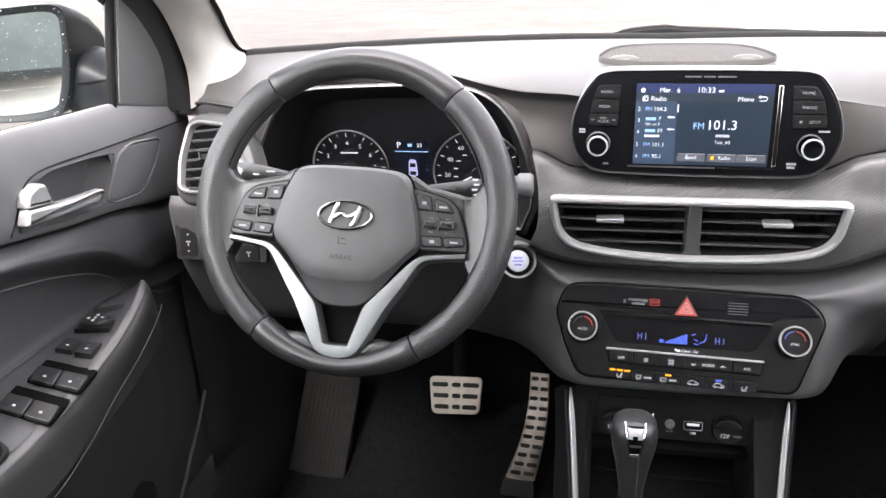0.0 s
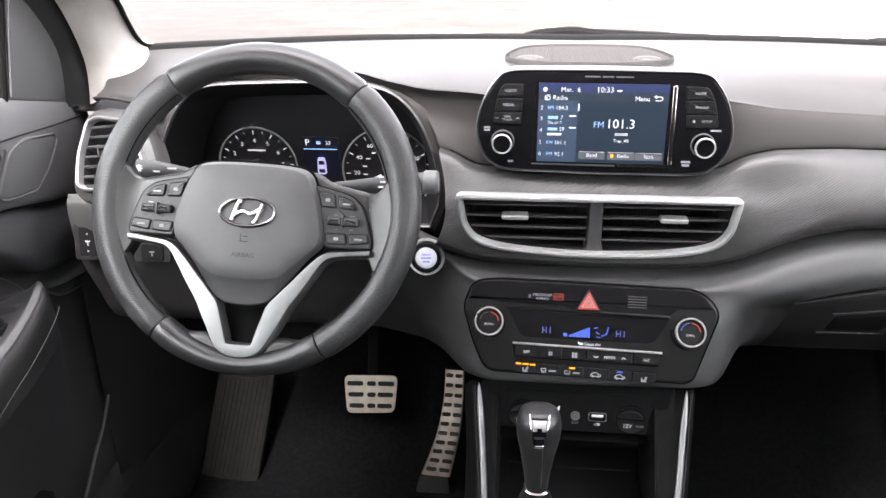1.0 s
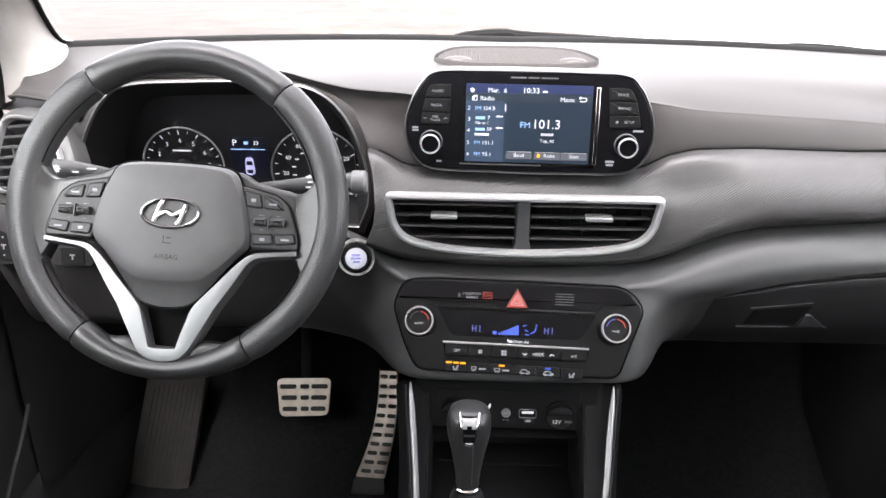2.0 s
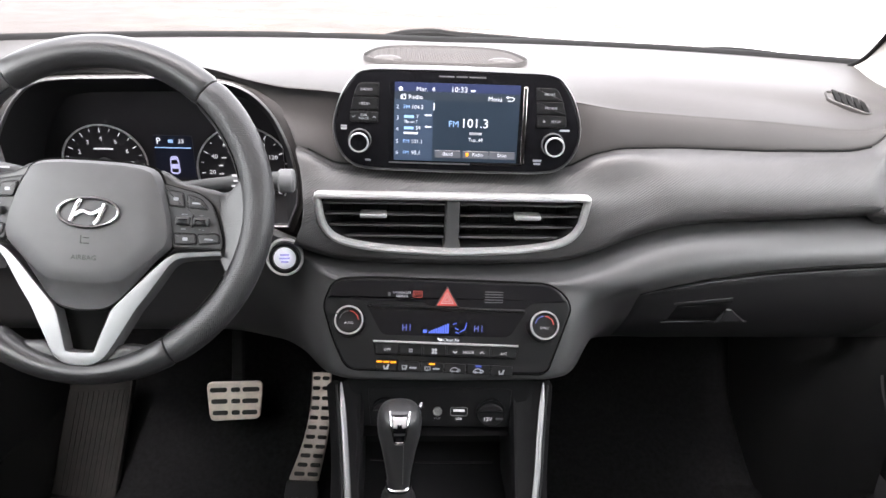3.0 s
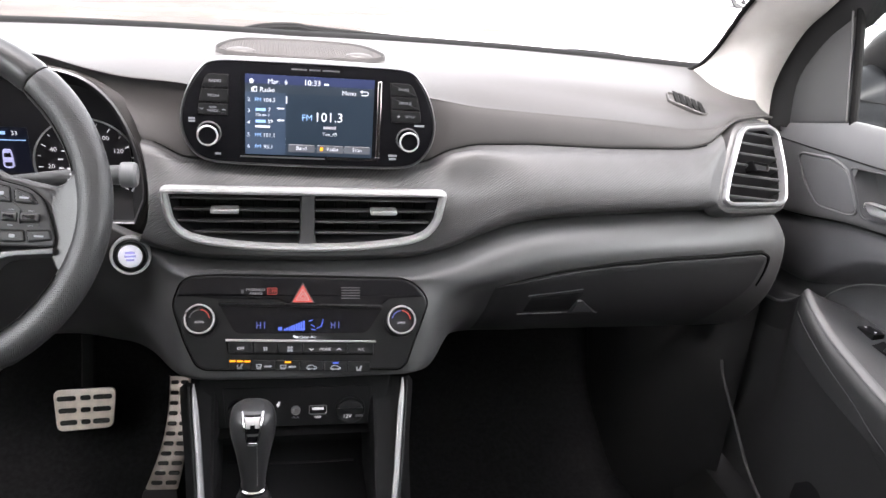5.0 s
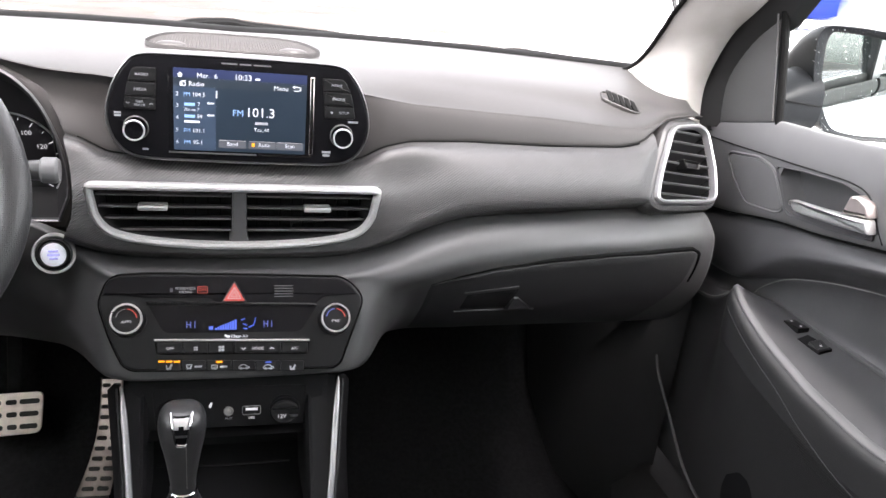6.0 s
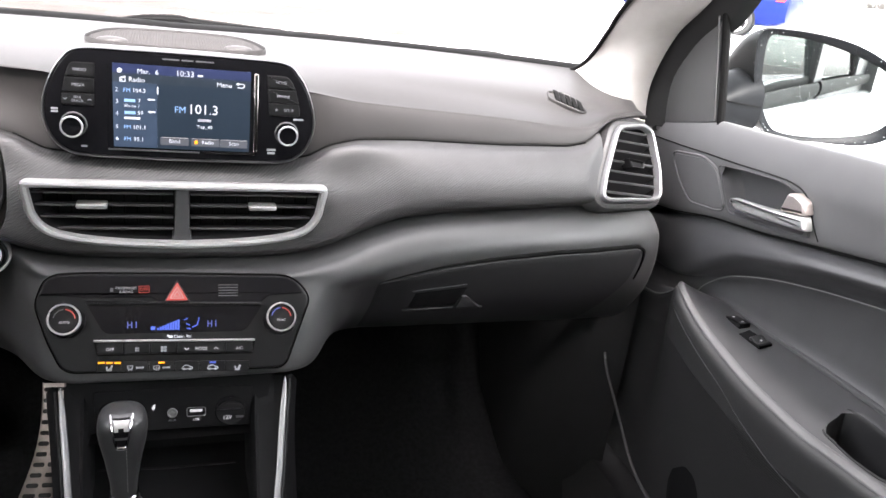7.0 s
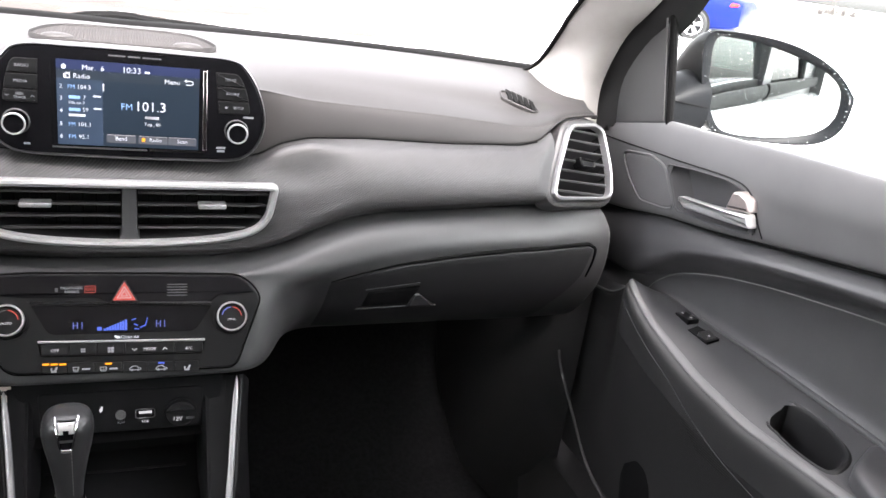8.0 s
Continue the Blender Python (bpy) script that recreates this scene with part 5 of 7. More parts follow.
# side spokes that carry the keys
for s in (-1, 1):
    out = [(s * .060, .038), (s * .085, .0325), (s * .108, .0275), (s * .126, .0235), (s * .131, .014), (s * .132, .0), (s * .132, -.030), (s * .131, -.039), (s * .126, -.0405), (s * .088, -.040), (s * .070, -.045)]
    bm = bmesh.new()
    plate(bm, spline(ccw(out), 50, True), Wm, -.014, .0065, .006, 4)
    sp = part("spoke", bm, LEATHER, wheel)
    # leather web that flares from the keys into the rim
    bm = bmesh.new()
    rows = []
    for x in np.linspace(.116, .158, 18):
        yt = float(np.interp(x, (.116, .124, .130, .135, .140, .146), (.0265, .0245, .0240, .0260, .0315, .0420)))
        yb = float(np.interp(x, (.116, .124, .128, .132, .137, .144), (-.0400, -.0410, -.0450, -.0540, -.0640, -.0760)))
        z = .0062 + .0072 * max(0, (x - .124) / .034) ** 1.6
        cut = [(yb, -.012), (yb, z - .006), (yb + .0018, z - .0018), (yb + .006, z)]
        cut += [(yb + .006 + (yt - yb - .012) * f, z) for f in (.2, .4, .6, .8)]
        cut += [(yt - .006, z), (yt - .0018, z - .0018), (yt, z - .006), (yt, -.012)]
        rows.append([Wm @ Vector((s * x, y, h)) for y, h in cut])
    loft(bm, rows)
    part("grip_web", bm, LEATHER, wheel, "smooth leather thumb rest")
    flip = lambda pts: [(s * p[0], p[1]) for p in pts]
    pod_out = rounded(flip([(.0690, .0275), (.108, .0190), (.1205, .0085), (.1275, -.010), (.1328, -.0285), (.1320, -.0365), (.0835, -.0372), (.0765, -.005)]), [.003, .008, .006, .004, .004, .003, .003, .003], 5)
    part("pod_gap", plate(bmesh.new(), inset(pod_out, -.0012), Wm, .0, .0102), SEAL, wheel)
    pod = part("key_pod", plate(bmesh.new(), pod_out, Wm, .0, .0122, .0016), PODGREY, wheel, "pod of dark grey keys")
    well = flip([(.0812, -.0010), (.1205, -.0030), (.1245, -.0195), (.0862, -.0212)])
    part("toggle_well", plate(bmesh.new(), rounded(well, .003, 4), Wm, .004, .0118, .0), COVER, pod)
    keys = [[(.0735, .0215), (.0903, .0190), (.0927, .0048), (.0774, .0060)], [(.0946, .0179), (.1090, .0135), (.1162, .0042), (.0965, .0050)],
            [(.0835, -.0225), (.1051, -.0218), (.1068, -.0323), (.0860, -.0333)], [(.1078, -.0219), (.1278, -.0206), (.1303, -.0295), (.1100, -.0326)]]
    for i, k4 in enumerate(keys):
        o = rounded(flip(k4), .0022, 4)
        part("key_gap", plate(bmesh.new(), inset(o, -.0009), Wm, .004, .0124), SEAL, pod)
        k = part("key", plate(bmesh.new(), o, Wm, .004, .0140, .0014), PODGREY, pod)
        cx, cy = np.mean(flip(k4), 0)
        bm = bmesh.new()
        if i in (0, 2):
            strip(bm, Wm, cx, cy, .0052, .0034, .010, .0143, .001)
            strip(bm, Wm, cx + .0012, cy + .0004, .0020, .0016, .010, .0145)
        else:
            strip(bm, Wm, cx, cy - .0006, .0085, .0018, .010, .0143)
        part("key_sign", bm, PRINT, k)
    for x, w in ((.0927, .0150), (.1106, .0165)):
        t = part("toggle", plate(bmesh.new(), box_outline(w, .0088, .002, (s * x, -.0092)), Wm, .008, .0195, .003, 3), PODGREY, pod, "raised rocker switch")
        bm = bmesh.new()
        strip(bm, Wm, s * x, -.0022 - .0006 * (x > .1), .0058, .0012, .010, .0122)
        strip(bm, Wm, s * x, -.0172, .0050, .0010, .010, .0122)
        part("key_sign", bm, PRINT, t)
    bm = bmesh.new()
    strip(bm, Wm, s * .1015, -.0092, .0016, .0125, .008, .0185)
    part("toggle_rib", bm, PODGREY, pod)
# silver V trim
limb = [(.1320, -.0372, .1325, -.0436), (.1150, -.0392, .1150, -.0452), (.0960, -.0412, .0970, -.0475), (.0865, -.0428, .0890, -.0500), (.0790, -.0470, .0825, -.0555), (.0690, -.0560, .0760, -.0655),
        (.0510, -.0760, .0640, -.0850), (.0330, -.0960, .0525, -.1020), (.0262, -.1050, .0470, -.1125), (.0225, -.1160, .0410, -.1240), (.0180, -.1300, .0340, -.1370), (.0142, -.1430, .0265, -.1500), (.0125, -.1458, .0180, -.1572), (.0060, -.1464, .0080, -.1606)]
both = spline(limb + [(0, -.1465, 0, -.1612)] + [(-p[0], p[1], -p[2], p[3]) for p in limb[::-1]], 110)
bm = bmesh.new()
rows = []
for v in both:
    p, q = np.array(v[:2]), np.array(v[2:])
    e = (p - q) / np.linalg.norm(p - q)
    rows.append([Wm @ Vector((*(o + e * f), z)) for o, f, z in ((q, -.0022, -.006), (q, -.0012, .0070), (q, 0, .0122), (q, .0011, .0143), ((p + q) / 2, 0, .0147), (p, -.0011, .0143), (p, 0, .0125), (p, .0006, -.004))])
loft(bm, rows)
part("spoke_trim", bm, SPOKESILVER, wheel, "satin silver spoke trim")
# lower spoke backing between the arms
bm = bmesh.new()
plate(bm, rounded([(-.05, -.075), (.05, -.075), (.019, -.150), (-.019, -.150)], .006), Wm, -.014, -.008, .002)
part("spoke_back", bm, SEAL, wheel)
for s in (-1, 1):
    bm = bmesh.new()
    plate(bm, spline(ccw([(s * .092, -.1300), (s * .080, -.1355), (s * .062, -.1388), (s * .042, -.1378), (s * .030, -.1420), (s * .018, -.1560), (s * .014, -.1680), (s * .045, -.1650), (s * .078, -.1480)]), 48, True), Wm, -.012, .0062, .006, 4)
    part("lower_spoke", bm, LEATHER, wheel, "leather web of the lower spoke")
bm = bmesh.new()
plate(bm, rounded([(-.030, -.158), (.030, -.158), (.024, -.170), (-.024, -.170)], .005), Wm, -.012, .0090, .004)
part("lower_spoke", bm, LEATHER, wheel)
# airbag cover
halfpad = [(.030, .0465), (.0505, .0445), (.0620, .0400), (.0685, .0290), (.0755, .0100), (.0810, -.0120), (.0830, -.0280), (.0800, -.0385), (.0665, -.0520), (.0480, -.0760), (.0340, -.0940), (.0230, -.1020), (.010, -.1050)]
PADO = spline([(0, .047)] + halfpad + [(0, -.1055)] + [(-p[0], p[1]) for p in halfpad[::-1]], 90, True)
def reach(poly, ang):
    """How far the outline lies from the cover's middle in a direction."""
    c = np.array((0, -.022))
    v = np.array((math.cos(ang), math.sin(ang)))
    best = 0
    for a, b in zip(poly, np.roll(poly, -1, 0)):
        e = b - a
        det = v[0] * -e[1] + e[0] * v[1]
        if abs(det) > 1e-12:
            w = a - c
            t, q = (w[0] * -e[1] + e[0] * w[1]) / det, (v[0] * w[1] - v[1] * w[0]) / det
            if -1e-6 <= q <= 1 + 1e-6 and t > best:
                best = t
    return best


face_half = [(.030, .0425), (.0490, .0405), (.0590, .0365), (.0650, .0260), (.0720, .0080), (.0772, -.0120), (.0792, -.0270), (.0770, -.0370), (.0580, -.0565), (.0450, -.0690), (.0360, -.0748), (.0220, -.0775)]
FACE = np.array([(0, .0430)] + face_half + [(0, -.0780)] + [(-p[0], p[1]) for p in face_half[::-1]])
o = np.array(ccw(PADO))
bm = bmesh.new()
rows = [[], [], [], [], [], [], [], []]
for a in np.linspace(0, 2 * math.pi, 120, endpoint=False):
    ro, rf = reach(o, a), reach(FACE, a)
    dish = .0025 * math.cos(a) ** 2
    low = max(0, -math.sin(a)) ** 2
    for row, r, z in zip(rows, (ro, ro, ro - .0016, rf + (ro - rf) * .25, rf, rf * .97, rf * .72, rf * .25), (-.01, .0105, .0130, .0182 - .001 * low, .0205, .0216, .0228 - dish * .3, .0236)):
        row.append(Wm @ Vector((r * math.cos(a), -.022 + r * math.sin(a), z)))
vs = loft(bm, rows, close_v=True)
bm.faces.new(vs[-1])
gap = bmesh.new()
plate(gap, inset(PADO, -.0022), Wm, -.01, .0078)
part("cover_gap", gap, SEAL, wheel)
pad = part("airbag_cover", bm, COVER, wheel, "grey padded airbag cover")
words("AIRBAG", .0072, Wm @ Matrix.Translation((.0, -.0525, .0232)), DARK, pad)
bm = bmesh.new()
for x, y, w, h in ((0, -.034, .009, .0009), (-.004, -.030, .0009, .008), (.001, -.0285, .006, .0009)):
    strip(bm, Wm, x, y - .004, w, h, .020, .0238)
part("seat_sign", bm, DARK, pad)
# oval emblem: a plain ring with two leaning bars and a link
em = Wm @ Matrix.Translation((.0015, -.0072, .0248)) @ Matrix.Rotation(radians(2.7), 4, 'Z')
ring = [(.0295 * math.cos(a), .0148 * math.sin(a), 0) for a in np.linspace(0, 2 * math.pi, 48, endpoint=False)]
bm = bmesh.new()
sweep(bm, [em @ Vector(p) for p in ring], .0019, .0018, em.to_3x3() @ Vector((0, 0, 1)), closed=True, k=8)
badge = part("emblem_ring", bm, BADGE, pad, "chrome oval emblem")
bm = bmesh.new()
for pts in ([(-.0165, -.0085), (-.0095, .0100), (-.006, .0115)], [(.0065, -.0115), (.0105, -.0070), (.0165, .0085)], [(-.0135, -.003), (-.004, .0015), (.004, -.0015), (.0135, .003)]):
    sweep(bm, [em @ Vector((*p, .0005)) for p in spline(pts, 12)], .0027, .0016, em.to_3x3() @ Vector((0, 0, 1)), k=8)
part("emblem_bar", bm, BADGE, badge)
# column and stalks
col = thing("steering_column", (-.377, .93, .84), "black steering column shroud with two control stalks", "steering column")
bm = bmesh.new()
back = CENTRE + Vector((0, math.cos(TILT), -math.sin(TILT))) * .03
rows = []
for f, w, h in ((0, .050, .045), (.04, .060, .052), (.12, .066, .055), (.20, .066, .05)):
    c = back + Vector((0, math.cos(TILT) * .9, -math.sin(TILT) * .6)) * f
    rows.append([c + Vector((w * math.cos(a), 0, h * math.sin(a) - .01)) for a in np.linspace(0, 2 * math.pi, 28, endpoint=False)])
vs = loft(bm, rows, close_v=True)
bm.faces.new(vs[0])
part("shroud", bm, DARK, col)
for s, pts in ((-1, [(-.43, .885, .895), (-.49, .882, .909), (-.530, .878, .917), (-.562, .875, .920)]), (1, [(-.32, .885, .895), (-.255, .884, .903), (-.215, .882, .907), (-.192, .880, .906)])):
    bm = bmesh.new()
    sweep(bm, spline(pts, 16), .009, .0125, (0, 0, 1), k=14, taper=lambda f: 0.62 + 0.38 * f)
    st = part("stalk", bm, LOWER, col, "control stalk with white signs")
    e = Vector(pts[-1])
    if s < 0:
        part("stalk_end", lathe(bmesh.new(), [(.0125, -.024), (.0135, -.022), (.0135, 0), (.0118, .004)], facing(e, (0, .3, 1), (0, -1, .3)), 20), KEYPLASTIC, st)
        m = facing(e + Vector((.0195, -.0150, .004)), (1, 0, 0), (0, .5, 1))
        bm = bmesh.new()
        for a in range(0, 180, 45):
            strip(bm, m @ Matrix.Rotation(radians(a), 4, 'Z'), 0, 0, .0095, .0013, .0, .0008)
        part("lamp_sign", bm, WHITE, st)
        bm = bmesh.new()
        strip(bm, m, .022, -.003, .007, .0016, -.002, .0008)
        strip(bm, m, .040, .001, .010, .0016, -.003, .0008)
        part("printed_bar", bm, WHITE, st)
    else:
        part("stalk_end", lathe(bmesh.new(), [(.0115, 0), (.0140, .003), (.0140, .016), (.0125, .018)], facing(e + Vector((.004, 0, .002)), (0, -.3, 1), (0, 1, .3)), 24), DOORTRIM, st, "grey stalk end")
        m = facing((-.252, .8735, .903), (1, 0, 0), (0, .4, 1))
        for i in range(5):
            bm = bmesh.new()
            strip(bm, m, -.004 + .002 * (i % 2), -.012 + .006 * i, .006, .002, -.001, .0015)
            part("printed_bar", bm, WHITE, st)
        bm = bmesh.new()
        sweep(bm, [m @ Vector((.006 + .003 * math.cos(a), .017 * math.sin(a), 0)) for a in np.linspace(-1.3, 1.3, 10)], .0016, .0016, (0, -1, 0), k=8)
        part("stalk_ring", bm, SILVER, st)

# ---------------------------------------------------------------- console below the climate panel
cons = thing("centre_console", (0, .7, .2), "black centre console with silver side strips and an open tray", "console")
for s, xs in ((-1, (.1385, .1370, .1325, .1285, .1262, .124)), (1, (.1270, .1255, .1205, .1160, .1118, .108))):
    path = spline([(s * x, .847 + .7 * (z - .58), z) for x, z in zip(xs, (.634, .618, .580, .540, .510, .465))] + [(s * (xs[-1] + .004), .66, .452)], 34)
    bm = bmesh.new()
    sweep(bm, path, .0042, .0030, (0, -1, .3), k=10, taper=lambda f: min(1.0, .12 + f / .16 * .5 + f * .7))
    part("side_strip", bm, VENTSILVER, cons, "satin silver side strip")
    bm = bmesh.new()
    sweep(bm, [(p[0] + s * .0062, p[1] + .002, p[2]) for p in path[2:]], .0016, .0016, (0, -1, .3), k=8)
    part("strip_edge", bm, DARK, cons)
    bm = bmesh.new()
    inner = [(p[0] - s * .003, p[1] + .003, p[2]) for p in path]
    foot = .1135 if s < 0 else .0885
    rows = [inner, [(p[0] - s * .012, p[1] + .010, p[2] - .004) for p in path], [(s * (foot + .004), p[1] + .012, p[2] - .005) for p in path], [(s * foot, p[1] + .009, p[2] - .005) for p in path],
            [(s * (foot - .004), p[1] + .014, p[2] - .008) for p in path], [(s * (foot - .005), p[1] + .12, p[2] - .03) for p in path]]
    loft(bm, rows)
    part("inner_cheek", bm, VOID, cons)
    bm = bmesh.new()
    rows = [[(p[0] + s * .003, p[1] + .003, p[2]) for p in path], [(p[0] + s * .010, p[1] + .008, p[2] - .002) for p in path], [(p[0] + s * .022, p[1] + .04, p[2] - .03) for p in path], [(s * .160, p[1] + .12, p[2] - .12) for p in path], [(s * .165, p[1] + .20, .16) for p in path]]
    loft(bm, rows)
    part("outer_side", bm, VOID, cons)
Bm = facing((0, .880, .595), (1, -.02, 0), (0, .20, 1))
bm = bmesh.new()
plate(bm, rounded([(-.128, -.024), (.100, -.024), (.112, .055), (-.132, .055)], .006), Bm, -.02, .0)
bay = part("socket_panel", bm, VOID, cons, "black socket panel")
bm = bmesh.new()
plate(bm, rounded([(-.100, -.0235), (.082, -.0235), (.086, .030), (-.104, .030)], .006), Bm, -.01, .0020, .0015)
part("panel_inset", bm, VOID, bay)
for x, t in ((-.0800, "12V"), (.0585, "12V")):
    km = Bm @ Matrix.Translation((x, -.002, .002))
    sk = part("power_socket", lathe(bmesh.new(), [(.0195, 0), (.0195, .0026), (.0180, .0040), (.0165, .0030), (.0, .0030)], km, 36, cap=False), VOID, bay, "round capped power socket")
    bm = bmesh.new()
    plate(bm, [(.0165 * math.cos(a), .0165 * math.sin(a) * .75 + .0005) for a in np.linspace(.1, math.pi - .1, 18)], km, .001, .0062, .0018, 3)
    part("socket_flap", bm, DARK, sk)
    bm = bmesh.new()
    sweep(bm, [km @ Vector((.0188 * math.cos(a), .0188 * math.sin(a), .0036)) for a in np.linspace(.35, 2.8, 16)], .0012, .001, km.to_3x3() @ Vector((0, 0, 1)), k=6)
    part("socket_lip", bm, KEYPLASTIC, sk)
    words(t, .0074, Bm @ Matrix.Translation((x - .004, -.0105, .0066)), WHITE, sk)
    bm = bmesh.new()
    strip(bm, Bm, x + .0118, -.0103, .0100, .0026, .004, .0066)
    part("printed_bar", bm, FAINT, sk)
part("audio_socket", lathe(bmesh.new(), [(.0062, 0), (.0060, .003), (.0045, .0032), (.0040, .0015), (.0022, .0012), (.0018, .0028), (.0, .0028)], Bm @ Matrix.Translation((-.0120, -.0015, .002)), 24, cap=False), STITCH, bay, "small round audio socket")
words("AUX", .0044, Bm @ Matrix.Translation((-.0120, -.0115, .0026)), PRINT, bay)
usb = part("charging_port", bezel(bmesh.new(), box_outline(.0235, .0125, .003, (.0165, -.0018)), Bm, .0011, .001, .0036), STITCH, bay, "oblong charging port")
bm = bmesh.new()
strip(bm, Bm, .0165, -.0002, .0150, .003, .001, .0032)
part("port_tongue", bm, WHITE, usb)
words("USB", .0046, Bm @ Matrix.Translation((.0165, -.0120, .0026)), WHITE, bay)
bm = bmesh.new()
plate(bm, rounded([(-.0365, .006), (-.034, .0105), (-.032, .0105), (-.0325, .006), (-.0345, .003)], .0006), Bm, .001, .0032)
part("bolt_sign", bm, WHITE, bay)
# tray under the sockets
bm = bmesh.new()
loft(bm, [[(x, y, z) for x in np.linspace(-.115, .105, 12)] for y, z in ((.868, .562), (.90, .556), (.97, .55), (.99, .50), (.97, .478), (.86, .470), (.80, .468), (.797, .462), (.68, .455), (.45, .45))])
part("tray", bm, VOID, cons, "black open tray")
bm = bmesh.new()
sweep(bm, [(-.10, .876, .518), (-.02, .873, .5145), (.066, .874, .514)], .0016, .0012, (0, 0, 1), k=8)
part("tray_lip", bm, KEYPLASTIC, cons)

# gear selector
sel = thing("gear_selector", (-.062, .765, .46), "black leather gear selector with chrome-lined head", "gear selector")
AX = [(.470, .034, .036, .752), (.515, .0285, .030, .757), (.550, .0200, .021, .761), (.566, .0140, .0160, .762), (.572, .0138, .0160, .763), (.585, .0146, .0170, .764), (.603, .0172, .0195, .765), (.622, .0205, .0225, .766),
      (.640, .0243, .0252, .767), (.653, .0258, .0265, .768), (.663, .0248, .0252, .769), (.670, .0212, .0215, .770), (.6745, .0120, .0130, .771)]
prof = spline(AX, 60)
HX = -.0635


def selector_ring(z, rx, ry, y):
    return [(HX + rx * math.copysign(abs(math.cos(a)) ** .8, math.cos(a)), y + ry * math.copysign(abs(math.sin(a)) ** .8, math.sin(a)), z) for a in np.linspace(0, 2 * math.pi, 36, endpoint=False)]


bm = bmesh.new()
vs = loft(bm, [selector_ring(*p) for p in prof if p[0] > .572], close_v=True)
bm.faces.new(vs[-1]), bm.faces.new(vs[0])
head = part("head", bm, HEADLEATHER, sel, "smooth leather head")
bm = bmesh.new()
loft(bm, [selector_ring(z, w, w + .002, .7625) for z, w in ((.566, .0136), (.5675, .0152), (.5710, .0152), (.5725, .0136))], close_v=True)
part("collar", bm, CHROME, sel, "thin chrome collar")
bm = bmesh.new()
folds = [p for p in prof if p[0] < .567]
loft(bm, [selector_ring(p[0], p[1] * (1 + .035 * math.sin(i * 2.1)), p[2] * (1 + .035 * math.sin(i * 2.1)), p[3]) for i, p in enumerate(folds)], close_v=True)
part("boot", bm, LEATHER, sel, "folded leather boot")


def on_head(x, z, off=0.0):
    """A place on the front of the head: x across from its middle, at height z, standing off its face."""
    y, rx, ry = [float(np.interp(z, prof[:, 0], prof[:, k])) for k in (3, 1, 2)]
    q = min(abs(x) / (rx + off), .98)
    return (HX + x, y - (ry + off) * (1 - q ** 2.5) ** .4, z + off * .6)


def head_patch(name, mat, z0, w0, z1, w1, off, label=""):
    bm = bmesh.new()
    n = 9
    loft(bm, [[on_head((w0 + (w1 - w0) * f) * g, z0 + (z1 - z0) * f, off if 0 < j < n - 1 else -.001) for j, g in enumerate(np.linspace(-1, 1, n))] for f in np.linspace(0, 1, 10)])
    return part(name, bm, mat, head, label)


head_patch("head_inset", PIANO, .6440, .0050, .6728, .0105, .0006, "gloss black inset")
bm = bmesh.new()
loop = [on_head(-.0112 + .0058 * f, .6735 - .0285 * f, .0010) for f in np.linspace(0, 1, 10)] + [on_head(x, .6438, .0010) for x in (-.0035, 0, .0035)] + [on_head(.0054 + .0058 * f, .6450 + .0285 * f, .0010) for f in np.linspace(0, 1, 10)]
sweep(bm, spline(loop, 40), .0013, .0015, (0, -1, .3), k=8)
part("head_trim", bm, CHROME, head, "chrome edging")
bm = bmesh.new()
sweep(bm, [on_head(x, .6405 + 30 * x * x, .0004) for x in np.linspace(-.0055, .0055, 9)], .0005, .0005, (0, -1, .3), k=6)
part("head_groove", bm, STITCH, head)
button = head_patch("release_button", SILVER, .6620, .0083, .6715, .0098, .0016, "satin silver release button")
head_patch("release_notch", PIANO, .6585, .0032, .6655, .0036, .0024)
head_patch("head_mark", RIMGREY, .6530, .0066, .6560, .0070, .0012)
for i in range(12):
    bm = bmesh.new()
    z = .6375 - .0050 * i
    sweep(bm, [on_head(.0048, z + .0014, .0003), on_head(.0048, z - .0014, .0003)], .0005, .0005, (1, 0, 0), k=6)
    part("stitch", bm, STITCH, head)
bm = bmesh.new()
plate(bm, box_outline(.085, .10, .014, (-.0635, .757)), facing((0, 0, .45), (1, 0, 0), (0, 1, 0)), .0, .022, .004)
part("gate", bm, DARK, sel)

# ---------------------------------------------------------------- pedals
def slot(name, m, x, y, w, h, z, parent):
    return part(name, plate(bmesh.new(), box_outline(w, h, h * .45, (x, y)), m, z - .002, z + .0016, .0008), RUBBER, parent)


brake = thing("brake_pedal", (-.361, 1.27, .32), "steel brake pedal pad with black rubber slots", "pedal")
pm = facing((-.361, 1.256, .360), (1, .02, .02), (0, .42, 1))
pout = rounded([(-.051, .036), (.052, .036), (.046, -.034), (-.045, -.036)], .012, 5)
pl = part("pad", plate(bmesh.new(), pout, pm, -.004, .0025, .0015), DULLMETAL, brake, "brushed steel pad")
for j, y in enumerate((.021, .0, -.021)):
    for x, w in ((-.029, .031), (.002, .017), (.030, .031)):
        slot("rubber_slot", pm, x * (1 - .05 * j), y, w * (1 - .05 * j), .0085, .0022, pl)
bm = bmesh.new()
sweep(bm, spline([(-.361, 1.285, .36), (-.361, 1.325, .46), (-.362, 1.36, .60), (-.362, 1.38, .75)], 12), .008, .012, (1, 0, 0), k=8)
part("arm", bm, VOID, brake)
acc = thing("accelerator_pedal", (-.235, 1.2, .22), "long steel accelerator pedal with black rubber slots", "pedal")
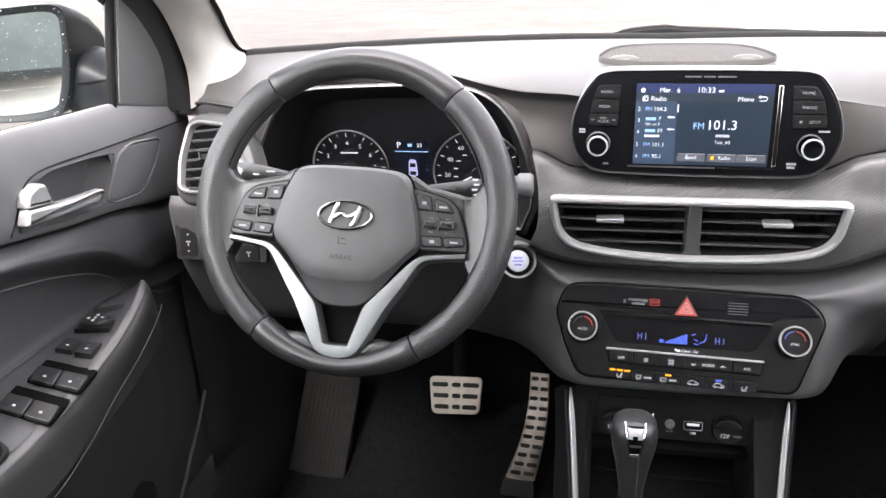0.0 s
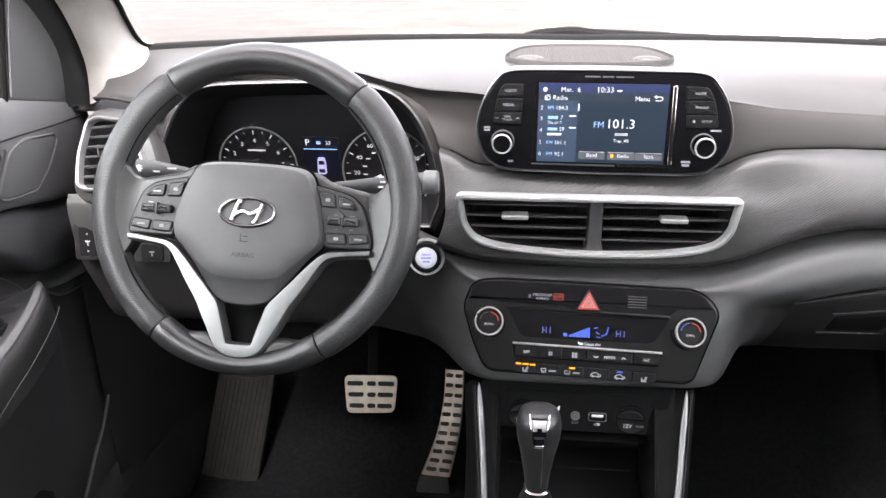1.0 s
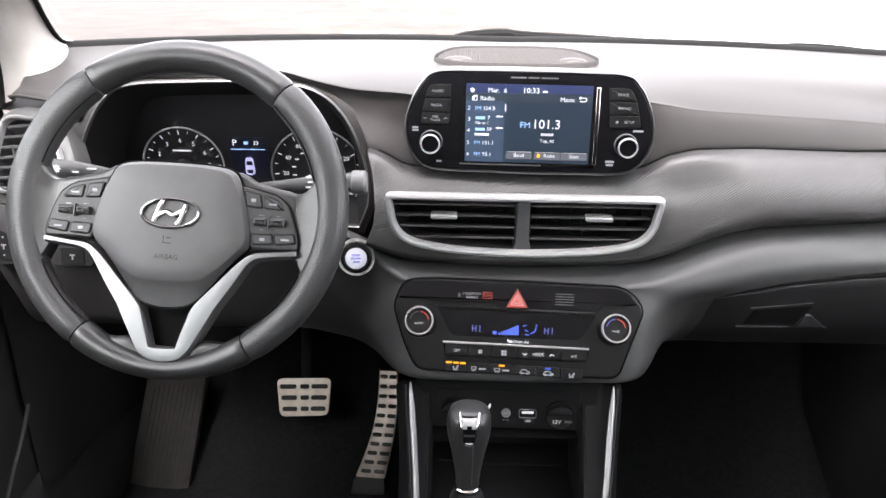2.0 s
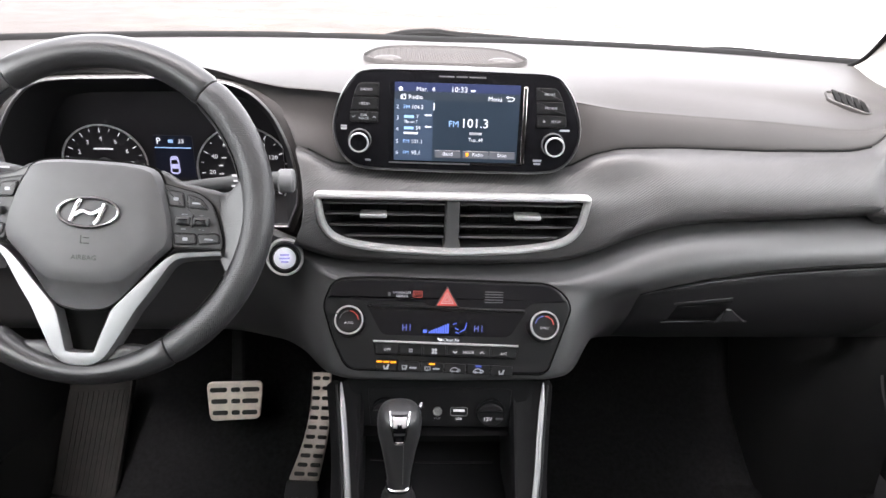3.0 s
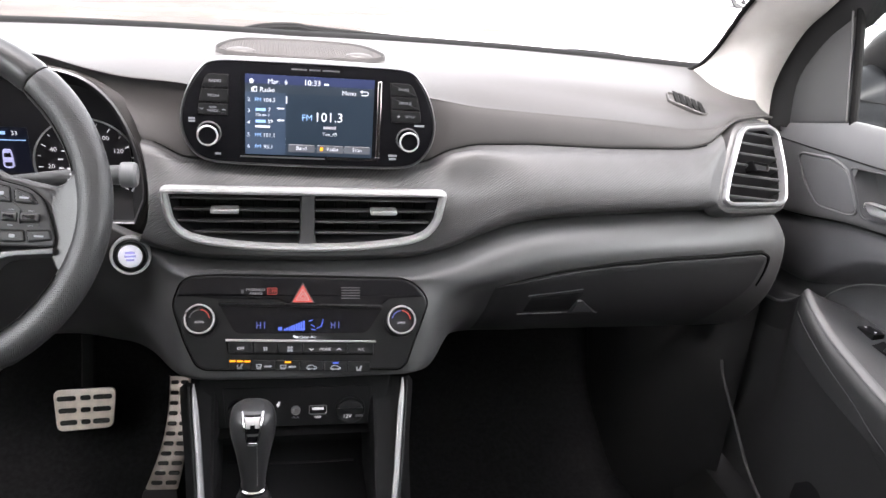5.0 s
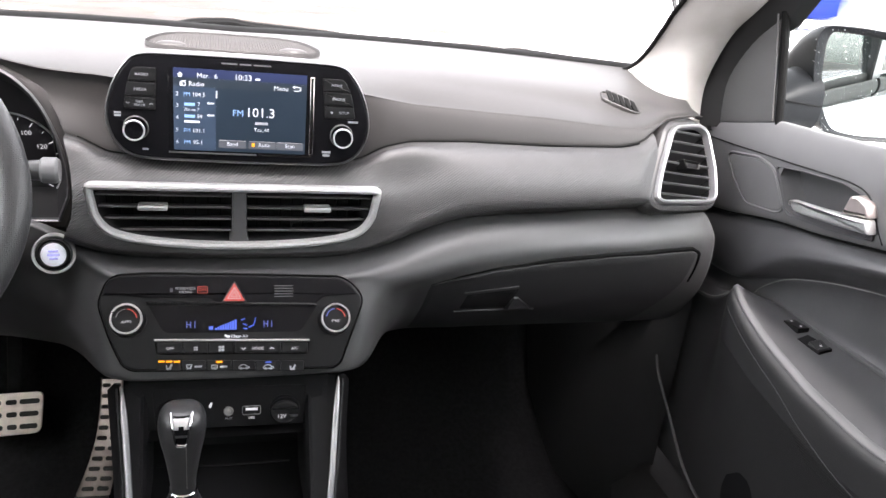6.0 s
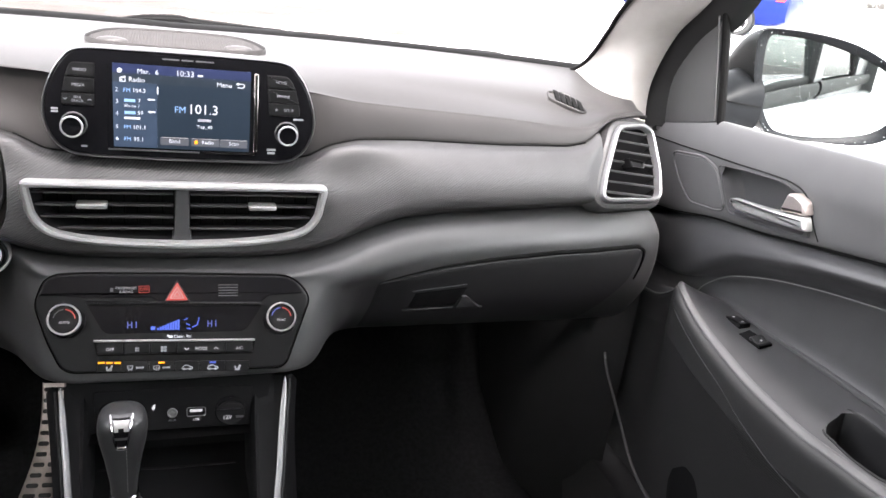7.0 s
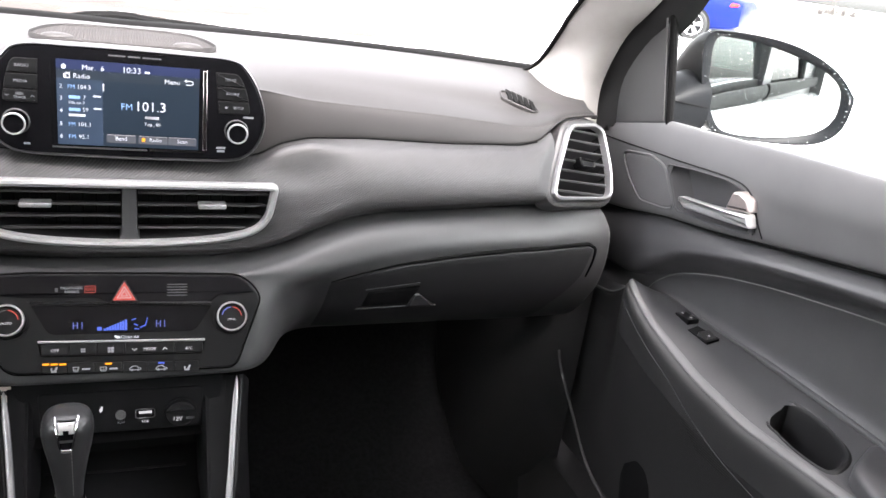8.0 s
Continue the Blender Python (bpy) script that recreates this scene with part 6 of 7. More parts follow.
top_l, top_r, bot_r, bot_l = Vector((-.2215, 1.289, .403)), Vector((-.1855, 1.287, .403)), Vector((-.2055, 1.198, .224)), Vector((-.2600, 1.200, .226))
bm = bmesh.new()
rows = []
for f in np.linspace(0, 1, 14):
    a, b = top_l.lerp(bot_l, f), top_r.lerp(bot_r, f)
    a = a + Vector((.012 * math.sin(math.pi * f), -.006 * math.sin(math.pi * f), 0))
    b = b + Vector((.008 * math.sin(math.pi * f), -.006 * math.sin(math.pi * f), 0))
    rows.append([a + Vector((0, .006, 0)), a, a.lerp(b, .06) + Vector((0, -.002, 0)), a.lerp(b, .94) + Vector((0, -.002, 0)), b, b + Vector((0, .006, 0))])
loft(bm, rows)
al = part("pad", bm, DARKMETAL, acc, "brushed steel pad")
for i in range(11):
    f = (i + .55) / 11.3
    a, b = top_l.lerp(bot_l, f), top_r.lerp(bot_r, f)
    off = Vector((.010 * math.sin(math.pi * f), -.006 * math.sin(math.pi * f) - .003, 0))
    m = facing(a.lerp(b, .5) + off, b - a, (0, .45, 1))
    wd = (b - a).length
    for s in (-1, 1):
        slot("rubber_slot", m, s * wd * .23, 0, wd * .36, .0072, .0, al)
bm = bmesh.new()
plate(bm, rounded([(-.035, -.02), (.03, -.02), (.026, .012), (-.029, .012)], .006), facing((-.235, 1.195, .212), (1, 0, 0), (0, .45, 1)), -.006, .002, .002)
part("hinge", bm, DARK, acc)
rest = thing("foot_rest", (-.60, 1.2, .17), "worn black rubber foot rest with scuffs", "foot rest")
m = facing((-.618, 1.235, .252), (1, .03, .05), (0, .5, 1))
SCUFF = material("scuffed_black_rubber", (0.0080, 0.0070, 0.0063), 0.85, spread=0.95, scale=55, grain=300, bump=0.6)
rp = part("pad", plate(bmesh.new(), rounded([(-.045, .135), (.073, .15), (.022, -.135), (-.098, -.135)], .01), m, -.02, .0, .004), SCUFF, rest)
for i in range(11):
    bm = bmesh.new()
    x = -.030 + .0092 * i
    plate(bm, [(x - .0018 - .048, -.12), (x + .0018 - .048, -.12), (x + .0018, .12), (x - .0018, .12)], m, .0, .0012)
    part("rib", bm, SCUFF, rp)

# ---------------------------------------------------------------- front doors
DY = [1.12, 1.0, .95, .90, .85, .80, .70, .60, .50, .30, -.15]
DOOR_ROWS = [
    ([.764] * 11, [.930, .955, .970, .975, .978, .982, .990, .997, 1.004, 1.010, 1.02]),
    ([.7635] * 11, [.944, .968, .983, .987, .990, .994, 1.002, 1.009, 1.016, 1.022, 1.03]),
    ([.756] * 11, [.950, .974, .987, .990, .993, .997, 1.005, 1.011, 1.018, 1.024, 1.03]),
    ([.7495] * 11, [.943, .966, .979, .982, .985, .989, .997, 1.003, 1.010, 1.016, 1.022]),
    ([.7425] * 11, [.927, .934, .937, .939, .942, .945, .955, .965, .975, .98, .99]),
    ([.7435] * 11, [.905, .910, .912, .915, .917, .920, .930, .935, .945, .950, .960]),
    ([.7465] * 11, [.815, .834, .846, .857, .864, .871, .890, .908, .926, .94, .95]),
    ([.760] * 11, [.811, .830, .842, .853, .860, .867, .886, .904, .922, .936, .946]),
    ([.756] * 11, [.803, .822, .834, .846, .853, .860, .879, .897, .915, .929, .939]),
    ([.750, .748, .747, .745, .744, .743, .742, .742, .742, .742, .742], [.77, .78, .785, .80, .825, .841, .866, .885, .902, .915, .925]),
    ([.757, .755, .754, .751, .749, .747, .746, .746, .746, .746, .746], [.74, .735, .74, .775, .808, .826, .853, .873, .888, .90, .91]),
    ([.764, .766, .775, .787, .794, .796, .798, .798, .798, .798, .798], [.72, .725, .735, .755, .773, .792, .816, .836, .856, .868, .88]),
    ([.764, .766, .775, .786, .793, .795, .797, .797, .797, .797, .797], [.70, .708, .718, .728, .734, .738, .745, .750, .755, .76, .76]),
    ([.758, .763, .772, .782, .786, .787, .788, .788, .788, .788, .788], [.685, .697, .709, .724, .724, .722, .724, .725, .724, .72, .72]),
    ([.758, .761, .764, .738, .733, .731, .730, .730, .730, .730, .730], [.675, .690, .716, .742, .731, .719, .708, .704, .706, .71, .715]),
    ([.757, .759, .760, .713, .706, .706, .705, .704, .704, .704, .704], [.665, .680, .718, .755, .736, .719, .699, .692, .699, .712, .72]),
    ([.756, .757, .758, .704, .697, .696, .694, .693, .693, .693, .693], [.660, .675, .713, .750, .730, .712, .692, .685, .692, .706, .713]),
    ([.756, .756, .757, .697, .690, .688, .687, .686, .686, .686, .686], [.650, .665, .700, .737, .718, .699, .679, .672, .680, .695, .70]),
    ([.762, .758, .757, .699, .692, .689, .687, .686, .686, .686, .686], [.62, .63, .655, .675, .668, .655, .640, .632, .638, .65, .66]),
    ([.760, .756, .752, .716, .710, .708, .706, .705, .705, .705, .705], [.57, .575, .59, .60, .60, .59, .58, .57, .57, .58, .59]),
    ([.760, .755, .745, .732, .727, .727, .727, .727, .727, .727, .727], [.48, .48, .48, .48, .48, .48, .48, .47, .47, .47, .47]),
    ([.750, .748, .748, .748, .748, .748, .748, .748, .748, .748, .748], [.36, .36, .36, .36, .36, .36, .36, .36, .36, .36, .36]),
]


def on_arm(y):
    """Height and slope of the armrest's top at a length along the door."""
    return float(np.interp(-y, [-v for v in DY], DOOR_ROWS[13][1])), float(np.interp(-y, [-v for v in DY], DOOR_ROWS[15][1]))


def door(s):
    side = "driver's" if s < 0 else "passenger's"
    d = thing("door_1" if s < 0 else "door_2", (s * .76, .5, .36), "closed front door with dark grey trim, silver pull and padded armrest", "car door", kind="structure")
    ys = np.concatenate([np.linspace(1.12, .42, 71), np.linspace(.40, -.15, 12)])
    rows = []
    for y in ys:
        pts = [(float(table(DY[::-1], xv[::-1], y, .03)), float(table(DY[::-1], zv[::-1], y, .02))) for xv, zv in DOOR_ROWS]
        if s < 0:
            pts = [(x + .013 * (1 if 15 <= i <= 17 else .5 if i in (14, 18) else 0), z) for i, (x, z) in enumerate(pts)]
        rows.append(pts)
    def skin(name, a, b, mat, n, label="", parent=None, hole=None, round_=0.0):
        bm = bmesh.new()
        lines = []
        for y, r in zip(ys, rows):
            line = spline(r[a:b + 1], n)
            if round_:
                f = np.linspace(0, 1, n)
                line = line + np.outer(np.sin(math.pi * f) ** .6 * round_, (-.75, .66))
            lines.append([(s * p[0], y, p[1]) for p in line])
        loft(bm, lines)
        if hole:
            punch(bm, *hole)
        return part(name, bm, mat, parent or d, label, angle=60)
    recess = [(.914, .929), (.855, .938), (.785, .9445), (.746, .939), (.717, .892), (.79, .880), (.874, .871)]
    rim = [tuple(p) for p in inset(rounded(ccw(recess), .008, 4), .001)]
    cup = [tuple(p) for p in spline([(.762, .596), (.742, .594), (.726, .590), (.716, .580), (.713, .561), (.709, .527), (.711, .490), (.728, .486), (.750, .500), (.763, .545)], 40, True)]
    upper = skin("upper_trim", 0, 7, DOORTRIM, 40, "dark grey upper door trim",
                 hole=(lambda v: in_poly(rim, v.y, v.z), lambda v: Vector((v.x, *on_poly(rim, v.y, v.z)))))
    padp = skin("padded_panel", 7, 13, DOORPAD, 44, "black padded panel with a stitched edge")
    arm = skin("armrest", 13, 15, DOORPAD, 24, "dark grey armrest",
               hole=(lambda v: in_poly(cup, abs(v.x), v.y), lambda v: Vector((s * on_poly(cup, abs(v.x), v.y)[0], on_poly(cup, abs(v.x), v.y)[1], v.z))))
    # edge highlight of the rim and shade of the side put into their greys
    skin("armrest_rim", 15, 16, DOORTRIM, 8, "armrest rim in lighter grey for its edge highlight", parent=arm, round_=.0022)
    skin("armrest_side", 16, 18, DOORLOW, 16, parent=arm)
    low = skin("lower_trim", 18, 21, DOORLOW, 20, "dark lower door trim")
    # stitched welt along the padded panel
    def pad_x(y, z):
        """How far out the padded panel's face lies at a length and height."""
        pts = [(float(table(DY[::-1], xv[::-1], y, .03)), float(table(DY[::-1], zv[::-1], y, .02))) for xv, zv in DOOR_ROWS[7:14]]
        q = spline(pts, 44)
        return float(np.interp(-z, -q[:, 1], q[:, 0]))
    bm = bmesh.new()
    sp = spline([(.35, .868), (.45, .861), (.543, .850), (.683, .824), (.762, .806), (.818, .790), (.871, .7704), (.906, .7500), (.926, .732), (.934, .718)], 60)
    sweep(bm, [(s * (pad_x(*p) - .0006), *p) for p in sp], .0011, .0011, (0, 0, 1), k=6)
    part("stitched_welt", bm, STITCH, padp, "grey stitched welt")
    # raised fold between the armrest and the padded panel
    bm = bmesh.new()
    sweep(bm, [(s * (float(table(DY[::-1], DOOR_ROWS[13][0][::-1], y, .03)) - .0006), y, float(table(DY[::-1], DOOR_ROWS[13][1][::-1], y, .02)) + .0004) for y in np.linspace(.86, .47, 40)], .0048, .0048, (0, 0, 1), k=10, taper=lambda f: .2 + .8 * min(1, f / .5))
    part("armrest_fold", bm, DOORPAD, padp)
    # seam under the armrest
    bm = bmesh.new()
    def side_x(y, z):
        """How far out the armrest's side and lower trim lie at a length and height."""
        pts = [(float(table(DY[::-1], xv[::-1], y, .03)), float(table(DY[::-1], zv[::-1], y, .02))) for xv, zv in DOOR_ROWS]
        q = np.vstack([spline(pts[16:19], 16), spline(pts[18:22], 20)])
        return float(np.interp(-z, -q[:, 1], q[:, 0]))
    line = spline([(.885, .722), (.80, .690), (.735, .670), (.69, .652), (.65, .640), (.60, .628), (.50, .612)], 40)
    sweep(bm, [(s * (side_x(*p) - .0004), *p) for p in line], .0008, .0008, (0, 0, 1), k=6)
    part("armrest_seam", bm, DOORLOW, arm)
    m = facing((s * .745, .85, .90), (0, -s, 0), (-s * .06, 0, 1))
    L = lambda pts: [(-s * (y - .85), z - .90) for y, z in pts]
    # trim inset line
    def upper_x(y, z):
        """How far out the upper trim's face lies at a length and height."""
        pts = [(float(table(DY[::-1], xv[::-1], y, .03)), float(table(DY[::-1], zv[::-1], y, .02))) for xv, zv in DOOR_ROWS[2:7]]
        q = spline(pts, 24)
        return float(np.interp(-z, -q[:, 1], q[:, 0]))
    o = spline([(1.095, .928), (1.02, .932), (.95, .937), (.884, .941), (.80, .9475), (.765, .948), (.745, .944), (.732, .934), (.718, .912), (.703, .892)], 60)
    bm = bmesh.new()
    sweep(bm, [(s * (upper_x(*p) - .0004), *p) for p in o], .0012, .0012, (s, 0, 0), k=6)
    part("trim_joint", bm, VOID, upper)
    # groove under the trim's lower edge
    bm = bmesh.new()
    sweep(bm, [(s * .7500, y, float(table(DY[::-1], DOOR_ROWS[6][1][::-1], y, .02)) - .0048) for y in np.linspace(1.09, -.12, 60)], .0022, .0022, (s, 0, 0), k=6)
    part("trim_groove", bm, SEAL, upper)
    # small flat panel ahead of the handle
    o = rounded(L([(1.028, .917), (.952, .929), (.918, .922), (.884, .874), (.900, .867), (.965, .859), (1.002, .884)]), .012, 5)
    sm = part("tweeter_panel", plate(bmesh.new(), o, m, -.006, .0030, .0015), DOORTRIM, d, "flat grey panel with a bevelled edge")
    part("panel_edge", bezel(bmesh.new(), inset(o, -.0045), m, .0035, -.004, .0042), DOORTRIM, sm)
    # handle recess, its shade put into a darker grey, and lever
    o = ccw(rounded(L(recess), .008, 4))
    mid = o.mean(0)
    bm = bmesh.new()
    vs = loft(bm, [[m @ Vector((*(mid + (p - mid) * f), z)) for p in o] for f, z in ((1.05, -.004), (1.025, .0028), (1.005, .0028), (.98, -.001), (.94, -.013), (.84, -.024), (.5, -.025), (.05, -.025))], close_v=True)
    bm.faces.new(vs[-1])
    part("handle_recess", bm, DOORPAD, d, "handle recess, its shade put into a darker grey")
    bm = bmesh.new()
    plate(bm, rounded(L([(.862, .8975), (.800, .905), (.765, .911), (.720, .919), (.712, .902), (.78, .8925), (.847, .885)]), .004, 4), m, .003, .0165, .0045, 4)
    handle = part("handle", bm, SILVER, d, "satin silver pull lever")
    bm = bmesh.new()
    plate(bm, rounded(L([(.765, .9125), (.757, .938), (.745, .942), (.727, .936), (.7195, .9205)]), .004, 4), m, -.012, .0145, .004, 4)
    part("lock_tab", bm, material("pinkish_satin_metal", (0.60, 0.53, 0.51), 0.35, metal=0.8, bump=0) if s > 0 else SILVER, handle, "satin metal lock tab")
    # switches on the armrest
    def armframe(y, x):
        zo, zi = on_arm(y)
        return facing((s * x, y, zo + (zi - zo) * (.788 - x) / .083 + .0006), (1, 0, s * (zo - zi) / .083), (0, 1, -.05))
    def pad_on(name, x, y, w, ln, up, mat, parent, bev=.0012, turn=0):
        mm = armframe(y, x) @ Matrix.Rotation(radians(turn), 4, 'Z')
        return part(name, plate(bmesh.new(), box_outline(w, ln, .002), mm, -.004, up, bev), mat, parent), mm
    def spot(parent, mm, x=0, y=0, z=.003):
        bm = bmesh.new()
        strip(bm, mm, x, y, .0032, .0026, z - .001, z + .0004)
        part("switch_sign", bm, WHITE, parent)
    if s < 0:
        k, mm = pad_on("lock_switch", .753, .851, .040, .013, .0055, COVER, arm, turn=18)
        k, mm = pad_on("mirror_base", .752, .817, .046, .036, .002, DARK, arm, turn=10)
        kd = part("mirror_dial", lathe(bmesh.new(), [(.0185, 0), (.0182, .007), (.0165, .009), (.0, .0095)], mm, 32, cap=False), PODGREY, k, "round black mirror dial")
        for x, y in ((0, 0), (.009, .0), (-.009, .0), (.0, .008), (.0, -.008)):
            spot(kd, mm, x, y, .0096)
        for x in (.759, .733):
            k, mm = pad_on("window_lock_switch", x, .766, .022, .030, .004, PODGREY, arm, turn=6)
            spot(k, mm, 0, -.004, .0042)
        for y0 in (.714, .658):
            k, mm = pad_on("switch_well", .734, y0, .063, .046, .0022, SEAL, arm, .0004, turn=8)
            for x in (-.015, .015):
                bm = bmesh.new()
                q = mm @ Matrix.Translation((x, -.0105, 0)) @ Matrix.Rotation(radians(14), 4, 'X')
                plate(bm, box_outline(.0290, .0250, .003), q, -.004, .0065, .002)
                w = part("window_switch", bm, PODGREY, k, "window switch")
                spot(w, q, 0, -.003, .0067)
    else:
        k, mm = pad_on("lock_switch", .762, .815, .021, .030, .0035, KEYPLASTIC, arm, turn=4)
        for y in (.010, -.008):
            spot(k, mm, .0, y, .0036)
        k, mm = pad_on("switch_well", .757, .773, .023, .050, .0012, VOID, arm, .0004, turn=4)
        bm = bmesh.new()
        q = mm @ Matrix.Translation((0, -.012, 0)) @ Matrix.Rotation(radians(18), 4, 'X')
        plate(bm, box_outline(.021, .020, .003), q, -.004, .004, .002)
        w = part("window_switch", bm, PODGREY, k)
        spot(w, q, 0, -.002, .0042)
    # grab cup at the rear of the armrest, its shade put into the colour
    zo, zi = on_arm(.55)
    bm = bmesh.new()
    top = lambda x, y: float(np.interp(x, [.705, .788], on_arm(y)[::-1])) + .001
    c0 = np.mean(cup, 0)
    vs = loft(bm, [[(s * (c0[0] + (p[0] - c0[0]) * f), c0[1] + (p[1] - c0[1]) * f, top(*p) - dz) for p in cup] for f, dz in ((1.16, .004), (1.10, .0002), (1.03, -.0006), (.99, .001), (.95, .006), (.91, .02), (.86, .045), (.80, .055))], close_v=True)
    bm.faces.new(vs[-1])
    part("grab_cup", bm, DARK, arm, "grab cup, its inner shade put into black plastic")
    bm = bmesh.new()
    plate(bm, rounded([(-.045, -.06), (.085, -.06), (.07, .03), (.05, .045), (-.02, .01)], .02), facing((s * .735, .455, .712), (1, 0, 0), (0, 1, 0)), -.03, .012, .008, 3)
    part("armrest_pad", bm, DOORPAD, arm)
    # speaker mesh in the lower trim
    MESH = woven("speaker_mesh_black", (0.026, 0.026, 0.026), 0.6, 0.002, 45, 0.4)
    bm = bmesh.new()
    loft(bm, [[(s * (side_x(y, z) - .0005), y, z) for z in np.linspace(float(np.interp(y, [.59, .70], [.6245, .652])), float(np.interp(y, [.59, .66, .70], [.612, .604, .640])), 5)] for y in np.linspace(.592, .698, 12)])
    part("speaker_mesh", bm, MESH, low)
    # mouth of the bottle pocket, its shade put in as a flat patch
    bm = bmesh.new()
    loft(bm, [[(s * (side_x(y, z) - .0012 if 0 < i < 11 else side_x(y, z) + .002), y, z) for z in np.linspace(.362, float(np.interp(y, [.756, .762, .776, .801, .831, .843, .847], [.40, .460, .486, .487, .459, .42, .39])), 10)]
              for i, y in enumerate(np.linspace(.847, .756, 12))])
    part("bottle_pocket", bm, VOID, low, "flat dark patch for the shaded mouth of the bottle pocket")
    # dark moulding outside along the window's foot
    bm = bmesh.new()
    sweep(bm, [(s * .786, y, z) for y, z in ((1.06, .948), (.9, .966), (.5, .986), (-.17, .999))], .010, .020, (0, 0, 1), k=10)
    part("waist_moulding", bm, SEAL, d, "dark waist moulding")
    # sail panel, window channel and seals
    o = rounded(L([(1.085, .950), (.954, .982), (.996, 1.150), (1.036, 1.100), (1.092, 1.030)]), [.006, .003, .003, .03, .03], 5)
    sp = part("sail_panel", plate(bmesh.new(), o, facing((s * .752, .85, .90), (0, -s, 0), (0, 0, 1)), -.012, .002, .003), LOWER, d, "dark grey mirror sail panel")
    bm = bmesh.new()
    sweep(bm, spline([(s * .756, .950, .980), (s * .755, .971, 1.06), (s * .753, .986, 1.115), (s * .752, .991, 1.135)], 14), .0062, .006, (s, 0, 0), k=10)
    part("window_channel", bm, SEAL, d, "black window channel")
    bm = bmesh.new()
    sweep(bm, spline([(s * .7485, .957, .985), (s * .7475, .978, 1.06), (s * .7445, .997, 1.13)], 10), .0016, .0016, (s, 0, 0), k=6)
    part("channel_lip", bm, LOWER, d)
    bm = bmesh.new()
    sweep(bm, spline([(s * .7648, 1.0, .958), (s * .7648, .93, .974), (s * .7648, .8, .984), (s * .7648, .6, .999), (s * .7648, .3, 1.012), (s * .7648, -.15, 1.020)], 20), .0024, .0125, (0, 0, 1), k=8)
    part("window_sweep", bm, SEAL, d)
    bm = bmesh.new()
    sweep(bm, spline([(s * .738, 1.110, .935), (s * .742, 1.122, 1.01), (s * .745, 1.092, 1.09), (s * .748, 1.035, 1.145), (s * .745, .94, 1.235), (s * .72, .74, 1.365), (s * .70, .5, 1.43), (s * .70, -.15, 1.46)], 50), .020, .014, (s, 0, 0), k=12)
    part("frame_seal", bm, RUBBER, d, "black door frame seal")
    # inner sheet of the door
    bm = bmesh.new()
    plate(bm, [(-s * (1.13 - .5), .30), (-s * (-.16 - .5), .30), (-s * (-.16 - .5), .93), (-s * (1.13 - .5), .90)], facing((s * .806, .5, 0), (0, -s, 0), (0, 0, 1)), -.004, .0)
    part("inner_sheet", bm, VOID, d)
    # outer skin
    bm = bmesh.new()
    loft(bm, [[(s * x, y, z) for y in np.linspace(1.15, -.178, 20)] for x, z in ((.775, .972), (.80, .972), (.845, .945), (.895, .80), (.905, .6), (.90, .30))])
    part("outer_skin", bm, CARWHITE, d, "white painted outer skin")
    bm = bmesh.new()
    loft(bm, [[(s * (.768 - .07 * max(0, (z - .98) / .45) ** 1.5), y, z) for z in np.linspace(.975, 1.42, 8)] for y in np.linspace(.985, -.13, 8)])
    pane = part("window_pane", bm, GLASS, d, "clear side window glass")
    pane.visible_shadow = False
    return d


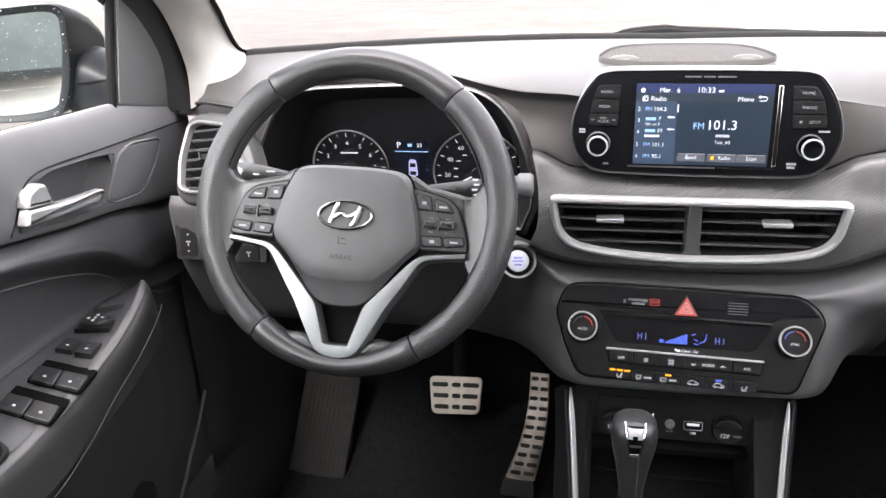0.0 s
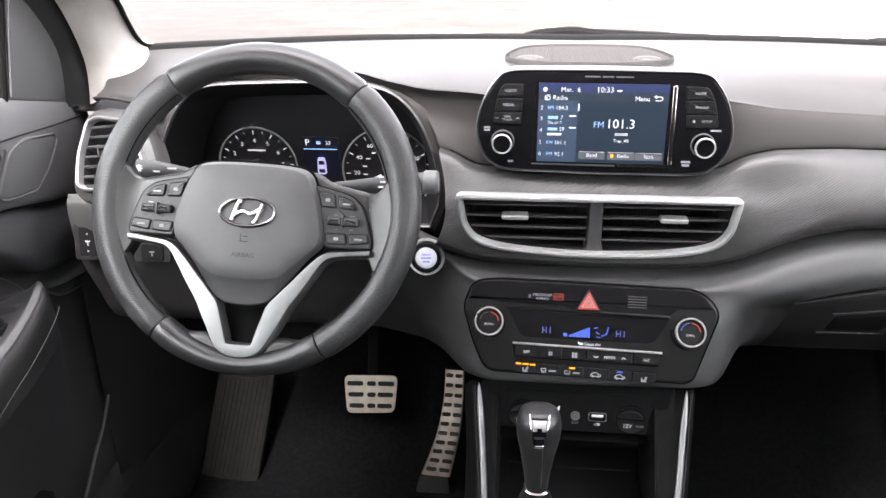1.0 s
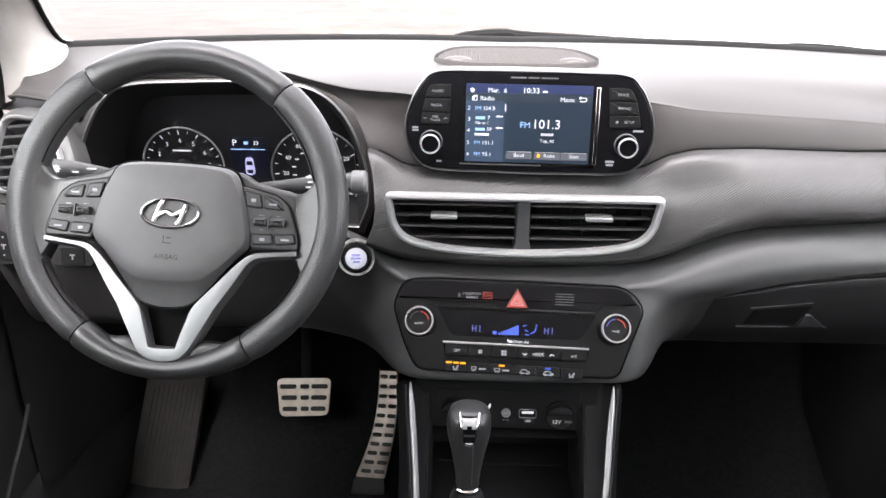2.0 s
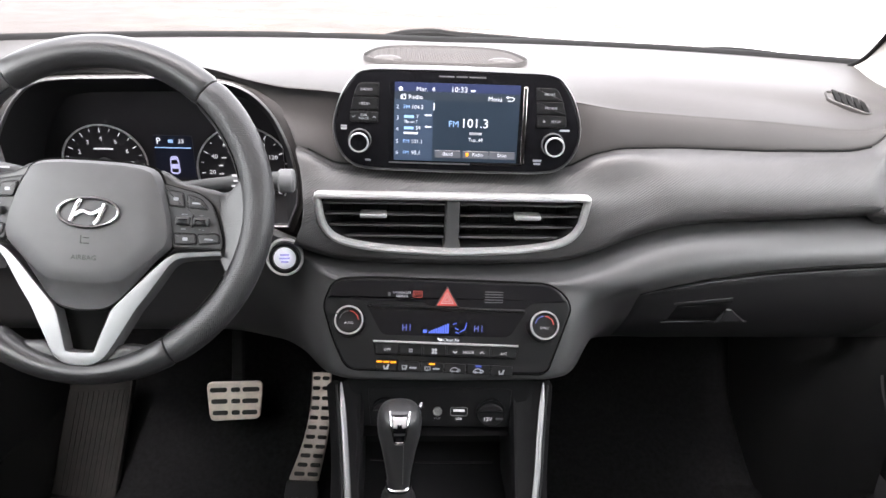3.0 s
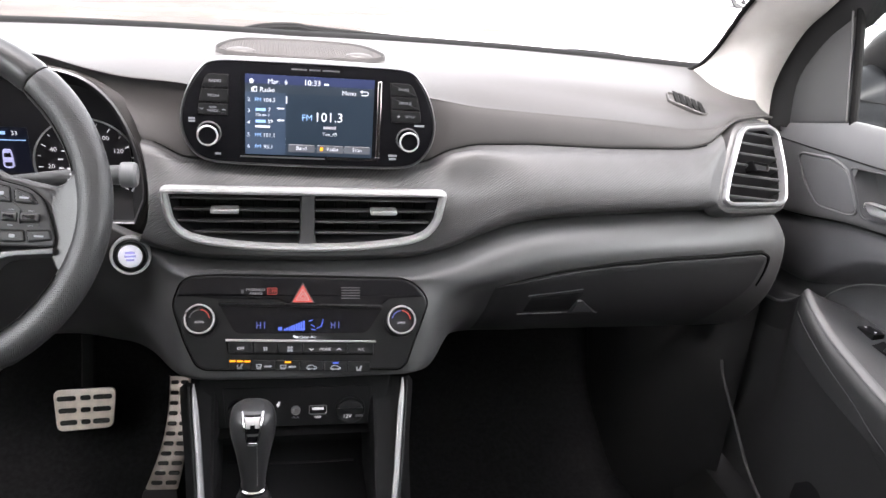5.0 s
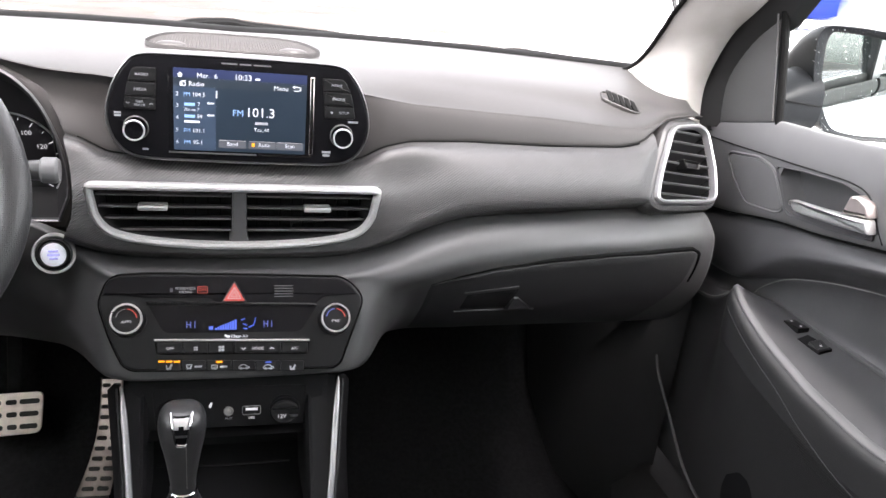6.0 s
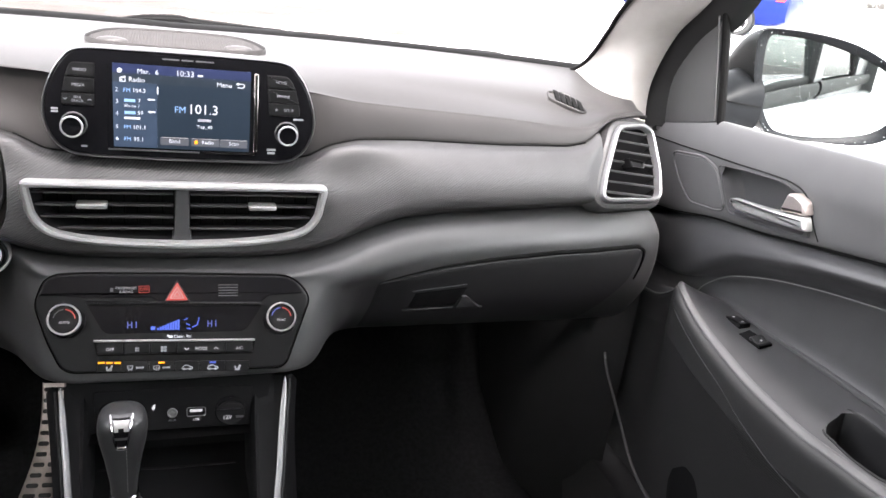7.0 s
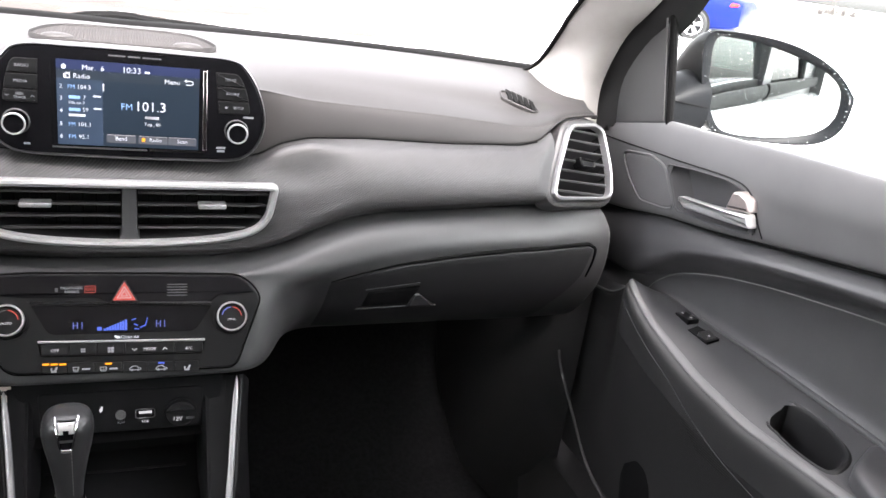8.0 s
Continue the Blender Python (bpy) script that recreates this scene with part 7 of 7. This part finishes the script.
CARWHITE = material("white_car_paint", (0.78, 0.78, 0.79), 0.25, coat=1.0, bump=0, spread=0.02)
for s in (-1, 1):
    door(s)
    # body side behind the door, roof rail, and the lip along the door opening
    bm = bmesh.new()
    q = facing((s * .733, 0, 0), (0, -s, 0), (0, 0, 1))
    for y0, y1, z0, z1 in ((-.16, -1.78, .2, 1.02), (-.16, -.28, 1.02, 1.47), (-1.28, -1.78, 1.02, 1.47)):
        plate(bm, [(-s * y0, z0), (-s * y1, z0), (-s * y1, z1), (-s * y0, z1)], q, -.04, 0)
    tagged(part("wall_left" if s < 0 else "wall_right", bm, DARK, None, "black trimmed body side behind the door"), category="body side", kind="structure")
    bm = bmesh.new()
    loft(bm, [[(s * x, y, z) for y in np.linspace(-.18, -1.9, 12)] for x, z in ((.775, .972), (.80, .972), (.845, .945), (.895, .80), (.905, .6), (.90, .30))])
    tagged(part("rear_skin_left" if s < 0 else "rear_skin_right", bm, CARWHITE, None, "white painted rear body side"), category="body side", kind="structure")
    bm = bmesh.new()
    sweep(bm, [(s * .790, -.18 - .14 * i, 1.001 + .002 * i) for i in range(12)], .010, .022, (0, 0, 1), k=10)
    tagged(part("waist_strip_left" if s < 0 else "waist_strip_right", bm, SEAL, None, "black waist moulding along the rear door"), category="moulding", kind="structure")
    bm = bmesh.new()
    loft(bm, [[(s * (.772 - .07 * (max(0, z - .98) / .45) ** 1.5), y, z) for z in np.linspace(1.0, 1.46, 8)] for y in np.linspace(-.29, -1.27, 8)])
    pane = tagged(part("window_3" if s < 0 else "window_4", bm, TINTED, None, "dark tinted rear side window"), category="window", kind="structure")
    bm = bmesh.new()
    for y0, y1 in ((-.14, -.29), (-1.26, -1.40)):
        plate(bm, [(-s * y0, 1.0), (-s * y1, 1.0), (-s * y1, 1.45), (-s * y0, 1.45)], facing((s * .776, 0, 0), (0, -s, 0), (0, 0, 1)), -.004, .0)
    tagged(part("outer_pillar_left" if s < 0 else "outer_pillar_right", bm, DARK, None, "black outer pillar covers"), category="pillar", kind="structure")
    bm = bmesh.new()
    sweep(bm, spline([(s * .66, .74, 1.42), (s * .68, .4, 1.47), (s * .685, -.4, 1.50), (s * .68, -1.2, 1.49), (s * .65, -1.76, 1.43)], 24), .055, .045, (0, 0, 1), k=12)
    tagged(part("roof_rail_left" if s < 0 else "roof_rail_right", bm, LINER, None, "grey roof rail trim"), category="roof rail", kind="structure")
    bm = bmesh.new()
    lip = spline([(.700, 1.034, .555), (.700, 1.016, .528), (.700, .963, .483), (.700, .90, .430), (.700, .85, .408), (.700, .78, .40), (.70, .5, .395), (.70, 0, .39)], 40)
    if s < 0:
        lip = spline([(.716, .986, .517), (.716, .957, .484), (.716, .917, .449), (.716, .867, .402), (.716, .82, .387), (.716, .5, .385), (.716, 0, .38)], 40)
    sweep(bm, [(s * p[0], p[1], p[2]) for p in lip], .0020, .0028, (s, 0, 0), k=8)
    tagged(part("sill_lip_left" if s < 0 else "sill_lip_right", bm, LOWER, None, "grey lip along the door opening"), category="sill trim", kind="structure")


# ---------------------------------------------------------------- door mirrors
def door_mirror(s):
    if s > 0:
        m = facing((.945, .95, 1.045), (.904, -.427, 0), (0, 0, 1))
        gl = [(-.112, .058), (-.086, .067), (-.024, .062), (.043, .045), (.084, .025), (.098, .001), (.094, -.036), (.064, -.060), (-.003, -.074), (-.058, -.075), (-.082, -.061), (-.103, -.014)]
        ho = [(-.128, .064), (-.089, .0765), (.0, .0705), (.069, .046), (.110, .011), (.117, -.010), (.108, -.052), (.070, -.077), (-.011, -.084), (-.071, -.084), (-.098, -.062), (-.119, -.008)]
    else:
        m = facing((-.9026, .957, 1.045), (.959, .284, 0), (0, 0, 1))
        gl = [(.068, .056), (.074, .031), (.068, -.006), (.055, -.051), (.040, -.070), (-.026, -.075), (-.09, -.064), (-.12, -.034), (-.122, .004), (-.10, .036), (-.05, .050), (.007, .055)]
        ho = [(.080, .065), (.085, .030), (.077, -.029), (.062, -.067), (.042, -.083), (-.029, -.086), (-.10, -.074), (-.135, -.038), (-.136, .008), (-.11, .046), (-.055, .060), (.009, .065)]
    t = thing("door_mirror", tuple(m.translation - Vector((0, 0, .08))), "dark door mirror speckled with wet snow", "door mirror", group="door mirrors")
    o, g = spline(ccw(ho), 60, True), spline(ccw(gl), 60, True)
    o, g = np.array(o), np.array(g)
    c = o.mean(0)
    bm = bmesh.new()
    # the shell narrows and sinks towards its front, staying full on the inboard side
    edge = float(min(o[:, 0]) if s > 0 else max(o[:, 0]))
    prof = [(1.0, 1.0, .004, 0), (1.01, 1.01, -.004, .002), (.99, .96, -.03, .007), (.92, .86, -.06, .011), (.80, .70, -.09, .014), (.62, .52, -.115, .014), (.40, .32, -.132, .010)]
    rows = [[m @ Vector((*p, -.006)) for p in g], [m @ Vector((*(g[i] * .3 + o[i] * .7), .003)) for i in range(60)]]
    rows += [[m @ Vector((edge - s * off + (p[0] - edge) * fx, -.066 + (p[1] + .066) * fy, z)) for p in o] for fx, fy, z, off in prof]
    vs = loft(bm, rows, close_v=True)
    bm.faces.new(vs[-1])
    part("housing", bm, BODY, t, "dark gloss housing")
    part("reflector", plate(bmesh.new(), inset(g, -.002), m @ Matrix.Rotation(radians(-2.0 if s > 0 else -1.6), 4, 'X'), -.011, -.0055), MIRROR, t, "mirror glass with drops")
    # foot that joins it to the door
    bm = bmesh.new()
    rows = []
    for x in np.linspace(.766, .850, 12):
        zt = float(table([.766, .785, .800, .820, .850], [1.012, 1.026, 1.034, 1.045, 1.055], x, .004))
        zb = float(np.interp(x, [.766, .85], [.955, .950]))
        cz, h, dp = (zt + zb) / 2, (zt - zb) / 2, .046 + .010 * (x - .766) / .084
        rows.append([(s * x, 1.038 + dp * math.cos(a), cz + h * math.copysign(abs(math.sin(a)) ** .7, math.sin(a))) for a in np.linspace(0, 2 * math.pi, 28, endpoint=False)])
    loft(bm, rows, close_v=True)
    part("foot", bm, BODY, t, "dark mirror foot")
    bm = bmesh.new()
    sweep(bm, [(s * x, 1.038 - .046 - .010 * (x - .766) / .084 - .0008, 1.012 - .10 * (x - .766)) for x in np.linspace(.770, .846, 8)], .0012, .0012, (0, 0, 1), k=6)
    part("foot_joint", bm, SEAL, t)
    # wet snow specks
    rnd = random.Random(3 + s)
    bm = bmesh.new()
    for i in range(1500):
        if i < 1200:
            k = rnd.randrange(60)
            f = rnd.uniform(.94, 1.02)
            p, z = c + (o[k] - c) * f, .003
            if rnd.random() < .8 and (o[k][0] * s) < .05:
                continue
        else:
            k = rnd.randrange(60)
            f = rnd.random() ** .5
            p, z = g.mean(0) + (g[k] - g.mean(0)) * f * .97, -.0045
            if rnd.random() < .45 and p[1] > -.01:
                continue
        r = (.00018 + .0005 * rnd.random() ** 3) if i < 1200 else rnd.uniform(.00015, .00035)
        q = m @ Matrix.Translation((p[0], p[1], z)) @ Matrix.Diagonal((1, rnd.uniform(.7, 1.3), .5, 1))
        bmesh.ops.create_icosphere(bm, subdivisions=1, radius=r, matrix=q)
    tagged(part("snow_specks", bm, SNOWBIT, t, "white specks of wet snow"), kind="stuff")


SNOWBIT = material("wet_snow_specks", (0.85, 0.86, 0.88), 0.4, bump=0)
door_mirror(-1)
door_mirror(1)

# ---------------------------------------------------------------- grey backdrop added behind the car for the driver's mirror
BACKDROPGREY = material("backdrop_grey", (0.108, 0.117, 0.112), 0.8, spread=0.2, scale=2, grain=60, bump=0.3)
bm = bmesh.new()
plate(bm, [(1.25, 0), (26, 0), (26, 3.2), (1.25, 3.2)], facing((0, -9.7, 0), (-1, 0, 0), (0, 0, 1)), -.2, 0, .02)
backdrop = tagged(part("mirror_backdrop", bm, BACKDROPGREY, None, "plain grey backdrop added behind the car for the mirror"), category="wall", kind="structure")
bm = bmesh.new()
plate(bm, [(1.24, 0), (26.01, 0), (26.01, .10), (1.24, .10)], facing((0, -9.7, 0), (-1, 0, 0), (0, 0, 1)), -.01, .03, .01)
part("backdrop_foot", bm, RUBBER, backdrop)

# ---------------------------------------------------------------- wipers at the windscreen foot
for pts in ([(-.09, 1.50, .992), (-.055, 1.50, 1.0), (.0, 1.505, 1.003), (.05, 1.51, .998), (.30, 1.47, .992)], [(.47, 1.46, .984), (.52, 1.46, .992), (.60, 1.45, .990), (.66, 1.42, .985)]):
    w = thing("wiper", pts[0], "black wiper arm lying at the windscreen foot", "wiper", group="windscreen wipers")
    bm = bmesh.new()
    sweep(bm, spline(pts, 20), .010, .005, (0, 0, 1), k=8)
    part("arm", bm, SEAL, w)
    bm = bmesh.new()
    sweep(bm, [(p[0], p[1] - .02, p[2] - .004) for p in spline(pts, 20)], .004, .006, (0, 0, 1), k=8)
    part("blade", bm, SEAL, w)

# ---------------------------------------------------------------- blue car parked outside
blue = thing("parked_car", (13.3, 17.8, 0), "bright blue saloon car with silver wheels, parked in snow", "car")
Q = facing((12.72, 16.30, 0), (.60, -.80, 0), (0, 0, 1))
bm = bmesh.new()
stations = [(1.06, .50, .86, .92, .74), (1.03, .38, .90, 1.0, .83), (.85, .30, .91, 1.03, .88), (.3, .24, .92, 1.10, .90), (-.4, .22, .92, 1.38, .90), (-1.2, .22, .90, 1.44, .90), (-2.0, .22, .90, 1.36, .90), (-2.7, .22, .90, .98, .90), (-3.3, .28, .80, .88, .84), (-3.6, .40, .66, .72, .70)]
rows = []
for x, zb, zs, zt, w in stations:
    row = []
    for yy, zz in ((.5, zb), (.92, zb + .05), (1.0, zb + .2), (1.0, zs - .1), (.95, zs), (.78 if zt > zs + .15 else .85, zt - .06), (.55, zt), (0, zt + .02)):
        row.append((yy * w, zz))
    full = row + [(-a, b) for a, b in row[::-1]]
    x = x if x > 0 else x * .88
    rows.append([Q @ Vector((x, b, a - .80)) for a, b in full])
vs = loft(bm, rows, close_v=True)
bm.faces.new(vs[0]), bm.faces.new(vs[-1])
part("body", bm, BLUE, blue, "bright blue paint")
for x in (0.0, -2.42):
    wm = Q @ Matrix.Translation((x, .335, .10)) @ Matrix.Rotation(0.2, 4, 'Z')
    part("wheel_arch", lathe(bmesh.new(), [(.40, -.1), (.40, .006), (.36, .008)], Q @ Matrix.Translation((x, .345, .10)), 32), VOID, blue)
    wh = part("wheel", lathe(bmesh.new(), [(.20, -.15), (.33, -.15), (.345, -.12), (.345, .02), (.325, .045), (.25, .045), (.245, .0)], wm, 40), RUBBER, blue)
    part("rim", lathe(bmesh.new(), [(.248, .03), (.252, .055), (.235, .055), (.225, .02)], wm, 40, cap=False), SILVER, wh)
    for i in range(5):
        bm = bmesh.new()
        for da in (-9, 9):
            plate(bm, [(.04, -.02), (.24, -.022), (.24, .022), (.04, .02)], wm @ Matrix.Rotation(radians(72 * i + da), 4, 'Z'), .025, .05, .006)
        part("spoke", bm, SILVER, wh)
bm = bmesh.new()
plate(bm, rounded([(.74, .85), (.94, .86), (.96, .92), (.78, .94)], .03), Q, .02, .085)
part("tail_lamp", bm, material("red_lamp", (0.5, 0.03, 0.03), 0.2, bump=0), blue, "red tail lamp")
bm = bmesh.new()
plate(bm, rounded([(-.25, .98), (-.45, 1.30), (-1.9, 1.28), (-2.4, .98)], .05), Q, -.03, .055)
part("side_window", bm, PIANO, blue)

# ---------------------------------------------------------------- far shrubs at the edge of the lot
TWIG = material("dark_twigs", (0.05, 0.045, 0.04), 0.8, bump=0)
rnd = random.Random(8)
for px, py, ht, wd in ((78, 77, 1.6, 2.2), (86, 83, 2.0, 3.5), (90, 85, 1.5, 2.0), (94, 87, 1.5, 2.0), (84, 63, 1.5, 3.2), (92, 66, .8, 4.0)):
    sh = thing("shrub", (px, py, 0), "dark bare shrub standing in snow", "shrub", group="shrubs at the edge of the lot")
    bm = bmesh.new()
    for i in range(70):
        a = rnd.uniform(0, 6.28)
        r = rnd.random() ** .7 * wd / 2
        top = Vector((px + r * math.cos(a), py + r * math.sin(a), ht * rnd.uniform(.3, 1) * (1 - .5 * (2 * r / wd) ** 2)))
        foot = Vector((px + r * .3 * math.cos(a), py + r * .3 * math.sin(a), 0))
        mid = foot.lerp(top, .6)
        w = Vector((.05, .0, 0))
        bm.faces.new([bm.verts.new(v) for v in (foot - w, foot + w, mid + w, mid - w)])
        for j in range(3):
            e = top + Vector((rnd.uniform(-.25, .25), rnd.uniform(-.25, .25), rnd.uniform(-.25, .2)))
            bm.faces.new([bm.verts.new(v) for v in (e + Vector((-.09, 0, -.07)), e + Vector((.09, .03, -.05)), e + Vector((.05, 0, .08)))])
    part("twigs", bm, TWIG, sh)

bm = bmesh.new()
plate(bm, [(-.6, 1.02), (.6, 1.02), (.6, 1.36), (-.6, 1.36)], facing((0, -1.765, 0), (1, 0, 0), (0, 0, 1)), -.004, 0)
tagged(part("window_2", bm, TINTED, None, "dark tinted rear window"), category="window", kind="structure")
